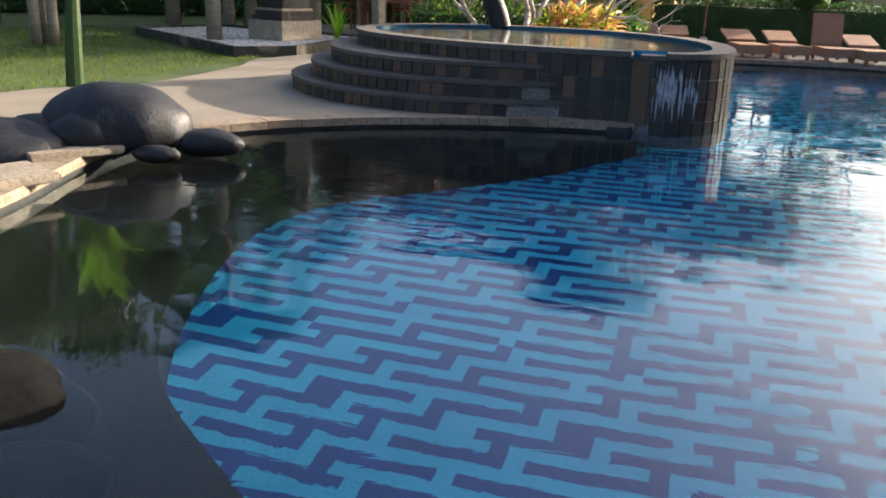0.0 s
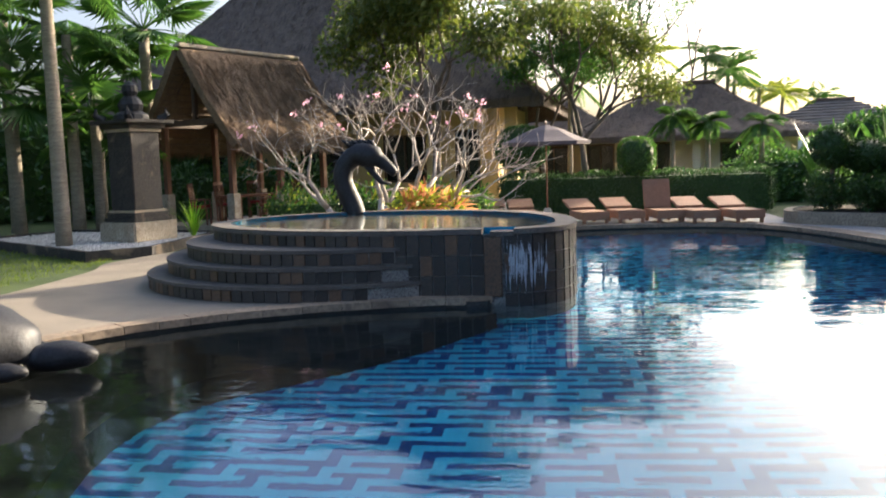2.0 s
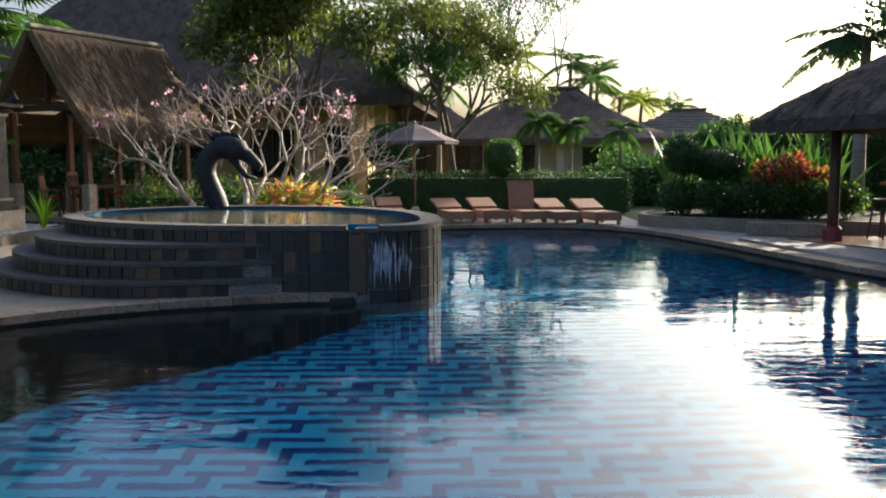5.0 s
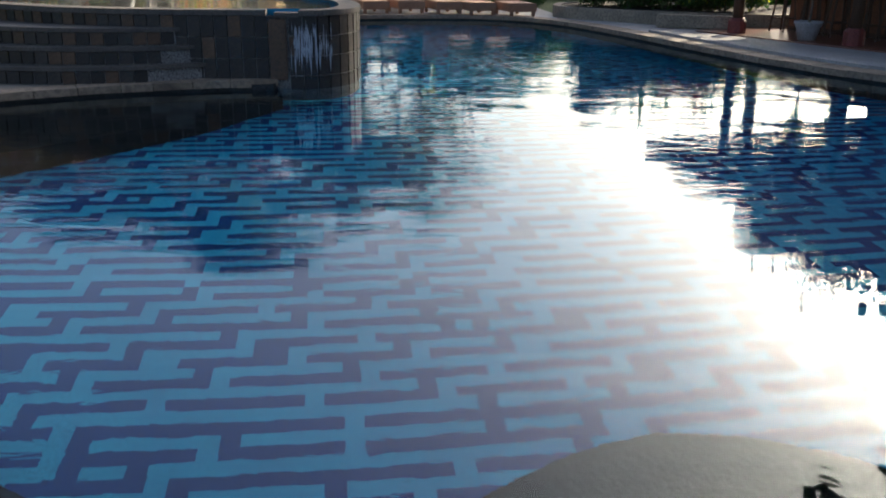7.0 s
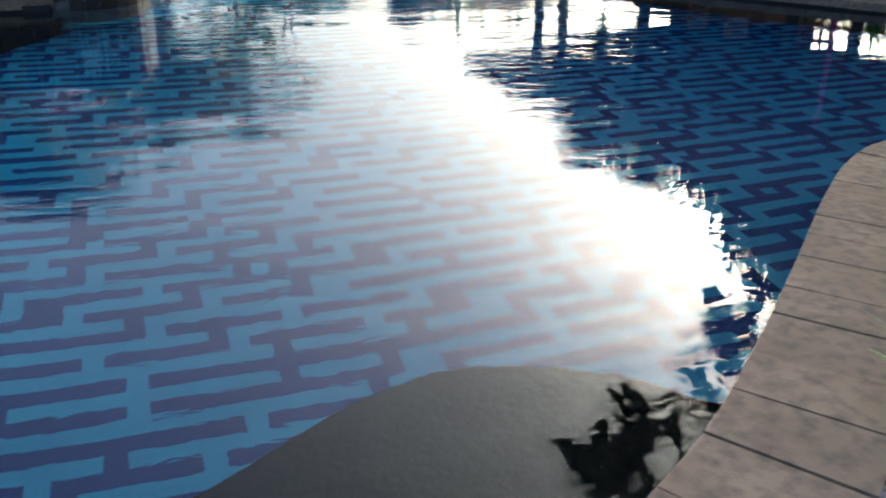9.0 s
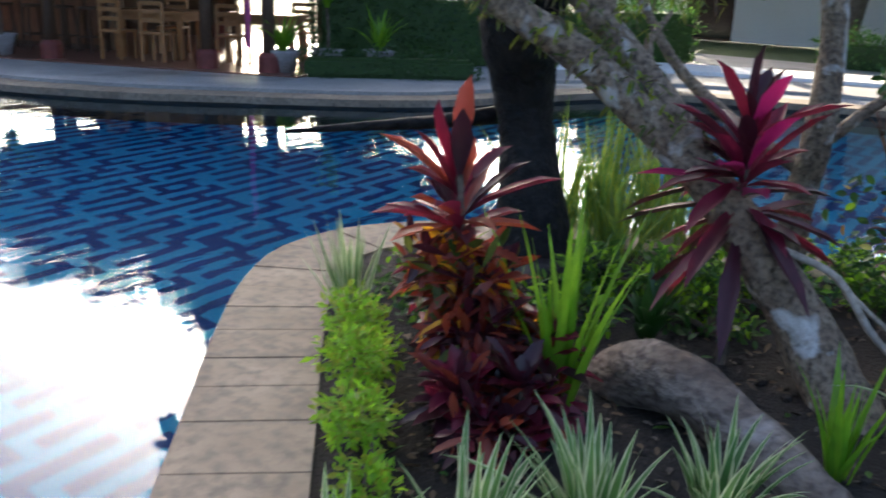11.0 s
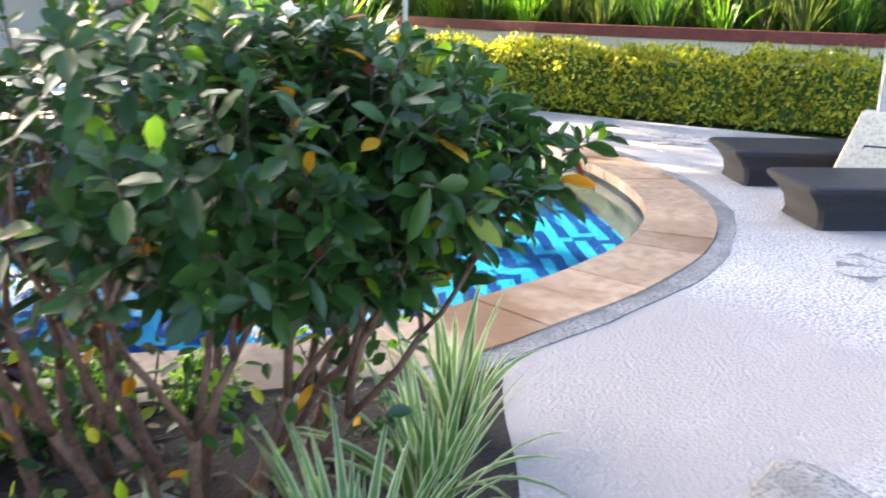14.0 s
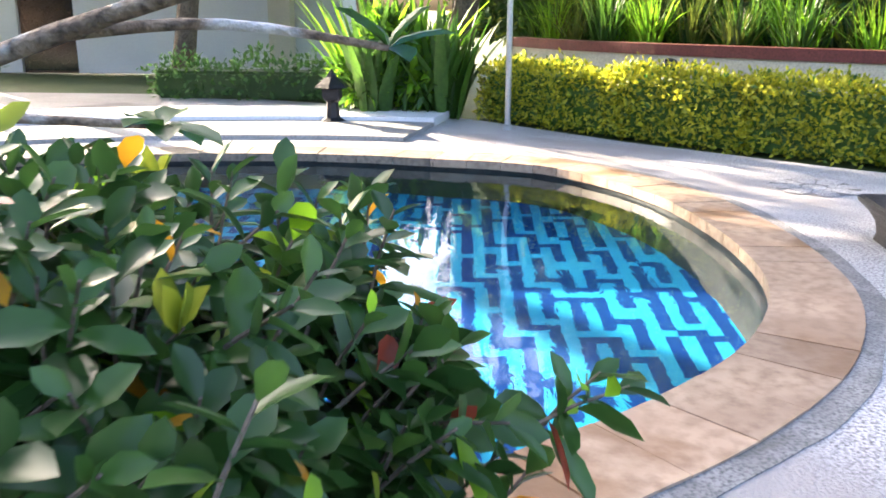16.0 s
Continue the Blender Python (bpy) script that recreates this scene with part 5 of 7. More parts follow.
# ---- far hedges and topiary ----
hedge("box_hedge", pose(0.9, 24.6, 0, 0, 0, -2), 7.2, 1.1, 1.08, 420, 0.075, M_LEAF_HEDGE, M_LEAF_HEDGE, "dark clipped box hedge behind the loungers", "hedge", 31)
topiary("topiary_drum", pose(1.05, 24.3, 0), 0.47, 0.48, 1.55, 2600, 0.07, M_LEAF_MID, "round-topped drum of clipped foliage", 32, 3.2)
topiary("topiary_ball", pose(-2.1, 25.0, 0), 0.72, 0.6, 1.9, 3200, 0.08, M_LEAF_HEDGE, "clipped dark green ball behind the parasol", 33, 2.2)
hedge("low_hedge", pose(-5.2, 20.6, 0, 0, 0, 6), 5.2, 1.4, 0.75, 300, 0.12, [M_LEAF_MID, M_LEAF_YELLOW], M_LEAF_HEDGE, "loose low shrubs behind the spa", "shrub", 34, 0.16, 0.2, 0.18)
hedge("lawn_shrub", pose(-12.5, 27.8, 0, 0, 0, 0), 8.0, 1.6, 1.4, 160, 0.16, [M_LEAF_DARK, M_LEAF_MID], M_LEAF_HEDGE, "dark shrubs behind the dining pavilion", "shrub", 35, 0.2, 0.25, 0.3)

# east planter of the far deck
pl = smooth_loop([(4.2, 19.7), (5.6, 18.5), (7.2, 17.7), (9.5, 17.6), (10.5, 19.5), (8, 22), (5.0, 21.9), (4.15, 20.8)], 5)
rb = thing("raised_planter", pose(0, 0, 0), "low sandstone planter wall beside the deck", "planter")
part("planter_wall", band(offset(pl, 0.0), offset(pl, -0.18), 0.26, 0.30, M_SLAB, "planter_wall", True), None, rb)
part("planter_soil", sheet(offset(pl, -0.17), [], 0.26, M_SOIL, "planter_soil"), None, rb, "dark soil")
part("bench_block", box_bm(1.55, 0.42, 0.26, (0, 0, 0), 0.03), M_SLAB, thing("stone_bench", pose(6.35, 17.25, 0, 0, 0, -22), "low brown stone bench in front of the planter", "bench"))
rng = np.random.default_rng(41)


def shrub(name, at, blobs, n, leaf, mats, label, seed, aspect=0.5, mix=None, category="shrub", rich=False, stems=6, stem_mat=None, lift=0.3, droop=0.1, group=""):
    nr = np.random.default_rng(seed)
    s = thing(name, pose(*at), label, category, group)
    P, d = blob_points(nr, blobs, n, 0.35)
    P[:, 2] = np.maximum(P[:, 2], 0.03)
    dd, u = spray(nr, n, lift)
    idx = None if mix is None else nr.choice(len(mats), n, p=mix)
    part("foliage", leaf_mesh("foliage", P, unit(dd + d * 0.8), u, leaf * (0.65 + 0.7 * nr.random(n)), leaf * aspect, mats, rich=rich, droop=droop, index=idx), None, s)
    bm = bmesh.new()
    r2 = random.Random(seed)
    for b in blobs[:stems]:
        q = (r2.uniform(-0.06, 0.06), r2.uniform(-0.06, 0.06), 0)
        tube([q, ((q[0] + b[0]) / 2 + 0.03, (q[1] + b[1]) / 2, b[2] * 0.55), (b[0], b[1], b[2])], [0.018, 0.014, 0.006], 5, bm)
    part("stem_frame", bm, stem_mat or M_BARK, s)
    return s


shrub("planter_hedge", (5.6, 19.8, 0.26), [(-0.8, 0, 0.4, 0.5), (-0.1, -0.6, 0.4, 0.5), (0.6, -0.9, 0.42, 0.5), (1.3, -1.2, 0.42, 0.5), (0.4, 0.2, 0.5, 0.6), (1.6, -0.2, 0.5, 0.7), (-0.5, 0.8, 0.5, 0.6), (2.3, -1.1, 0.45, 0.5)], 14000, 0.085, M_LEAF_HEDGE, "dark clipped hedge filling the raised planter", 42, category="hedge")
topiary("topiary_ball", pose(4.95, 20.0, 0.26), 0.42, 0.42, 1.35, 1800, 0.07, M_LEAF_HEDGE, "clipped dark ball in the raised planter", 43)
topiary("topiary_ball", pose(5.75, 20.2, 0.26), 0.55, 0.36, 1.15, 2000, 0.07, M_LEAF_HEDGE, "flattened clipped ball in the raised planter", 44)
shrub("croton_shrub", (7.1, 19.0, 0.26), [(0, 0, 0.8, 0.5), (-0.5, 0.2, 0.9, 0.4), (0.5, 0.1, 0.7, 0.45), (0.1, 0.4, 1.1, 0.35)], 2600, 0.16, [M_LEAF_COPPER, M_LEAF_RED, M_LEAF_YELLOW], "red and gold croton shrub in the planter", 45, 0.35, (0.4, 0.3, 0.3))
shrub("flowering_shrub", (7.3, 18.35, 0.26), [(0, 0, 0.45, 0.5), (0.6, -0.1, 0.4, 0.45), (-0.6, 0.1, 0.4, 0.4)], 4200, 0.08, [M_LEAF_DARK, M_LEAF_YELLOW], "dark shrub dotted with pale new leaves", 46, 0.5, (0.86, 0.14))
for i, (x, y, h) in enumerate(((6.6, 21.2, 1.9), (7.4, 21.0, 1.7), (8.3, 20.6, 1.9), (5.6, 22.6, 1.8))):
    strap_plant("heliconia", (x, y, 0.2), 34, h * 1.25, 0.24, 1.0, [M_LEAF_MID], "tall broad-leaved heliconia clump", 50 + i, 0, 0.3, 0.6, 6, "plant", "heliconias behind the planter")
hedge("far_bush", pose(6.4, 30.5, 0), 3.2, 2.6, 1.3, 200, 0.17, [M_LEAF_MID, M_LEAF_DARK], M_LEAF_HEDGE, "loose green bushes by the white house", "shrub", 36, 0.2, 0.3, 0.5)
hedge("far_bush", pose(10.5, 31.5, 0), 4.2, 2.6, 1.7, 170, 0.2, [M_LEAF_MID, M_LEAF_LIME], M_LEAF_HEDGE, "loose green bushes by the white house", "shrub", 37, 0.25, 0.35, 0.25)

# ---- trees ----
def frangipani_bare():
    rng = random.Random(21)
    nr = np.random.default_rng(21)
    t = thing("frangipani_tree", pose(-4.55, 17.6, 0), "bare frangipani with pale stubby branches and pink blossom", "tree")
    out, tips = [], []
    for x, y, w in ((-0.75, 0.0, (-0.75, 0.1, 0.75)), (0.0, 0.15, (0.12, 0.15, 0.95)), (0.6, -0.1, (0.85, -0.1, 0.5)), (0.1, 0.3, (-0.25, 0.5, 0.9)), (0.5, 0.2, (0.6, 0.3, 0.75))):
        grow(rng, (x * 0.6, y, 0), w, 0.9, 0.095, 6, out, tips, 2, 0.66, 0.08, 0.80, 0.24)
    part("branch_crown", limbs_mesh(out, 5), M_BARK_TWIG, t, smooth=True)
    high = [p for p, d in tips if p.z > 2.2]
    pick = [high[i] for i in range(0, len(high), 17)]
    c = np.repeat(np.array([tuple(p) for p in pick]), 7, 0) + nr.normal(size=(len(pick) * 7, 3)) * 0.05
    d, u = spray(nr, len(c), 0.5)
    part("blossom", leaf_mesh("blossom", c, d, u, 0.08, 0.06, M_FLOWER_PINK), None, t, "pink blossom at the branch tips")
    return t


frangipani_bare()
shrub("bromeliad", (-3.4, 17.2, 0), [(0, 0, 0.75, 0.35), (0.5, 0.1, 0.7, 0.3), (-0.4, 0.1, 0.65, 0.3)], 420, 0.34, [M_FLOWER_ORANGE, M_LEAF_YELLOW], "orange and yellow bromeliads under the bare tree", 61, 0.2, (0.4, 0.6), "plant")
broad_tree("shade_tree", (-4.7, 25.2, 0), 7.2, 0.17, 4, 1.08, 15000, 0.2, M_LEAF_OLIVE, "tall leafy tree before the big house", 71, 0.75, 0.27, (0.04, 0.0), 0.80)
broad_tree("blossom_tree", (-0.1, 27.0, 0), 4.9, 0.12, 4, 0.72, 10500, 0.15, [M_LEAF_OLIVE], "yellow-green tree with cream blossom above the hedge", 72, 0.75, 0.42, (0.0, 0.0), 0.74, None, (M_FLOWER_WHITE, 120, 0.1))
broad_tree("blossom_tree", (-1.6, 29.0, 0), 5.2, 0.1, 3, 0.75, 5200, 0.14, [M_LEAF_MID], "green tree standing behind the parasol", 73, 0.7)
palm("coconut_palm", (-3.1, 38.5, 0), 7.9, 0.16, 17, 2.7, 0.62, M_LEAF_MID, "tall coconut palm behind the houses", 81, (0.02, 0), 0.5, 0.05, 1.2, 30, 1.05)
for i, (x, y, h, s) in enumerate(((2.35, 28.6, 2.75, 0.95), (3.45, 28.8, 2.5, 0.9), (5.2, 29.5, 2.45, 0.9), (-0.9, 30.5, 4.1, 1.1))):
    palm("garden_palm", (x, y, 0), h, 0.09, 15, s, 0.36, M_LEAF_MID, "slender garden palm with a ball of fronds", 82 + i, (0.01, 0.01), 0.8, 0.05, 1.1, 24, 1.1)
for i, (x, y, h, s) in enumerate(((7.8, 56.0, 6.5, 2.2), (10.0, 58.0, 5.5, 2.0), (6.6, 57.0, 7.6, 2.3), (12.2, 62.0, 5.4, 2.0), (15.0, 64.0, 5.0, 2.0), (3.2, 58, 8.0, 2.2), (8.8, 60, 7.2, 2.1))):
    palm("distant_palm", (x, y, 0), h, 0.14, 14, s, 0.7, M_LEAF_YELLOW if i % 2 else M_LEAF_MID, "distant coconut palm against the bright sky", 90 + i, (0.03, 0), 0.55, 0.09, 1.2, 20, 1.05)
broad_tree("thin_tree", (2.1, 52.0, 0), 11.6, 0.15, 5, 0.9, 2200, 0.17, M_LEAF_MID, "tall thin tree with airy grey-green crown", 101, 0.55, 0.42, (0.0, 0.0), 0.70)
broad_tree("thin_tree", (6.0, 55.0, 0), 9.5, 0.15, 4, 1.0, 3000, 0.18, M_LEAF_MID, "thin distant tree with airy crown", 102, 0.6, 0.4)
broad_tree("thin_tree", (-1.2, 50.0, 0), 10.0, 0.15, 4, 1.1, 3200, 0.18, M_LEAF_DARK, "thin distant tree with airy crown", 103, 0.6, 0.4)
fan_palm("fan_palm", (-12.6, 23.4, 0), 5.6, 0.16, 22, 1.15, "fan palm with broad pleated leaves", 111)
fan_palm("fan_palm", (-14.6, 24.0, 0), 4.4, 0.16, 22, 1.1, "fan palm with broad pleated leaves", 112)
fan_palm("fan_palm", (-13.2, 21.6, 0), 3.0, 0.14, 20, 1.1, "young fan palm with broad pleated leaves", 116)
fan_palm("fan_palm", (-14.9, 20.6, 0), 3.8, 0.14, 20, 1.1, "young fan palm with broad pleated leaves", 117)
fan_palm("fan_palm", (-16.0, 22.0, 0), 6.2, 0.16, 22, 1.15, "tall fan palm at the lawn's edge", 113)
palm("lawn_palm", (-10.9, 16.4, 0), 6.2, 0.15, 28, 2.5, 0.5, M_LEAF_MID, "palm with a smooth pale trunk on the lawn", 114, (0.0, 0.0), 0.75, 0.05, 1.15, 30)
palm("lawn_palm", (-13.6, 21.2, 0), 5.2, 0.16, 12, 2.0, 0.5, M_LEAF_MID, "palm with a smooth pale trunk on the lawn", 115, (0.0, 0.0), 0.7, 0.05, 1.15)
for i, (x, y, lx, ly) in enumerate(((-13.2, 14.3, 0.05, 0.0), (-13.6, 14.5, -0.12, 0.02), (-13.0, 14.7, 0.12, 0.05), (-13.45, 14.1, -0.02, -0.05))):
    palm("clump_palm", (x, y, 0), 4.2 + 0.4 * i, 0.1, 9, 1.9, 0.45, M_LEAF_MID, "leaning stem of a palm clump on the lawn", 120 + i, (lx, ly), 0.7, 0.05, 1.1, 22)
for i, (x, y, h) in enumerate(((-20.5, 22.0, 10.5), (-19.5, 19.0, 9.5), (-19.5, 15.5, 8.5), (-19.5, 11.0, 7.0), (-19.0, 6.5, 6.0), (-18.0, 2.0, 6.0))):
    broad_tree("garden_tree", (x, y, 0), h, 0.18, 4, 1.3, 8000, 0.26, M_LEAF_DARK, "dark leafy tree closing the lawn's far side", 130 + i, 0.7, 0.28)
bn = thing("banana_plant", pose(-8.4, 9.4, 0), "banana plant with long sunlit ragged leaves", "plant")
part("stem", tube([(0, 0, 0), (0.05, 0, 0.8), (0.1, 0.02, 1.5)], [0.12, 0.1, 0.06], 10), M_LEAF_HEDGE, bn, "dark fleshy stem")
part("leaves", blade_mesh("leaves", random.Random(4), 9, 0.04, 1.6, 0.38, 1.15, [M_LEAF_BRIGHT], 0, 9, 0.9, (0.1, 0.02, 1.35)), None, bn)
strap_plant("lily_clump", (-10.8, 18.9, 0.1), 26, 0.8, 0.06, 1.3, [M_LEAF_BRIGHT], "clump of bright strap leaves behind the pillar", 131)
strap_plant("lily_clump", (-9.0, 18.4, 0.1), 26, 0.9, 0.06, 1.0, [M_LEAF_BRIGHT], "clump of bright strap leaves behind the pillar", 132)
hedge("garden_screen", pose(-22, 27, 0, 0, 0, 35), 22, 2.0, 3.4, 60, 0.3, [M_LEAF_DARK, M_LEAF_MID], M_LEAF_HEDGE, "dense dark shrubs closing the lawn", "shrub", 38, 0.35, 0.5, 0.3)

# lawn blades
rng = np.random.default_rng(77)
n = 26000
P = np.stack([rng.uniform(-18, -8.0, n), rng.uniform(6, 20, n), np.full(n, -0.045)], 1)
keep = (P[:, 0] < -8.6 - 0.35 * np.maximum(0, P[:, 1] - 14)) & ~np.array([inside(p, offset(bed_line, 0.12)) for p in P])
P = P[keep]
n = len(P)
d, u = spray(rng, n, 2.0)
tagged(new("lawn_grass", leaf_mesh("lawn_grass", P, d, u, 0.05 + 0.04 * rng.random(n), 0.012, M_GRASS)), "short green lawn grass", "grass", kind="stuff")

# ---- bar pavilion on the far deck ----
BAR = pose(10.45, 14.65, 0, 0, 0, -64.5)
floor_bar = new("bar_floor", sheet([(BAR @ Vector(p)).xy for p in ((-3.6, -3.1, 0), (3.9, -3.1, 0), (3.9, 3.2, 0), (-3.6, 3.2, 0))], [], 0.02, M_TERRACOTTA, "bar_floor", 0.05))
tagged(floor_bar, "polished terracotta floor of the bar", "floor", kind="structure")
bar = thing("bar_pavilion", BAR, "open bar pavilion under a thick grey thatched roof", "pavilion")
hip_roof(4.0, 3.75, 2.22, 4.35, 1.2, M_THATCH_GREY, bar, 0.22, 51, 900, -0.12)
part("eave_board", box_bm(7.4, 0.06, 0.14, (0, -3.45, 2.0), 0.01), M_WOOD_BAR, bar, "pale timber board under the eave")
for x in (-2.9, -0.4, 2.3, 3.3):
    for y in (-2.75, 2.75):
        p = part("post", tube([(x, y, 0.02), (x, y, 2.3)], [0.1, 0.09], 10), M_WOOD_DARK, bar, smooth=True)
        part("post_foot", lathe([(0.17, 0.02), (0.17, 0.24), (0.13, 0.3)], 12), M_MAROON, p, "maroon painted foot").matrix_local = Matrix.Translation((x, y, 0))
part("back_wall", box_bm(3.6, 0.15, 2.2, (-1.9, 2.9, 0.02), 0.0), M_WOOD_DARK, bar, "dark wooden back wall")
part("rail", box_bm(6.4, 0.1, 0.1, (0, -2.75, 2.1), 0.01), M_WOOD_DARK, bar)
cn = thing("bar_counter", BAR @ pose(-1.75, -0.9, 0.02), "dark panelled bar counter with wooden top", "counter")
part("body", box_bm(2.6, 0.5, 0.98, (0, 0, 0), 0.01), M_WOOD_DARK, cn)
part("worktop", box_bm(2.8, 0.7, 0.06, (0, -0.05, 0.98), 0.015), M_WOOD_BAR, cn)
for i in range(6):
    part("panel", box_bm(0.36, 0.03, 0.8, (-1.08 + 0.43 * i, -0.265, 0.08), 0.01), M_WOOD, cn)


def stool():
    st = thing("bar_stool", pose(0, 0, 0), "tall dark wooden bar stool", "stool", "stools at the bar")
    part("seat", lathe([(0.0, 0.70), (0.17, 0.70), (0.18, 0.72), (0.17, 0.745), (0.0, 0.745)], 14, False), M_WOOD_DARK, st)
    for sx in (-1, 1):
        for sy in (-1, 1):
            part("leg", tube([(0.17 * sx, 0.17 * sy, 0), (0.11 * sx, 0.11 * sy, 0.7)], [0.02, 0.02], 6), M_WOOD_DARK, st)
    part("foot_ring", tube([(0.15, -0.15, 0.25), (0.15, 0.15, 0.25), (-0.15, 0.15, 0.25), (-0.15, -0.15, 0.25), (0.15, -0.15, 0.25)], [0.012] * 5, 5), M_WOOD_DARK, st)
    return st


st = stool()
st.matrix_world = BAR @ pose(-2.8, -1.6, 0.02)
for x in (-2.2, -1.6, -1.0, -0.5):
    copy_thing(st, BAR @ pose(x, -1.6, 0.02, 0, 0, 20 * x))


def bar_table():
    t = thing("bar_table", pose(0, 0, 0), "varnished orange-brown wooden table on the bar floor", "table", "tables in the bar")
    part("tabletop", box_bm(1.3, 0.8, 0.06, (0, 0, 0.7), 0.012), M_WOOD_BAR, t)
    part("apron", box_bm(1.15, 0.65, 0.1, (0, 0, 0.6), 0.005), M_WOOD_BAR, t)
    for sx in (-1, 1):
        for sy in (-1, 1):
            part("leg", box_bm(0.09, 0.09, 0.6, (0.52 * sx, 0.3 * sy, 0), 0.01), M_WOOD_BAR, t)
    return t


tbl = bar_table()
tbl.matrix_world = BAR @ pose(0.9, -1.7, 0.02)
copy_thing(tbl, BAR @ pose(2.6, -1.4, 0.02, 0, 0, 10))


def bar_chair():
    c = thing("bar_chair", pose(0, 0, 0), "plain wooden chair pushed to a bar table", "chair", "chairs in the bar")
    part("seat", box_bm(0.42, 0.42, 0.04, (0, 0, 0.42), 0.01), M_WOOD_BAR, c)
    for sx in (-1, 1):
        part("front_leg", box_bm(0.045, 0.045, 0.42, (0.18 * sx, -0.18, 0), 0.004), M_WOOD_BAR, c)
        part("back_leg", box_bm(0.045, 0.045, 0.9, (0.18 * sx, 0.18, 0), 0.004), M_WOOD_BAR, c)
    for z in (0.6, 0.74, 0.86):
        part("back_rail", box_bm(0.36, 0.025, 0.06, (0, 0.18, z), 0.004), M_WOOD_BAR, c)
    return c


bc = bar_chair()
bc.matrix_world = BAR @ pose(0.5, -2.3, 0.02, 0, 0, 175)
for x, y, r in ((1.2, -2.3, 185), (0.7, -1.0, 5), (2.4, -2.1, 180), (2.9, -0.7, 0)):
    copy_thing(bc, BAR @ pose(x, y, 0.02, 0, 0, r))


def pot_plant(at, kind, seed, label):
    p = thing("potted_plant", pose(*at), label, "potted plant", "pots before the bar")
    part("pot", lathe([(0.0, 0.0), (0.15, 0.0), (0.2, 0.22), (0.24, 0.3), (0.25, 0.34), (0.22, 0.34), (0.19, 0.28), (0.0, 0.27)], 18, False), M_POT, p, "pale cement pot", True)
    part("pot_soil", lathe([(0.0, 0.29), (0.2, 0.29)], 14, False), M_SOIL, p)
    rng = random.Random(seed)
    if kind:
        part("stem", tube([(0, 0, 0.28), (0.02, 0, 0.6), (0.0, 0.03, 1.0)], [0.025, 0.02, 0.015], 6), M_BARK, p)
    part("leaves", blade_mesh("leaves", rng, 22, 0.03, 0.75, 0.09, 1.1, [M_LEAF_BRIGHT], 0, 6, 0.9, (0, 0.02, 0.95 if kind else 0.28)), None, p)
    return p


pot_plant((7.45, 14.75, 0.0), 1, 1, "palm-like plant in a white cement pot")
pot_plant((9.6, 10.4, 0.0), 0, 2, "bushy green plant in a white cement pot")
pot_plant((10.2, 10.1, 0.0), 1, 3, "slim palm-like plant in a cement pot")
pot_plant((10.9, 9.7, 0.0), 0, 4, "low leafy plant in a cement pot")
bn = thing("cloth_banner", pose(9.25, 10.85, 0), "tall narrow pink cloth banner on a pole", "banner")
part("pole", tube([(0, 0, 0), (0, 0, 2.6)], [0.015, 0.012], 6), M_WOOD, bn)
part("cloth", box_bm(0.1, 0.012, 2.1, (0.06, 0, 0.35), 0.003), M_PINK, bn)
hedge("bar_hedge", pose(12.75, 10.0, 0, 0, 0, -35), 4.3, 0.9, 1.15, 330, 0.08, M_LEAF_HEDGE, M_LEAF_HEDGE, "clipped green hedge beside the bar", "hedge", 61)
hedge("bar_edging", pose(10.5, 9.1, 0, 0, 0, -44), 2.6, 0.5, 0.36, 300, 0.07, M_LEAF_HEDGE, M_LEAF_HEDGE, "low dark edging plants before the pots", "hedge", 62)
hedge("bar_hedge", pose(15.8, 8.6, 0, 0, 0, -28), 3.6, 1.0, 1.0, 260, 0.09, [M_LEAF_MID, M_LEAF_HEDGE], M_LEAF_HEDGE, "loose green hedge beyond the pool end", "hedge", 63, 0.1, 0.1, 0.5)

# trees behind the bar, and a mostly unseen row added to shade the pool
palm("bar_palm", (10.2, 23.0, 0), 4.5, 0.16, 16, 2.0, 0.55, M_LEAF_DARK, "dark palm rising behind the bar roof", 141, (0.02, 0), 0.65, 0.08)
broad_tree("bar_tree", (13.5, 24.5, 0), 7.0, 0.2, 4, 1.1, 7000, 0.2, M_LEAF_DARK, "dark broad tree behind the bar", 142, 0.6, 0.38)
for i, (x, y, h) in enumerate(((15.8, 20.5, 7.0), (17.6, 17.6, 8.0), (19.0, 14.5, 9.0), (20.5, 10.0, 9.0), (21.0, 5.8, 9.5), (20.0, 1.8, 9.0), (18.9, 0.2, 7.5), (20.5, -2.2, 9.5), (20.0, -6.0, 9.0), (18.5, -9.5, 8.5))):
    broad_tree("shade_tree", (x, y, 0.0 if y > 0.5 else 0.98), h * 1.2, 0.24, 4, 2.15, 20000, 0.38, M_LEAF_DARK, "tall dark tree added to shade the pool's east end", 143 + i, 0.72, 0.28)

hedge("back_hedge", pose(12.6, 26.5, 0, 0, 0, -12), 11.0, 1.2, 2.3, 260, 0.16, [M_LEAF_DARK, M_LEAF_MID], M_LEAF_HEDGE, "tall loose green hedge behind the bar", "hedge", 174, 0.15, 0.25, 0.4)

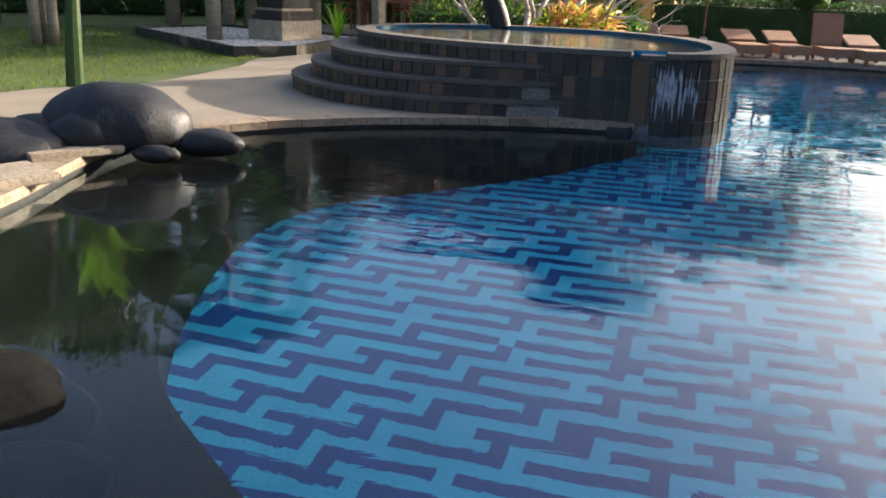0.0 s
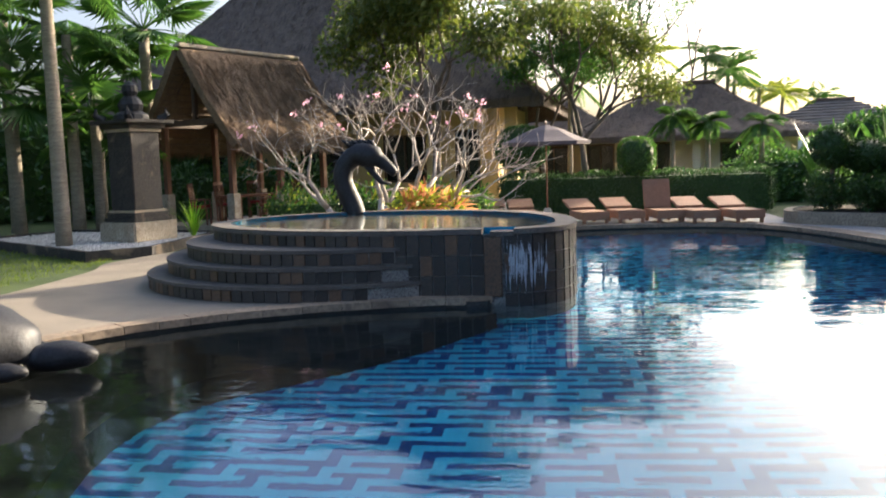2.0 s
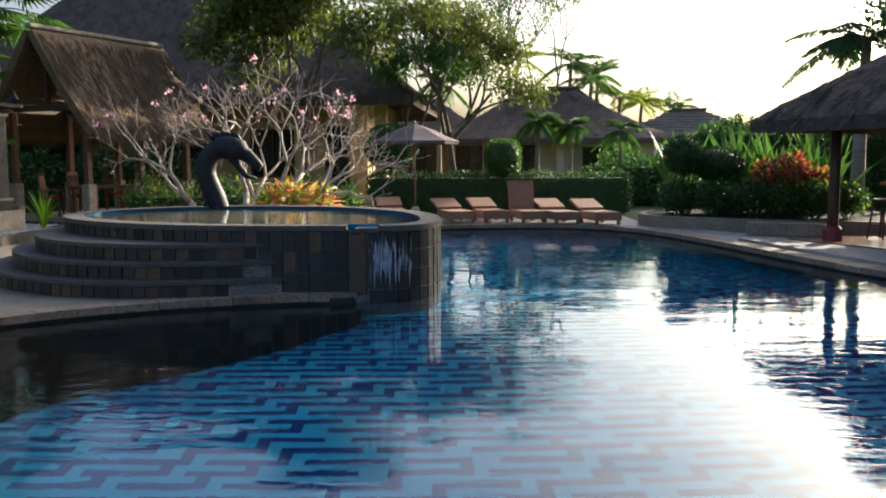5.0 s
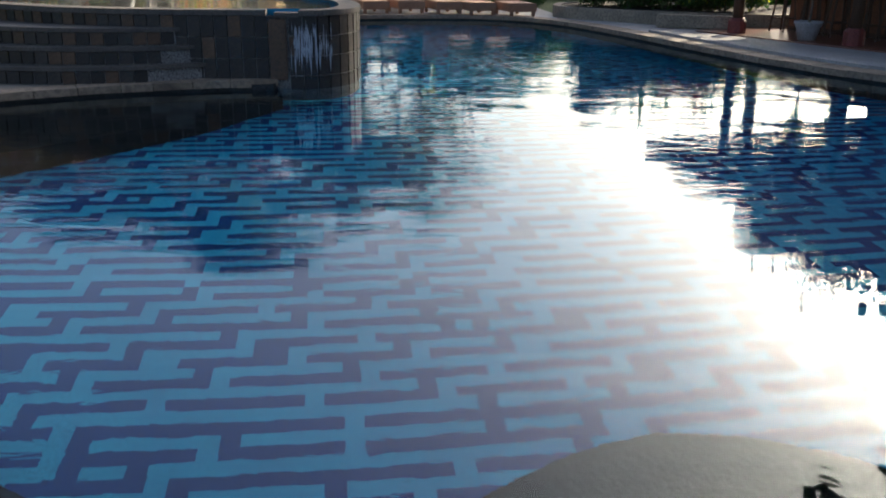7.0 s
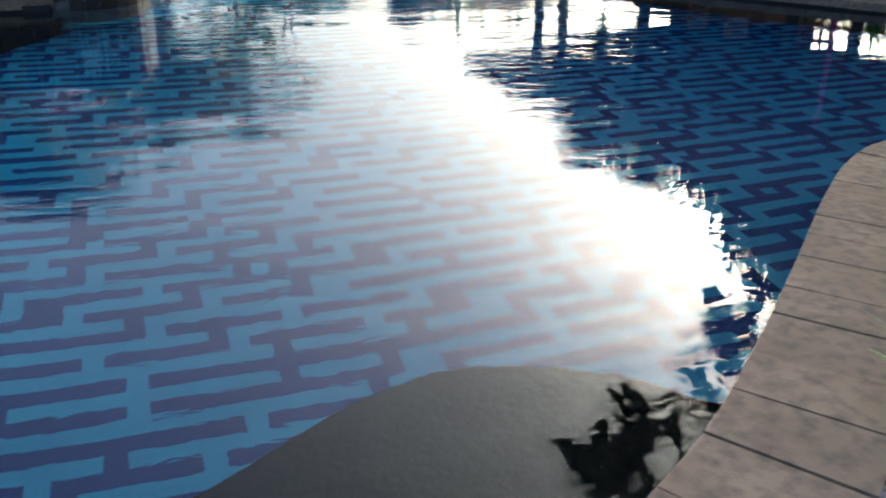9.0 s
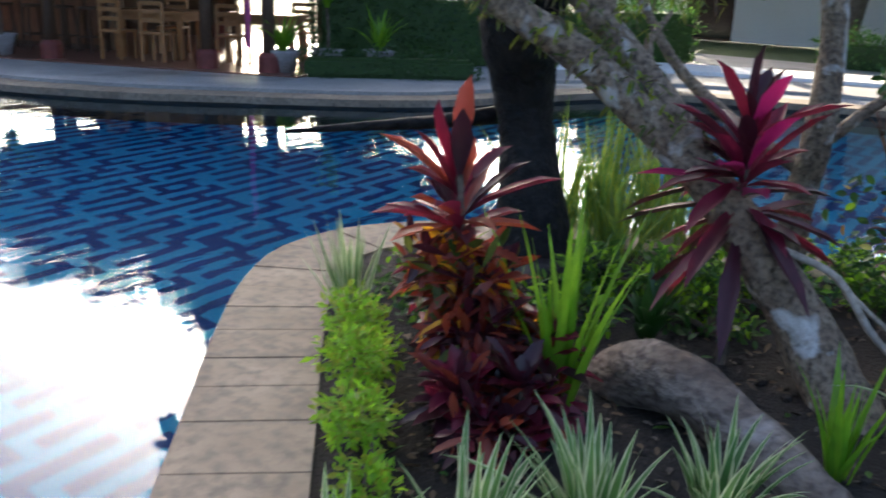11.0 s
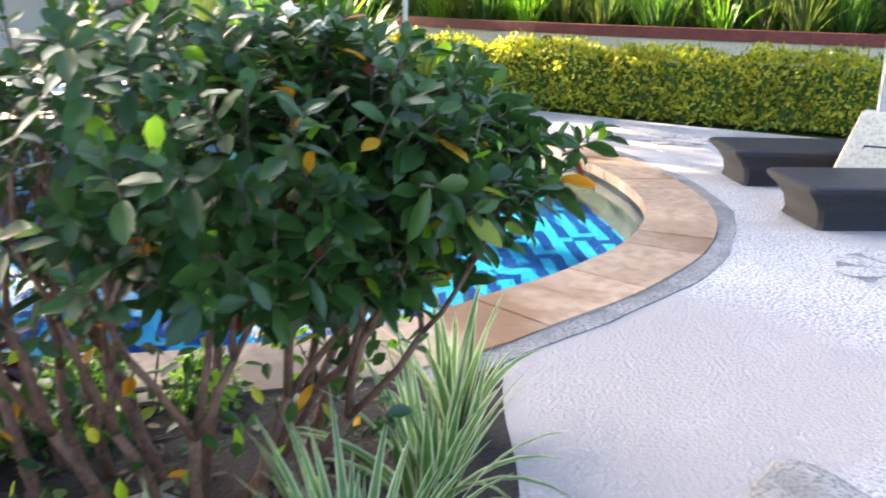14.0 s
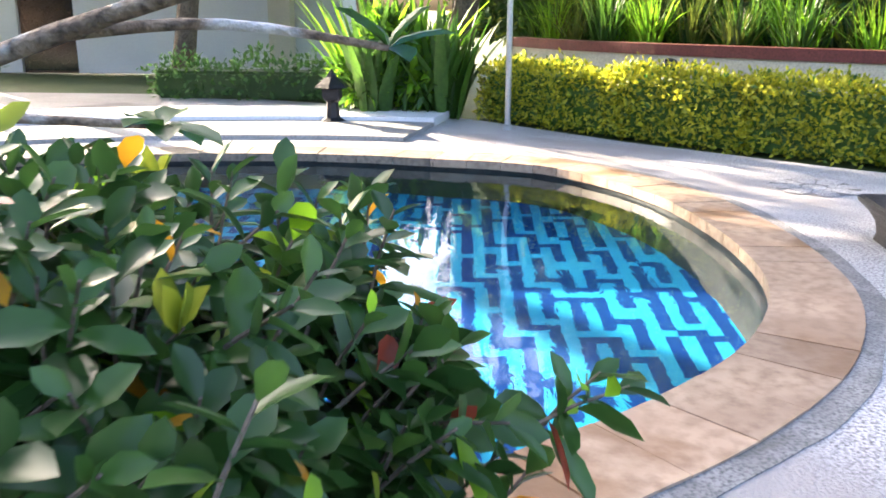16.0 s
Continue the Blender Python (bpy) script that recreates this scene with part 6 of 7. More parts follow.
# ---- white villa and terraces at the pool's east end ----
ORIGIN = Matrix.Translation((0.8, 0.6, 0))
villa = thing("white_villa", pose(27.0, 8.2, 0, 0, 0, 90), "white villa with a cream corner pillar", "house")
wall_with(villa, 11.0, 3.4, [(1.6, 0.0, 1.4, 2.2)], M_WHITE, pose(0, 3.0, 0))
wall_with(villa, 6.0, 3.4, [], M_WHITE, pose(-5.4, 0, 0, 0, 0, 90))
wall_with(villa, 6.0, 3.4, [], M_WHITE, pose(5.4, 0, 0, 0, 0, 90))
part("corner_pillar", box_bm(0.5, 0.5, 3.4, (-4.2, 3.5, 0), 0.02), M_CREAM, villa, "cream square pillar")
hip_roof(5.8, 3.5, 3.3, 6.0, 2.4, M_SHINGLE, villa, 0.2, 52, 0, 0.0)
for k, (d0, d1, z) in enumerate(((1.15, 2.6, 0.05), (2.6, 3.9, 0.11))):
    i0, i1 = I_EAST + 11 * NSUB + 3, I_FAR - 3
    tagged(new(f"terrace_{k + 1}", band(rim_range(i0, i1, d1)[::-1], rim_range(i0, i1, d0)[::-1], z, z + 0.05, M_WHITE if k else M_DECK, "terrace")), "low white terrace step beyond the pool end", "terrace", kind="structure")
hedge("terrace_shrub", pose(18.6, 3.2, 0.0, 0, 0, 88), 3.6, 0.9, 0.55, 190, 0.12, [M_LEAF_MID, M_LEAF_STRAP], M_LEAF_HEDGE, "low silvery green shrubs before the villa", "shrub", 64, 0.1, 0.15, 0.5)
ln = thing("stone_lantern", pose(15.05, 1.18, 0), "small dark stone garden lantern", "lantern")
part("foot", lathe([(0.17, 0), (0.17, 0.06), (0.1, 0.1), (0.08, 0.3), (0.13, 0.34)], 8), M_STONE_DARK, ln)
part("lamp_house", box_bm(0.24, 0.24, 0.16, (0, 0, 0.34), 0.02), M_STONE_DARK, ln)
part("roof", lathe([(0.25, 0.5), (0.2, 0.55), (0.08, 0.64), (0.04, 0.7), (0.01, 0.74)], 6), M_STONE_DARK, ln)
for i, (x, y, h) in enumerate(((15.9, 0.75, 1.6), (16.2, 0.2, 1.75), (15.9, -0.3, 1.5), (16.5, 0.9, 1.7))):
    strap_plant("ginger_clump", (x, y, 0), 46, h * 1.1, 0.2, 0.85, [M_LEAF_BRIGHT if i % 2 else M_LEAF_MID], "tall ginger clump with broad bright leaves", 150 + i, 0, 0.28, 0.55, 7, "plant", "ginger at the pool end")
shrub("ginger_undergrowth", (16.1, 0.3, 0), [(0, 0.6, 0.5, 0.5), (0, -0.3, 0.5, 0.5), (0.3, 0.1, 0.9, 0.5), (-0.2, 0.2, 1.15, 0.4)], 2200, 0.26, [M_LEAF_MID, M_LEAF_BRIGHT], "leafy undergrowth between the ginger stems", 155, 0.35, (0.6, 0.4))
bp = thing("steel_pole", pose(14.75, -1.2, 0), "slim galvanised steel pole by the hedge", "pole")
part("shaft", tube([(0, 0, 0), (0.02, 0, 3.6)], [0.04, 0.036], 10), M_METAL, bp)
part("collar", lathe([(0.07, 0), (0.07, 0.05), (0.045, 0.07)], 10), M_METAL, bp)

# golden hedge in runs, and the retaining wall behind it
gold = [(15.9, -0.85), (14.1, -2.55), (13.1, -3.8), (12.2, -5.1), (11.2, -6.6), (10.0, -8.4)]
for i, (p, q) in enumerate(zip(gold, gold[1:])):
    c = ((p[0] + q[0]) / 2 + 0.3, (p[1] + q[1]) / 2 - 0.22)
    L = math.hypot(q[0] - p[0], q[1] - p[1])
    h = hedge("golden_hedge", pose(c[0], c[1], 0, 0, 0, math.degrees(math.atan2(q[1] - p[1], q[0] - p[0]))), L + 0.1, 0.7, 0.74 + 0.04 * (i % 2), 1100, 0.075, [M_LEAF_GOLD, M_LEAF_MID], M_LEAF_MID, "yellow-green clipped hedge along the pebble paving", "hedge", 160 + i, 0.05, 0.07, 0.12)
    tagged(h, group="runs of golden hedge")
ret = [Vector((18.6, -1.2, 0)), Vector((17.2, -2.0, 0)), Vector((15.6, -3.6, 0)), Vector((14.2, -5.4, 0)), Vector((12.6, -7.8, 0)), Vector((11.0, -10.5, 0))]
ret = smooth_loop(ret, 5, closed=False)
tagged(new("retaining_wall", band(ret, offset(ret, -0.25, False), 0.92, 0.97, M_CREAM, "retaining_wall")), "stained cream retaining wall behind the golden hedge", "wall", kind="structure").matrix_world = ORIGIN
tagged(new("wall_cap", band(offset(ret, 0.03, False), offset(ret, -0.28, False), 1.07, 0.15, M_MAROON, "wall_cap")), "maroon painted cap of the retaining wall", "wall cap", kind="structure").matrix_world = ORIGIN
tagged(new("upper_bed", band(offset(ret, -0.28, False), offset(ret, -6, False), 0.98, 1.02, M_SOIL, "upper_bed")), "dark soil of the raised bed behind the wall", "soil", kind="structure").matrix_world = ORIGIN
hedge("upper_screen", pose(17.6, -6.0, 0.98, 0, 0, 53), 13, 1.6, 3.4, 200, 0.2, [M_LEAF_MID, M_LEAF_YELLOW], M_LEAF_HEDGE, "dense green shrubs closing the raised bed", "shrub", 171, 0.3, 0.4, 0.3)
for i in range(44):
    t = i / 43
    k = int(t * (len(ret) - 2))
    p = offset(ret, -0.55 - 0.3 * (i % 4), False)[k]
    strap_plant("fern_clump", (p.x, p.y, 0.98), 46, 0.8 + 0.11 * (i * 7 % 5), 0.03, 1.3, [(M_LEAF_MID, M_LEAF_BRIGHT, M_LEAF_OLIVE)[i % 3]], "fine-leaved grassy fern clump in the raised bed", 180 + i, 0, 0.25, 0.8, 5, "plant", "ferns along the wall")
for x, y in ((15.35, -3.35), (13.15, -6.7)):
    lp = thing("wall_lamp", pose(x, y, 0.78), "round black lamp fixed on the retaining wall", "lamp", "lamps on the wall")
    part("housing", lathe([(0.0, -0.13), (0.09, -0.1), (0.13, 0.0), (0.09, 0.1), (0.0, 0.13)], 14, False), M_LAMP, lp, "", True)
    part("bracket", box_bm(0.3, 0.06, 0.05, (0.15, 0, -0.02), 0.01), M_LAMP, lp)

# ---- pebble paving: black loungers, parasol foot, inlays ----
BL = "black loungers on the pebble paving"
def block_lounger(back, label, L=2.0, W=0.72, H=0.30):
    lo = thing("sun_lounger", pose(0, 0, 0), label, "sun lounger", BL)
    bm = bmesh.new()
    rings = []
    for z, inset in ((0.0, 0.075), (0.05, 0.085), (0.13, 0.075), (0.2, 0.045), (H - 0.04, 0.004), (H - 0.012, 0.0), (H, 0.014)):
        x0, x1, y = -L / 2 + inset * 1.5, L * 0.13, W / 2 - inset
        rings.append([bm.verts.new(p) for p in ((x0 + 0.03, -y, z), (x1, -y, z), (x1, y, z), (x0 + 0.03, y, z), (x0, y - 0.03, z), (x0 - 0.008, 0, z), (x0, 0.03 - y, z))])
    for p, q in zip(rings, rings[1:]):
        for i in range(7):
            bm.faces.new((p[i], p[(i + 1) % 7], q[(i + 1) % 7], q[i]))
    bm.faces.new(rings[-1])
    bm.faces.new(rings[0][::-1])
    bmesh.ops.recalc_face_normals(bm, faces=bm.faces)
    part("woven_base", bm, M_RATTAN_BLACK, lo)
    part("head_base", box_bm(L * 0.4, W - 0.04, 0.2, (L * 0.3, 0, 0.0), 0.03), M_RATTAN_BLACK, lo)
    bm = box_bm(L * 0.42, W, 0.08, (L * 0.21, 0, -0.04), 0.02)
    bmesh.ops.transform(bm, matrix=Matrix.Translation((L * 0.1, 0, H - 0.03)) @ Matrix.Rotation(-radians(back), 4, "Y"), verts=bm.verts)
    part("backrest", bm, M_RATTAN_BLACK, lo)
    return lo


block_lounger(0, "black woven rattan lounger lying flat").matrix_world = ORIGIN @ pose(7.66, -4.52, 0, 0, 0, -91)
block_lounger(34, "black woven rattan lounger with back raised").matrix_world = ORIGIN @ pose(9.02, -4.62, 0, 0, 0, -93)
pb = thing("parasol_stand", pose(8.33, -4.5, 0, 0, 0, -30), "cream cement parasol foot with a steel pole", "parasol")
parasol_base(pb, 0.66, 0.24, 0.66, M_CREAM, "cream painted tapered cement foot")
part("pole", tube([(0, 0, 0.62), (0.03, 0.02, 3.0)], [0.034, 0.03], 10), M_METAL, pb)
part("handle", tube([(-0.25, -0.08, 0.42), (-0.29, -0.08, 0.44), (-0.29, 0.08, 0.44), (-0.25, 0.08, 0.42)], [0.008] * 4, 5), M_LAMP, pb, "bent steel carrying handle")


def inlay(at, seed):
    rng = random.Random(seed)
    f = thing("flower_inlay", pose(*at), "flower of flat pale stones set in the paving", "inlay", "stone flowers in the paving")
    part("joint_bed", lathe([(0.0, 0.0), (0.39, 0.0), (0.39, 0.001)], 20, False), M_GRAVEL_DARK, f, "grey mortar between the stones")
    part("centre_stone", lathe([(0.0, 0.004), (0.1, 0.004), (0.11, 0.0)], 8, False), M_PEBBLE, f)
    for i in range(8):
        a = math.pi / 4 * i
        bm = bmesh.new()
        pts = [(0.12, -0.04), (0.26, -0.1), (0.39, -0.09), (0.43, 0.0), (0.39, 0.09), (0.26, 0.1), (0.12, 0.04)]
        bm.faces.new([bm.verts.new((x * math.cos(a) - y * math.sin(a), x * math.sin(a) + y * math.cos(a), 0.004 + rng.uniform(0, 0.002))) for x, y in pts])
        part("petal_stone", bm, M_PEBBLE, f)
    return f


inlay((6.5, -3.72, 0.003), 1)
inlay((11.15, -3.95, 0.003), 2)
inlay((5.0, -5.2, 0.003), 3)
ob = new("stepping_stone", rock_mesh("stepping_stone", 0.24, 0.19, 0.03, 9, M_GRAVEL_DARK, 0.2))
ob.matrix_world = ORIGIN @ pose(4.25, -2.05, 0.004)
tagged(ob, "flat grey stone let into the pebble paving", "stone")

# ---- planting bed on the peninsula ----
def cordyline(name, at, stem_h, lean, n, leaf, width, mats, mix, label, seed, low=0.5, tip_up=0.6):
    nr = np.random.default_rng(seed)
    c = thing(name, pose(*at), label, "cordyline")
    top = np.array([lean[0], lean[1], stem_h])
    part("stem", tube([(0, 0, 0), tuple(top * 0.5 + (0.02, 0, 0)), tuple(top)], [0.022, 0.018, 0.014], 7), M_BARK, c)
    t = nr.random(n)
    P = top * (1 - low * (1 - t))[:, None]
    a = nr.random(n) * 6.283
    e = -0.5 + (tip_up + 0.85) * t ** 1.05 + nr.normal(size=n) * 0.3
    D = np.stack([np.cos(a) * np.cos(e), np.sin(a) * np.cos(e), np.sin(e)], 1)
    U = np.stack([-np.cos(a) * np.sin(e), -np.sin(a) * np.sin(e), np.cos(e)], 1)
    idx = nr.choice(len(mats), n, p=mix)
    half = t > 0.55
    for nm, m in (("crown_leaves", half), ("lower_leaves", ~half)):
        part(nm, leaf_mesh(nm, P[m], D[m], U[m], leaf * (0.55 + 0.65 * nr.random(m.sum())), width, mats, 0.25, "lance", 0.22, idx[m]), None, c)
    return c


cordyline("copper_cordyline", (2.56, 1.43, 0), 0.82, (-0.02, 0.02), 46, 0.38, 0.085, [M_LEAF_COPPER, M_LEAF_RED, M_LEAF_PURPLE], (0.34, 0.5, 0.16), "copper-red cordyline with upright leaves", 201, 0.5, 1.2)
cordyline("crimson_cordyline", (3.46, 0.77, 0), 0.94, (0.03, 0.02), 66, 0.46, 0.08, [M_LEAF_RED, M_LEAF_PINK, M_LEAF_PURPLE], (0.5, 0.07, 0.43), "crimson and magenta cordyline before the leaning trunk", 202, 0.42, 0.95)
for i, (x, y, h) in enumerate(((2.42, 1.22, 0.3), (2.3, 0.98, 0.22), (2.55, 1.05, 0.28), (2.62, 1.3, 0.36), (2.2, 1.15, 0.2))):
    cordyline("purple_cordyline", (x, y, 0), h, (0.02, 0.01), 52, 0.22, 0.065, [M_LEAF_PURPLE, M_LEAF_RED, M_LEAF_COPPER], (0.55, 0.3, 0.15), "low purple-red cordyline in the bed", 210 + i, 0.8, 0.6)
cordyline("dark_cordyline", (4.68, 0.4, 0), 0.42, (0, 0), 30, 0.2, 0.05, [M_LEAF_PURPLE, M_LEAF_DARK], (0.7, 0.3), "small dark-leaved cordyline near the coping", 216, 0.6, 0.4)
strap_plant("variegated_dracaena", (2.66, 2.12, 0), 40, 0.5, 0.032, 0.8, [M_LEAF_STRAP, M_LEAF_CREAM], "upright variegated dracaena by the coping", 221, 0.24, 0.05, 0.35)
strap_plant("green_strap_plant", (2.6, 1.02, 0), 30, 0.8, 0.046, 0.62, [M_LEAF_BRIGHT], "bright green sword-leaved plant", 222, 0, 0.07, 0.6)
strap_plant("green_strap_plant", (2.86, 0.14, 0), 22, 0.45, 0.035, 0.7, [M_LEAF_BRIGHT], "short green sword-leaved plant at the path edge", 223, 0, 0.05, 0.5)
strap_plant("striped_grass", (4.35, 1.75, 0), 60, 0.62, 0.024, 1.1, [M_LEAF_STRAP, M_LEAF_YELLOW], "yellow-striped grassy clump behind the trunk", 224, 0.22, 0.15, 0.9)
strap_plant("striped_grass", (4.75, 1.45, 0), 46, 0.5, 0.024, 1.1, [M_LEAF_STRAP, M_LEAF_YELLOW], "yellow-striped grassy clump behind the trunk", 225, 0.22, 0.15, 0.9)
for i, (x, y, n, l) in enumerate(((1.32, 0.82, 34, 0.42), (1.62, 0.66, 40, 0.45), (1.95, 0.5, 40, 0.46), (2.3, 0.3, 36, 0.42), (3.2, -0.18, 36, 0.54), (3.42, -0.42, 40, 0.56), (3.8, -0.72, 44, 0.56), (4.25, -0.92, 40, 0.54), (4.7, -1.02, 36, 0.5))):
    strap_plant("spider_plant", (x, y, 0), n, l, 0.044, 1.2, [M_LEAF_STRAP, M_LEAF_CREAM], "variegated spider plant with cream-edged leaves", 230 + i, 0.2, 0.07, 0.95, 7, "plant", "spider plants along the path")
for i, (x, y) in enumerate(((4.65, 2.0), (4.95, 1.8), (4.4, 2.2))):
    strap_plant("striped_grass", (x, y, 0), 60, 0.85, 0.028, 1.0, [M_LEAF_STRAP, M_LEAF_YELLOW], "tall yellow-striped grassy clump behind the trunk", 246 + i, 0.22, 0.18, 0.8)
strap_plant("broad_leaf_plant", (3.5, 1.12, 0), 16, 0.34, 0.075, 1.2, [M_LEAF_DARK], "low dark broad-leaved plant on bare soil", 241, 0, 0.05, 0.9)
strap_plant("broad_leaf_plant", (4.1, 0.15, 0), 12, 0.25, 0.07, 1.2, [M_LEAF_DARK], "low dark broad-leaved plant on bare soil", 242, 0, 0.05, 0.9)
shrub("lime_shrub", (2.1, 1.5, 0), [(-0.38, -0.4, 0.1, 0.11), (-0.25, -0.22, 0.2, 0.12), (-0.1, -0.12, 0.1, 0.12), (0.02, 0.05, 0.22, 0.14), (0.2, 0.16, 0.14, 0.13), (0.26, 0.3, 0.26, 0.12), (0.42, 0.4, 0.12, 0.12)], 1900, 0.042, [M_LEAF_LIME, M_LEAF_YELLOW], "lime green duranta edging along the coping", 243, 0.5, (0.7, 0.3), "shrub", False, 5)
shrub("lime_shrub", (4.9, 0.45, 0), [(0.1, -0.6, 0.08, 0.14), (0.1, -0.2, 0.1, 0.16), (0.05, 0.2, 0.1, 0.16), (0.0, 0.55, 0.1, 0.14)], 1500, 0.05, [M_LEAF_LIME, M_LEAF_MID], "low green edging by the far coping", 244, 0.5, (0.45, 0.55), "shrub", False, 4)
shrub("bed_shrub", (3.95, 1.25, 0), [(0, 0, 0.14, 0.2), (0.35, -0.2, 0.14, 0.2), (-0.2, 0.3, 0.14, 0.18)], 1000, 0.07, [M_LEAF_MID, M_LEAF_LIME], "low green ground cover behind the cordyline", 245, 0.45, (0.7, 0.3))

# copper undergrowth round the cordyline's foot, and seedlings on the open soil
shrub("copper_croton", (2.52, 1.36, 0), [(0, 0, 0.46, 0.17), (0.08, 0.1, 0.34, 0.17), (-0.08, -0.06, 0.3, 0.16), (0.1, -0.1, 0.22, 0.15), (-0.05, 0.12, 0.52, 0.12)], 620, 0.12, [M_LEAF_COPPER, M_LEAF_PURPLE, M_LEAF_ORANGE, M_LEAF_OLIVE], "copper-brown croton crowded under the cordyline", 251, 0.3, (0.5, 0.27, 0.09, 0.14), "shrub", True)
shrub("copper_croton", (2.28, 1.12, 0), [(0, 0, 0.16, 0.15), (0.14, 0.1, 0.2, 0.14), (-0.1, -0.12, 0.13, 0.13), (0.16, -0.1, 0.12, 0.13)], 420, 0.11, [M_LEAF_PURPLE, M_LEAF_RED, M_LEAF_COPPER], "dark red low croton before the cordyline", 252, 0.32, (0.5, 0.3, 0.2), "shrub", True)
for i, (x, y, n, h) in enumerate(((3.1, 1.75, 380, 0.2), (3.35, 1.5, 300, 0.16), (3.75, 0.95, 260, 0.14), (4.75, 0.25, 300, 0.13), (3.2, 2.1, 340, 0.18))):
    shrub("ground_cover", (x, y, 0), [(0, 0, h * 0.5, h), (h, 0.05, h * 0.5, h * 0.9), (-h * 0.6, h, h * 0.5, h * 0.9), (0.02, -h, h * 0.4, h * 0.8)], n, 0.055, [M_LEAF_MID, M_LEAF_DARK, M_LEAF_LIME], "low patchy ground cover on the bed's soil", 260 + i, 0.5, (0.45, 0.35, 0.2), "plant", True, 3, None, 0.3, 0.1, "ground cover in the bed")

# fallen leaves and small seedlings on the bare soil
lit = np.random.default_rng(77)
open_soil = [*rim_range(5 * NSUB - 2, I_EAST + 2 * NSUB, 0.52), *planter_near]
P = [(x, y, 0.012) for x, y in lit.uniform((2.4, -0.3), (6.0, 2.9), (1500, 2)) if inside((x, y), open_soil)]
d, u = lit.normal(size=(len(P), 3)) * (1, 1, 0.12), lit.normal(size=(len(P), 3)) * 0.25 + (0, 0, 1)
M_LITTER = leafy("fallen_brown_leaf", (0.06, 0.038, 0.022), (0.15, 0.095, 0.05), 0.7, 0.1)
tagged(new("leaf_litter", leaf_mesh("leaf_litter", P, d, u, 0.025 + 0.05 * lit.random(len(P)), 0.022, [M_LITTER, M_BARK, M_LEAF_MID], 0.2, True, 0.0, lit.choice(3, len(P), p=(0.6, 0.3, 0.1)))), "fallen brown leaves scattered on the bed's soil", "leaf litter", kind="stuff")
clods = bmesh.new()
for x, y, z in P[::4]:
    r = lit.uniform(0.008, 0.03)
    for v in bmesh.ops.create_icosphere(clods, subdivisions=1, radius=r)["verts"]:
        v.co = Vector((v.co.x * 1.3 + x + 0.03, v.co.y + y, v.co.z * 0.7 + r * 0.2))
tagged(new("soil_clods", from_bm("soil_clods", clods, M_SOIL, True)), "small dark clods of soil in the bed", "soil", kind="stuff")
shrub("bed_shrub", (4.2, 0.75, 0), [(0, 0, 0.1, 0.16), (0.25, 0.15, 0.1, 0.15), (-0.25, 0.3, 0.1, 0.15), (0.35, -0.25, 0.1, 0.14)], 900, 0.06, [M_LEAF_MID, M_LEAF_LIME, M_LEAF_DARK], "low green ground cover beside the leaning trunk", 249, 0.45, (0.5, 0.3, 0.2))

# leaning frangipani
fr = thing("leaning_frangipani", pose(0, 0, 0), "leaning frangipani trunk with pale lichen patches", "tree")
trunk = smooth_loop([(3.34, 0.16, -0.1), (3.46, 0.44, 0.2), (3.48, 0.67, 0.47), (3.5, 1.0, 0.78), (3.4, 1.47, 1.16), (3.2, 1.85, 1.42), (2.95, 2.25, 1.78)], 5, closed=False)
part("trunk", tube([tuple(p) for p in trunk], [0.135 - 0.078 * (i / (len(trunk) - 1)) ** 0.7 for i in range(len(trunk))], 14, None, 0.07, 5), M_BARK_PALE, fr, "", True)
limbs = {"limb": [(3.5, 1.0, 0.82), (3.62, 1.3, 1.08), (3.6, 1.62, 1.4), (3.45, 2.0, 1.8), (3.3, 2.5, 2.2)],
         "limb.a": [(2.95, 2.25, 1.78), (2.75, 3.0, 1.98), (2.4, 3.95, 2.05)], "limb.c": [(2.55, 3.55, 2.02), (2.25, 3.7, 2.05), (1.95, 3.55, 2.0), (1.65, 3.38, 1.97)], "limb.b": [(2.95, 2.25, 1.78), (3.1, 3.3, 1.98), (3.4, 4.5, 2.05), (3.9, 5.1, 2.08), (4.5, 5.6, 2.1)]}
for nm, pts in limbs.items():
    q = smooth_loop(pts, 4, closed=False)
    r0 = 0.085 if nm == "limb" else 0.05
    part("limb", tube([tuple(p) for p in q], [r0 * (1 - 0.5 * i / (len(q) - 1)) for i in range(len(q))], 10, None, 0.05, 6), M_BARK_PALE, fr, "", True)
nr = np.random.default_rng(9)


def leaf_rosette(parent, tips, n, leaf, width, mat, seed):
    nr = np.random.default_rng(seed)
    for tip in tips:
        a = nr.random(n) * 6.283
        e = nr.uniform(-0.3, 0.9, n)
        D = np.stack([np.cos(a) * np.cos(e), np.sin(a) * np.cos(e), np.sin(e)], 1)
        U = np.stack([-np.cos(a) * np.sin(e), -np.sin(a) * np.sin(e), np.cos(e)], 1)
        part("leaf_rosette", leaf_mesh("leaf_rosette", np.tile(tip, (n, 1)), D, U, leaf * (0.7 + 0.5 * nr.random(n)), width, mat, 0.15, True, 0.2), None, parent)


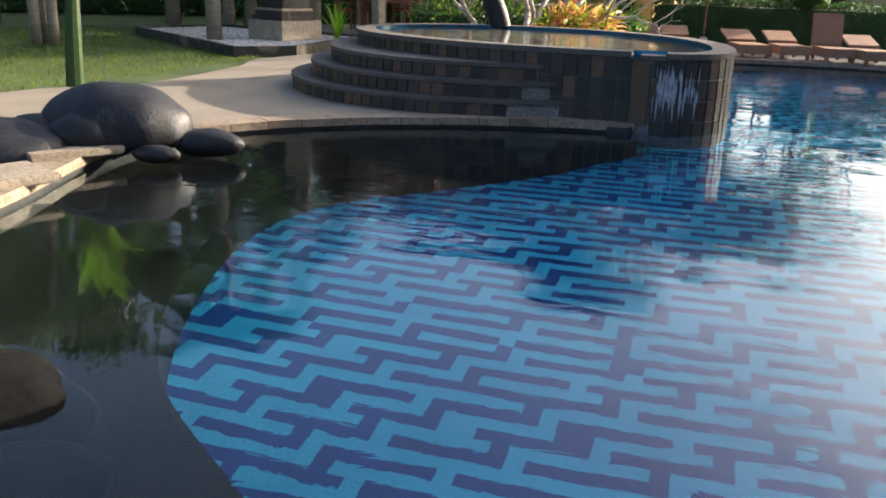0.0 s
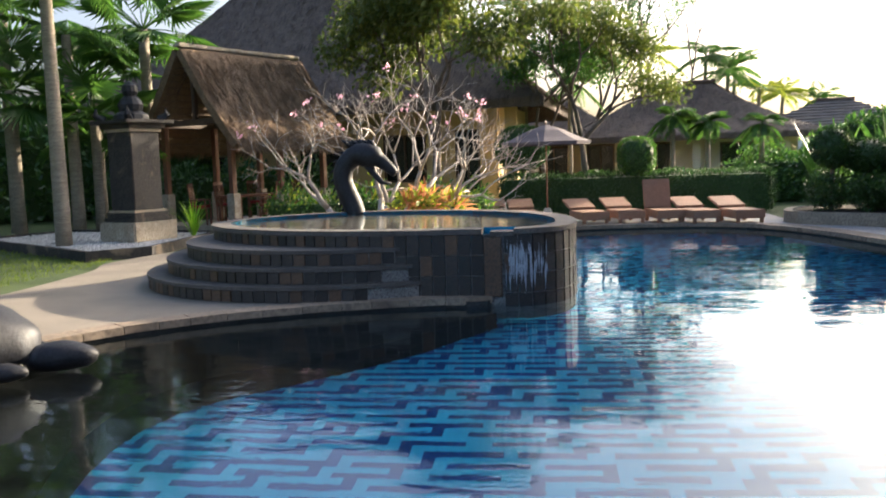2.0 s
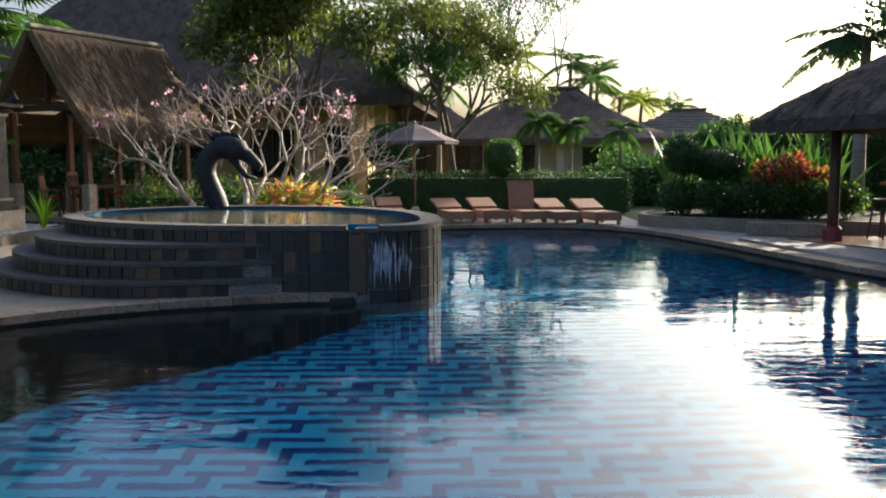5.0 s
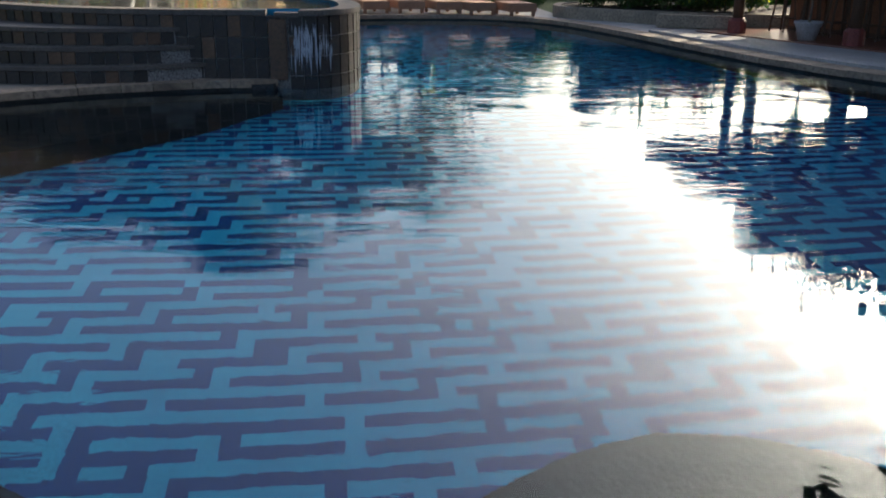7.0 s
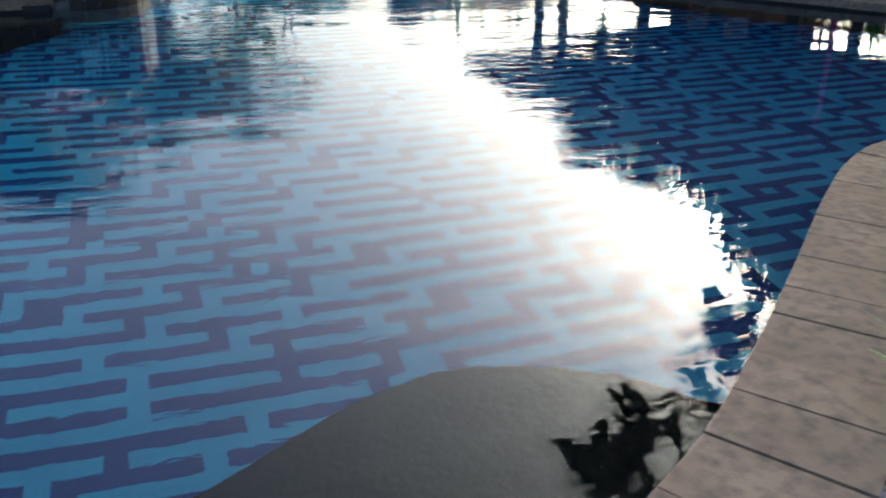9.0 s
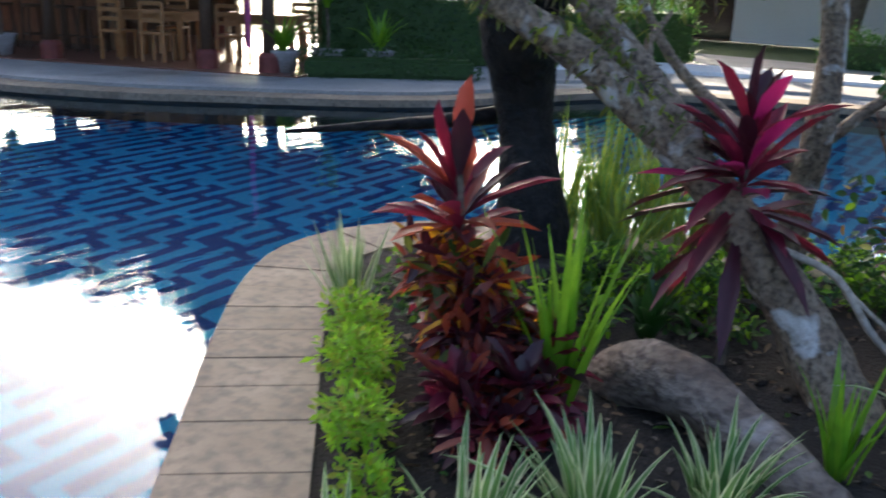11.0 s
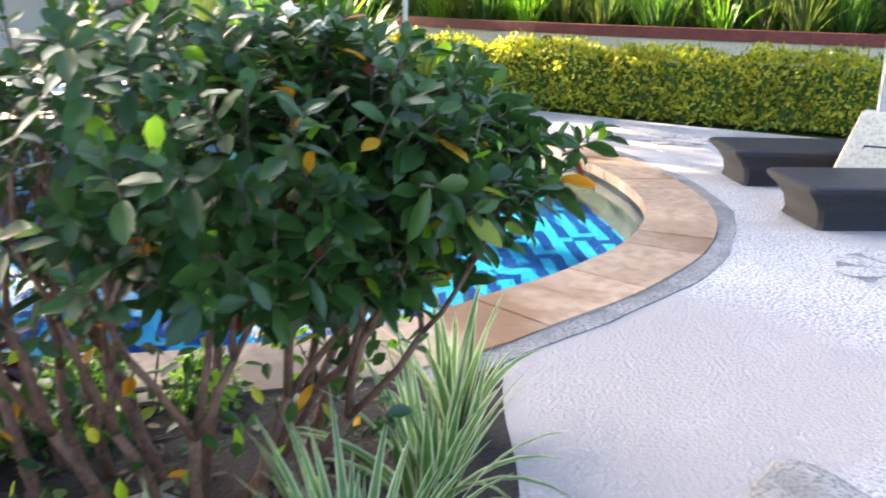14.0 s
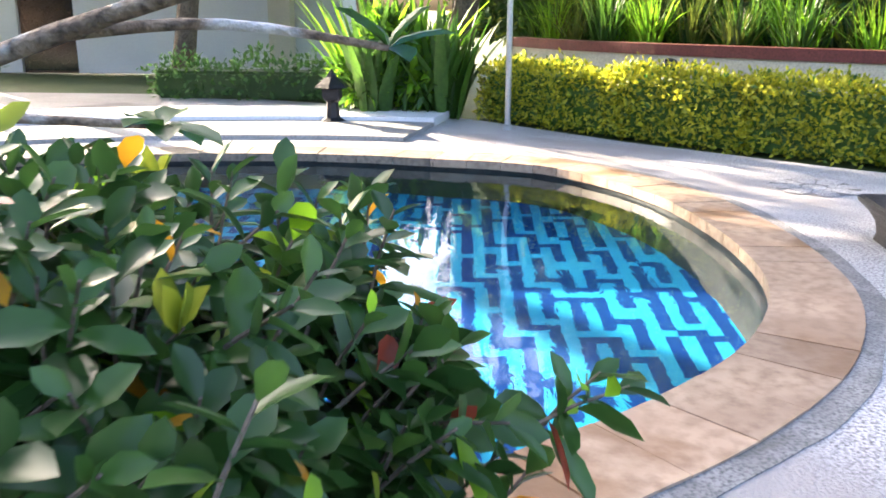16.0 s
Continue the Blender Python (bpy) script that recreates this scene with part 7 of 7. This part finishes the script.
leaf_rosette(fr, [(2.3, 4.0, 2.05), (2.52, 3.88, 2.1), (2.92, 4.12, 2.05), (3.35, 4.6, 2.05), (3.8, 4.95, 2.1), (1.8, 3.5, 2.0), (2.0, 3.66, 2.08), (1.62, 3.36, 1.95), (1.9, 3.3, 2.1), (2.15, 3.8, 2.05), (3.82, 5.35, 2.1), (4.45, 5.6, 2.1), (4.7, 5.2, 2.2), (3.3, 2.5, 2.25)], 13, 0.32, 0.13, [M_LEAF_DARK], 12)
# unseen overhead limbs, added to shade the bed and mirror in the water
for pts in ([(3.45, 2.0, 1.8), (3.7, 1.75, 2.15), (3.95, 1.4, 2.5)], [(3.35, 2.3, 2.05), (3.1, 1.8, 2.35), (2.9, 1.35, 2.6)], [(3.3, 2.5, 2.2), (3.8, 2.45, 2.45), (4.3, 2.2, 2.65)], [(3.7, 1.75, 2.15), (3.75, 1.2, 2.4), (3.55, 0.7, 2.6)]):
    c = smooth_loop(pts, 4, closed=False)
    part("limb", tube([tuple(p) for p in c], [0.045 * (1 - 0.5 * i / (len(c) - 1)) for i in range(len(c))], 8, None, 0.05, 6), M_BARK_PALE, fr, "", True)
    e = Vector(pts[-1])
    leaf_rosette(fr, [tuple(e), tuple(e + Vector((0.25, 0.1, 0.05))), tuple(e + Vector((-0.2, 0.15, 0.1))), tuple(e + Vector((0.02, -0.25, 0.08)))], 12, 0.3, 0.11, [M_LEAF_DARK], 13)
nr = np.random.default_rng(15)
for nm, pts, n, rad in (("moss_tuft", [(3.5, 1.15, 0.95), (3.42, 1.45, 1.2), (3.25, 1.8, 1.42), (3.6, 1.5, 1.3), (3.55, 1.75, 1.5), (3.45, 1.3, 1.08), (3.33, 1.62, 1.3)], 900, 0.06), ("fern_tuft", [(3.75, 1.55, 1.45), (3.9, 1.7, 1.6), (3.7, 1.9, 1.62), (4.05, 1.45, 1.6), (4.15, 1.75, 1.7)], 900, 0.17)):
    c = np.array(pts)[nr.integers(0, len(pts), n)]
    P = c + nr.normal(size=(n, 3)) * rad * (1, 1, 0.7)
    d, u = spray(nr, n, -0.5)
    part(nm, leaf_mesh(nm, P, d, u, 0.03 + 0.05 * nr.random(n), 0.016, [M_LEAF_OLIVE, M_LEAF_YELLOW, M_BARK], 0.2, True, 0.3, nr.choice(3, n, p=(0.62, 0.2, 0.18))), None, fr, "olive and yellow leaf tufts clinging to the limbs")
bm = bmesh.new()
for x, y, z in ((3.6, 1.3, 1.08), (3.6, 1.5, 1.3), (3.55, 1.7, 1.5)):
    tube([(x, y, z), (x + 0.18, y + 0.1, z + 0.16), (x + 0.42, y + 0.12, z + 0.28)], [0.03, 0.022, 0.01], 6, bm)
part("side_twig", bm, M_BARK_PALE, fr, "short side twigs under the leaf tufts")
fr2 = thing("upright_frangipani", pose(4.65, 0.92, 0), "upright frangipani stem with pale grey branches", "tree")
q = smooth_loop([(0.02, 0, 0), (0.0, 0.0, 0.4), (-0.05, -0.06, 0.8), (0.02, -0.04, 1.25), (-0.02, 0.02, 1.75), (-0.05, 0.0, 2.3)], 4, closed=False)
part("trunk", tube([tuple(p) for p in q], [0.085 - 0.03 * i / (len(q) - 1) for i in range(len(q))], 12, None, 0.06, 7), M_BARK_PALE, fr2, "", True)
tips2 = []
for pts, r in (([(0.0, -0.04, 0.72), (0.15, -0.3, 1.0), (0.3, -0.75, 1.3), (0.35, -1.2, 1.48), (0.3, -1.7, 1.62)], 0.034), ([(-0.02, 0.0, 0.62), (-0.05, 0.35, 0.8), (0.05, 0.8, 1.1), (0.1, 1.1, 1.5)], 0.045), ([(0.15, -0.3, 1.0), (0.3, -0.3, 1.35), (0.35, -0.45, 1.7)], 0.045), ([(0.35, -1.2, 1.48), (0.5, -1.5, 1.5), (0.55, -1.85, 1.45)], 0.016), ([(0.3, -0.75, 1.3), (0.45, -0.95, 1.3), (0.5, -1.35, 1.28)], 0.016)):
    c = smooth_loop(pts, 4, closed=False)
    part("limb", tube([tuple(p) for p in c], [r * (1 - 0.5 * i / (len(c) - 1)) for i in range(len(c))], 9, None, 0.08, 8), M_BARK_PALE, fr2, "grey mottled limb", True)
    tips2.append(tuple(c[-1]))
leaf_rosette(fr2, tips2, 6, 0.15, 0.08, [M_LEAF_DARK], 14)
vine = thing("aerial_root", pose(0, 0, 0), "pale hanging root looping down to the soil", "root")
part("strand", tube([tuple(p) for p in smooth_loop([(3.5, 0.6, 0.52), (3.62, 0.42, 0.42), (3.66, 0.25, 0.2), (3.68, 0.0, 0.05), (3.74, -0.2, 0.06), (3.8, -0.32, 0.02)], 5, closed=False)], 0.016, 6), M_BARK_TWIG, vine, "", True)
part("strand", tube([tuple(p) for p in smooth_loop([(3.66, 0.38, 0.36), (3.85, 0.2, 0.16), (4.1, 0.05, 0.08), (4.25, -0.15, 0.1), (4.3, -0.25, 0.02)], 5, closed=False)], 0.011, 6), M_BARK_TWIG, vine, "", True)
lg = new("log", from_bm("log", tube([tuple(p) for p in smooth_loop([(3.02, 1.08, -0.05), (2.95, 0.9, 0.08), (2.88, 0.68, 0.14), (2.8, 0.42, 0.08), (2.72, 0.16, 0.01), (2.66, -0.06, -0.08)], 5, closed=False)], [0.08, 0.10, 0.115, 0.125, 0.13, 0.135, 0.135, 0.13, 0.125, 0.12, 0.12, 0.115, 0.11, 0.11, 0.105, 0.10, 0.10, 0.095, 0.09, 0.09, 0.08, 0.08, 0.07, 0.07, 0.06, 0.05], 14, None, 0.06, 4), M_LOG, True))
lg.matrix_world = ORIGIN
tagged(lg, "smooth grey weathered log lying in the bed", "log")
dk = thing("black_trunk", pose(0, 0, 0), "twisted black tree trunk with a dead side branch", "tree")
q = smooth_loop([(3.9, 1.98, -0.05), (3.95, 2.08, 0.4), (4.02, 2.2, 0.85), (3.92, 2.18, 1.25), (3.8, 2.08, 1.7), (3.75, 2.1, 2.3)], 7, closed=False)
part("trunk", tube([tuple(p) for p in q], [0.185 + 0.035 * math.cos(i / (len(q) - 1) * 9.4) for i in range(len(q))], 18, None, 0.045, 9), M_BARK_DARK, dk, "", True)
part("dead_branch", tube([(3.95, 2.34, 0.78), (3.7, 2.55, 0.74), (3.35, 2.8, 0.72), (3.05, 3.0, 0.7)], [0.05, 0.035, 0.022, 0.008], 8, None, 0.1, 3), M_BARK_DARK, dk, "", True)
for i, (x, y, r) in enumerate(((4.05, 1.75, 0.2), (3.75, 1.85, 0.16), (3.25, 1.6, 0.12))):
    ob = new("bed_stone", rock_mesh("bed_stone", r, r * 0.8, r * 0.7, 12 + i, M_STONE_DARK))
    ob.matrix_world = ORIGIN @ pose(x, y, 0.02, 0, 0, 40 * i)
    tagged(ob, "dark rounded stone half sunk in the soil", "stone", "stones in the bed")


# gardenia bush close to the path
def gardenia():
    nr = np.random.default_rng(300)
    rng = random.Random(300)
    g = thing("gardenia_bush", pose(4.22, -0.32, 0), "dense glossy gardenia bush with bare reddish stems", "shrub")
    out, tips = [], []
    for x, y, w in ((0.1, -0.05, (-0.2, -0.5, 1)), (0.15, 0.05, (0.1, -0.2, 1)), (0.2, 0.15, (0.0, 0.35, 1)), (0.0, 0.1, (-0.35, 0.1, 1)), (0.25, -0.12, (0.3, -0.45, 1)), (0.3, 0.35, (0.15, 0.5, 1)), (0.35, 0.5, (0.0, 0.3, 1)), (0.05, -0.15, (-0.1, -0.5, 1.0)), (-0.05, 0.2, (-0.2, 0.4, 1)), (0.12, 0.3, (-0.1, 0.3, 1)), (-0.1, 0.0, (-0.3, -0.2, 1)), (0.18, -0.2, (0.1, -0.35, 1)), (0.0, 0.42, (-0.15, 0.2, 1)), (0.25, 0.22, (0.2, 0.1, 1)), (-0.08, -0.1, (-0.1, -0.3, 1))):
        grow(rng, (x, y, 0), w, 0.46, 0.02, 3, out, tips, 2, 0.42, 0.3, 0.62, 0.18)
    part("stem_frame", limbs_mesh(out, 6), surf("reddish_stem_bark", (0.16, 0.08, 0.05), (0.24, 0.13, 0.08), 9, 0.8, 0.5, 40, (0.09, 0.045, 0.03)), g, "bare reddish brown stems", True)
    shoots = 1200
    d = unit(nr.normal(size=(shoots, 3)))
    r = 0.4 + 0.6 * nr.random((shoots, 1)) ** 0.4
    lump = 1 + 0.10 * np.sin(d[:, :1] * 7 + 1) * np.cos(d[:, 1:2] * 6) + 0.08 * np.sin(d[:, 2:] * 9 + d[:, 1:2] * 5)
    tip = d * r * lump * (0.56, 0.88, 0.36) + (-0.02, -0.02, 1.05)
    keep = nr.random(shoots) > np.clip((tip[:, 1] + 0.32) * 1.35, 0.0, 0.86) * np.where(tip[:, 2] < 1.1, 1.08, 0.88)
    tip, d = tip[keep], d[keep]
    way = unit(d * 0.7 + nr.normal(size=d.shape) * 0.35 + (0, 0, 0.75))
    twigs = bmesh.new()
    for p, w in zip(tip, way):
        q = Vector(p) - Vector(w) * 0.13
        tube([q, (q + Vector(p)) / 2 + Vector((0.006, 0.004, 0)), Vector(p) + Vector(w) * 0.01], [0.003, 0.0027, 0.002], 4, twigs)
    tagged(part("twig", twigs, M_BARK, g, "thin brown twigs between the leaves"), kind="stuff")
    per = 9
    n = len(tip) * per
    k = np.tile(np.arange(per), len(tip))
    W3 = np.repeat(way, per, 0)
    s1 = unit(np.cross(W3, (0.31, 0.17, 0.9)))
    s2 = np.cross(W3, s1)
    a = k * 2.4 + np.repeat(nr.random(len(tip)) * 6.28, per) + nr.normal(size=n) * 0.2
    e = (0.95 - 0.13 * k + nr.normal(size=n) * 0.2)[:, None]
    out3 = s1 * np.cos(a)[:, None] + s2 * np.sin(a)[:, None]
    P = np.repeat(tip, per, 0) - W3 * (0.013 * k)[:, None]
    D = out3 * np.cos(e) + W3 * np.sin(e)
    U = W3 * np.cos(e) - out3 * np.sin(e)
    idx = nr.choice(5, n, p=(0.945, 0.025, 0.012, 0.009, 0.009))
    mats = [M_LEAF_GARDENIA, M_LEAF_LIME, M_LEAF_YELLOW, M_LEAF_ORANGE, M_LEAF_COPPER]
    size = (0.05 + 0.058 * nr.random(n)) * (0.75 + 0.05 * k)
    part("leaves", leaf_mesh("leaves", P, D, U, size, size * 0.47, mats, 0.14, True, 0.16, idx), None, g, "glossy dark green leaves")
    for top in tip[tip[:, 2] > 1.22][::9][:9]:
        D = nr.normal(size=(4, 3)) * 0.5 + (0, 0, 1.2)
        part("new_shoot", leaf_mesh("new_shoot", np.tile(top, (4, 1)), D, nr.normal(size=(4, 3)), 0.07, 0.028, [M_LEAF_YELLOW], 0.2, True, 0.0), None, g, "pale lime new shoot")
    low = nr.random((360, 3)) * (0.8, 1.6, 0.62) + (-0.2, -0.6, 0.1)
    dd, u = spray(nr, 360, 0.3)
    part("low_leaves", leaf_mesh("low_leaves", low, dd, u, 0.07, 0.036, mats, 0.15, True, 0.1, nr.choice(5, 360, p=(0.8, 0.08, 0.08, 0.04, 0.0))), None, g)
    for spot in P[nr.choice(n, 9, False)]:
        dd, u = spray(nr, 6, 0.4)
        part("flower", leaf_mesh("flower", np.tile(spot, (6, 1)), dd, u, 0.035, 0.03, [M_FLOWER_WHITE], 0.2, True, 0.0), None, g, "small white gardenia flower")
    return g


gardenia()

ORIGIN = Matrix.Identity(4)


# ---- coping stones, last ----
def coping(name, i0, i1, width, length, mat, label, seed, top=0.014, thick=0.085, over=0.02):
    """Slabs along the rim, each a piece of its own with its own joint."""
    rng = random.Random(seed)
    holder = thing(name, pose(0, 0, 0), label, "coping", kind="structure")
    inner, outer = offset(RIM, -over), offset(RIM, width)
    mid = offset(RIM, width / 2)
    seq = [(inner[n % I_END], outer[n % I_END]) for n in range(i0, i1 + 1)]
    dist = [0.0]
    for n in range(i0, i1):
        dist.append(dist[-1] + (mid[(n + 1) % I_END] - mid[n % I_END]).length)

    def at(s):
        k = max(j for j in range(len(dist)) if dist[j] <= s + 1e-9)
        k = min(k, len(seq) - 2)
        f = min(1, (s - dist[k]) / max(dist[k + 1] - dist[k], 1e-6))
        return seq[k][0].lerp(seq[k + 1][0], f), seq[k][1].lerp(seq[k + 1][1], f)

    s = 0.0
    while s < dist[-1] - 0.02:
        l = length * rng.uniform(0.85, 1.15)
        e = min(s + l, dist[-1])
        a, b, c = at(s + 0.004), at((s + e) / 2), at(e - 0.004)
        dz = rng.uniform(-0.003, 0.003)
        ins, outs = [a[0], b[0], c[0]], [a[1], b[1], c[1]]
        ob = new("slab", band(outs, ins, top + dz, thick, mat, "slab"))
        ob.parent = holder
        s = e
    return holder


coping("coping_near", 8, I_EAST + 2 * NSUB, 0.44, 0.29, M_COPING_GREY, "grey-brown sandstone coping along the planting bed", 1)
coping("coping_east", I_EAST + 2 * NSUB, I_EAST + 11 * NSUB, 0.45, 0.36, M_COPING, "warm sandstone coping round the pool's end", 2)
coping("coping_east_far", I_EAST + 11 * NSUB, I_FAR, 0.5, 0.45, M_COPING_GREY, "weathered coping at the far pool end", 3)
coping("coping_far", I_FAR, I_WEST - 4 * NSUB, 0.42, 0.5, M_COPING_GREY, "weathered stone coping of the far deck", 4)
ledge = rim_range(I_FAR, I_WEST - 9 * NSUB, 0.44), rim_range(I_FAR, I_WEST - 9 * NSUB, 0.74)
tagged(new("deck_ledge", band(ledge[1], ledge[0], 0.055, 0.06, M_DECK, "deck_ledge")), "pale worn stone ledge behind the far coping", "ledge", kind="structure")
coping("coping_west", I_WEST, I_END + 8, 0.26, 0.4, M_COPING_GREY, "brown stone coping of the west bank", 5, 0.012, 0.08)
ragged = [p + Vector((0.035 * noise.noise(p * 3.1), 0.035 * noise.noise(p * 2.7 + Vector((5, 0, 0))), 0)) for p in rim_range(I_EAST + 2 * NSUB, I_EAST + 11 * NSUB, 0.57)]
tagged(new("cement_band", band(ragged, rim_range(I_EAST + 2 * NSUB, I_EAST + 11 * NSUB, 0.45), 0.004, 0.03, M_GRAVEL_DARK, "cement_band")), "grey cement band outside the coping", "paving", kind="structure")
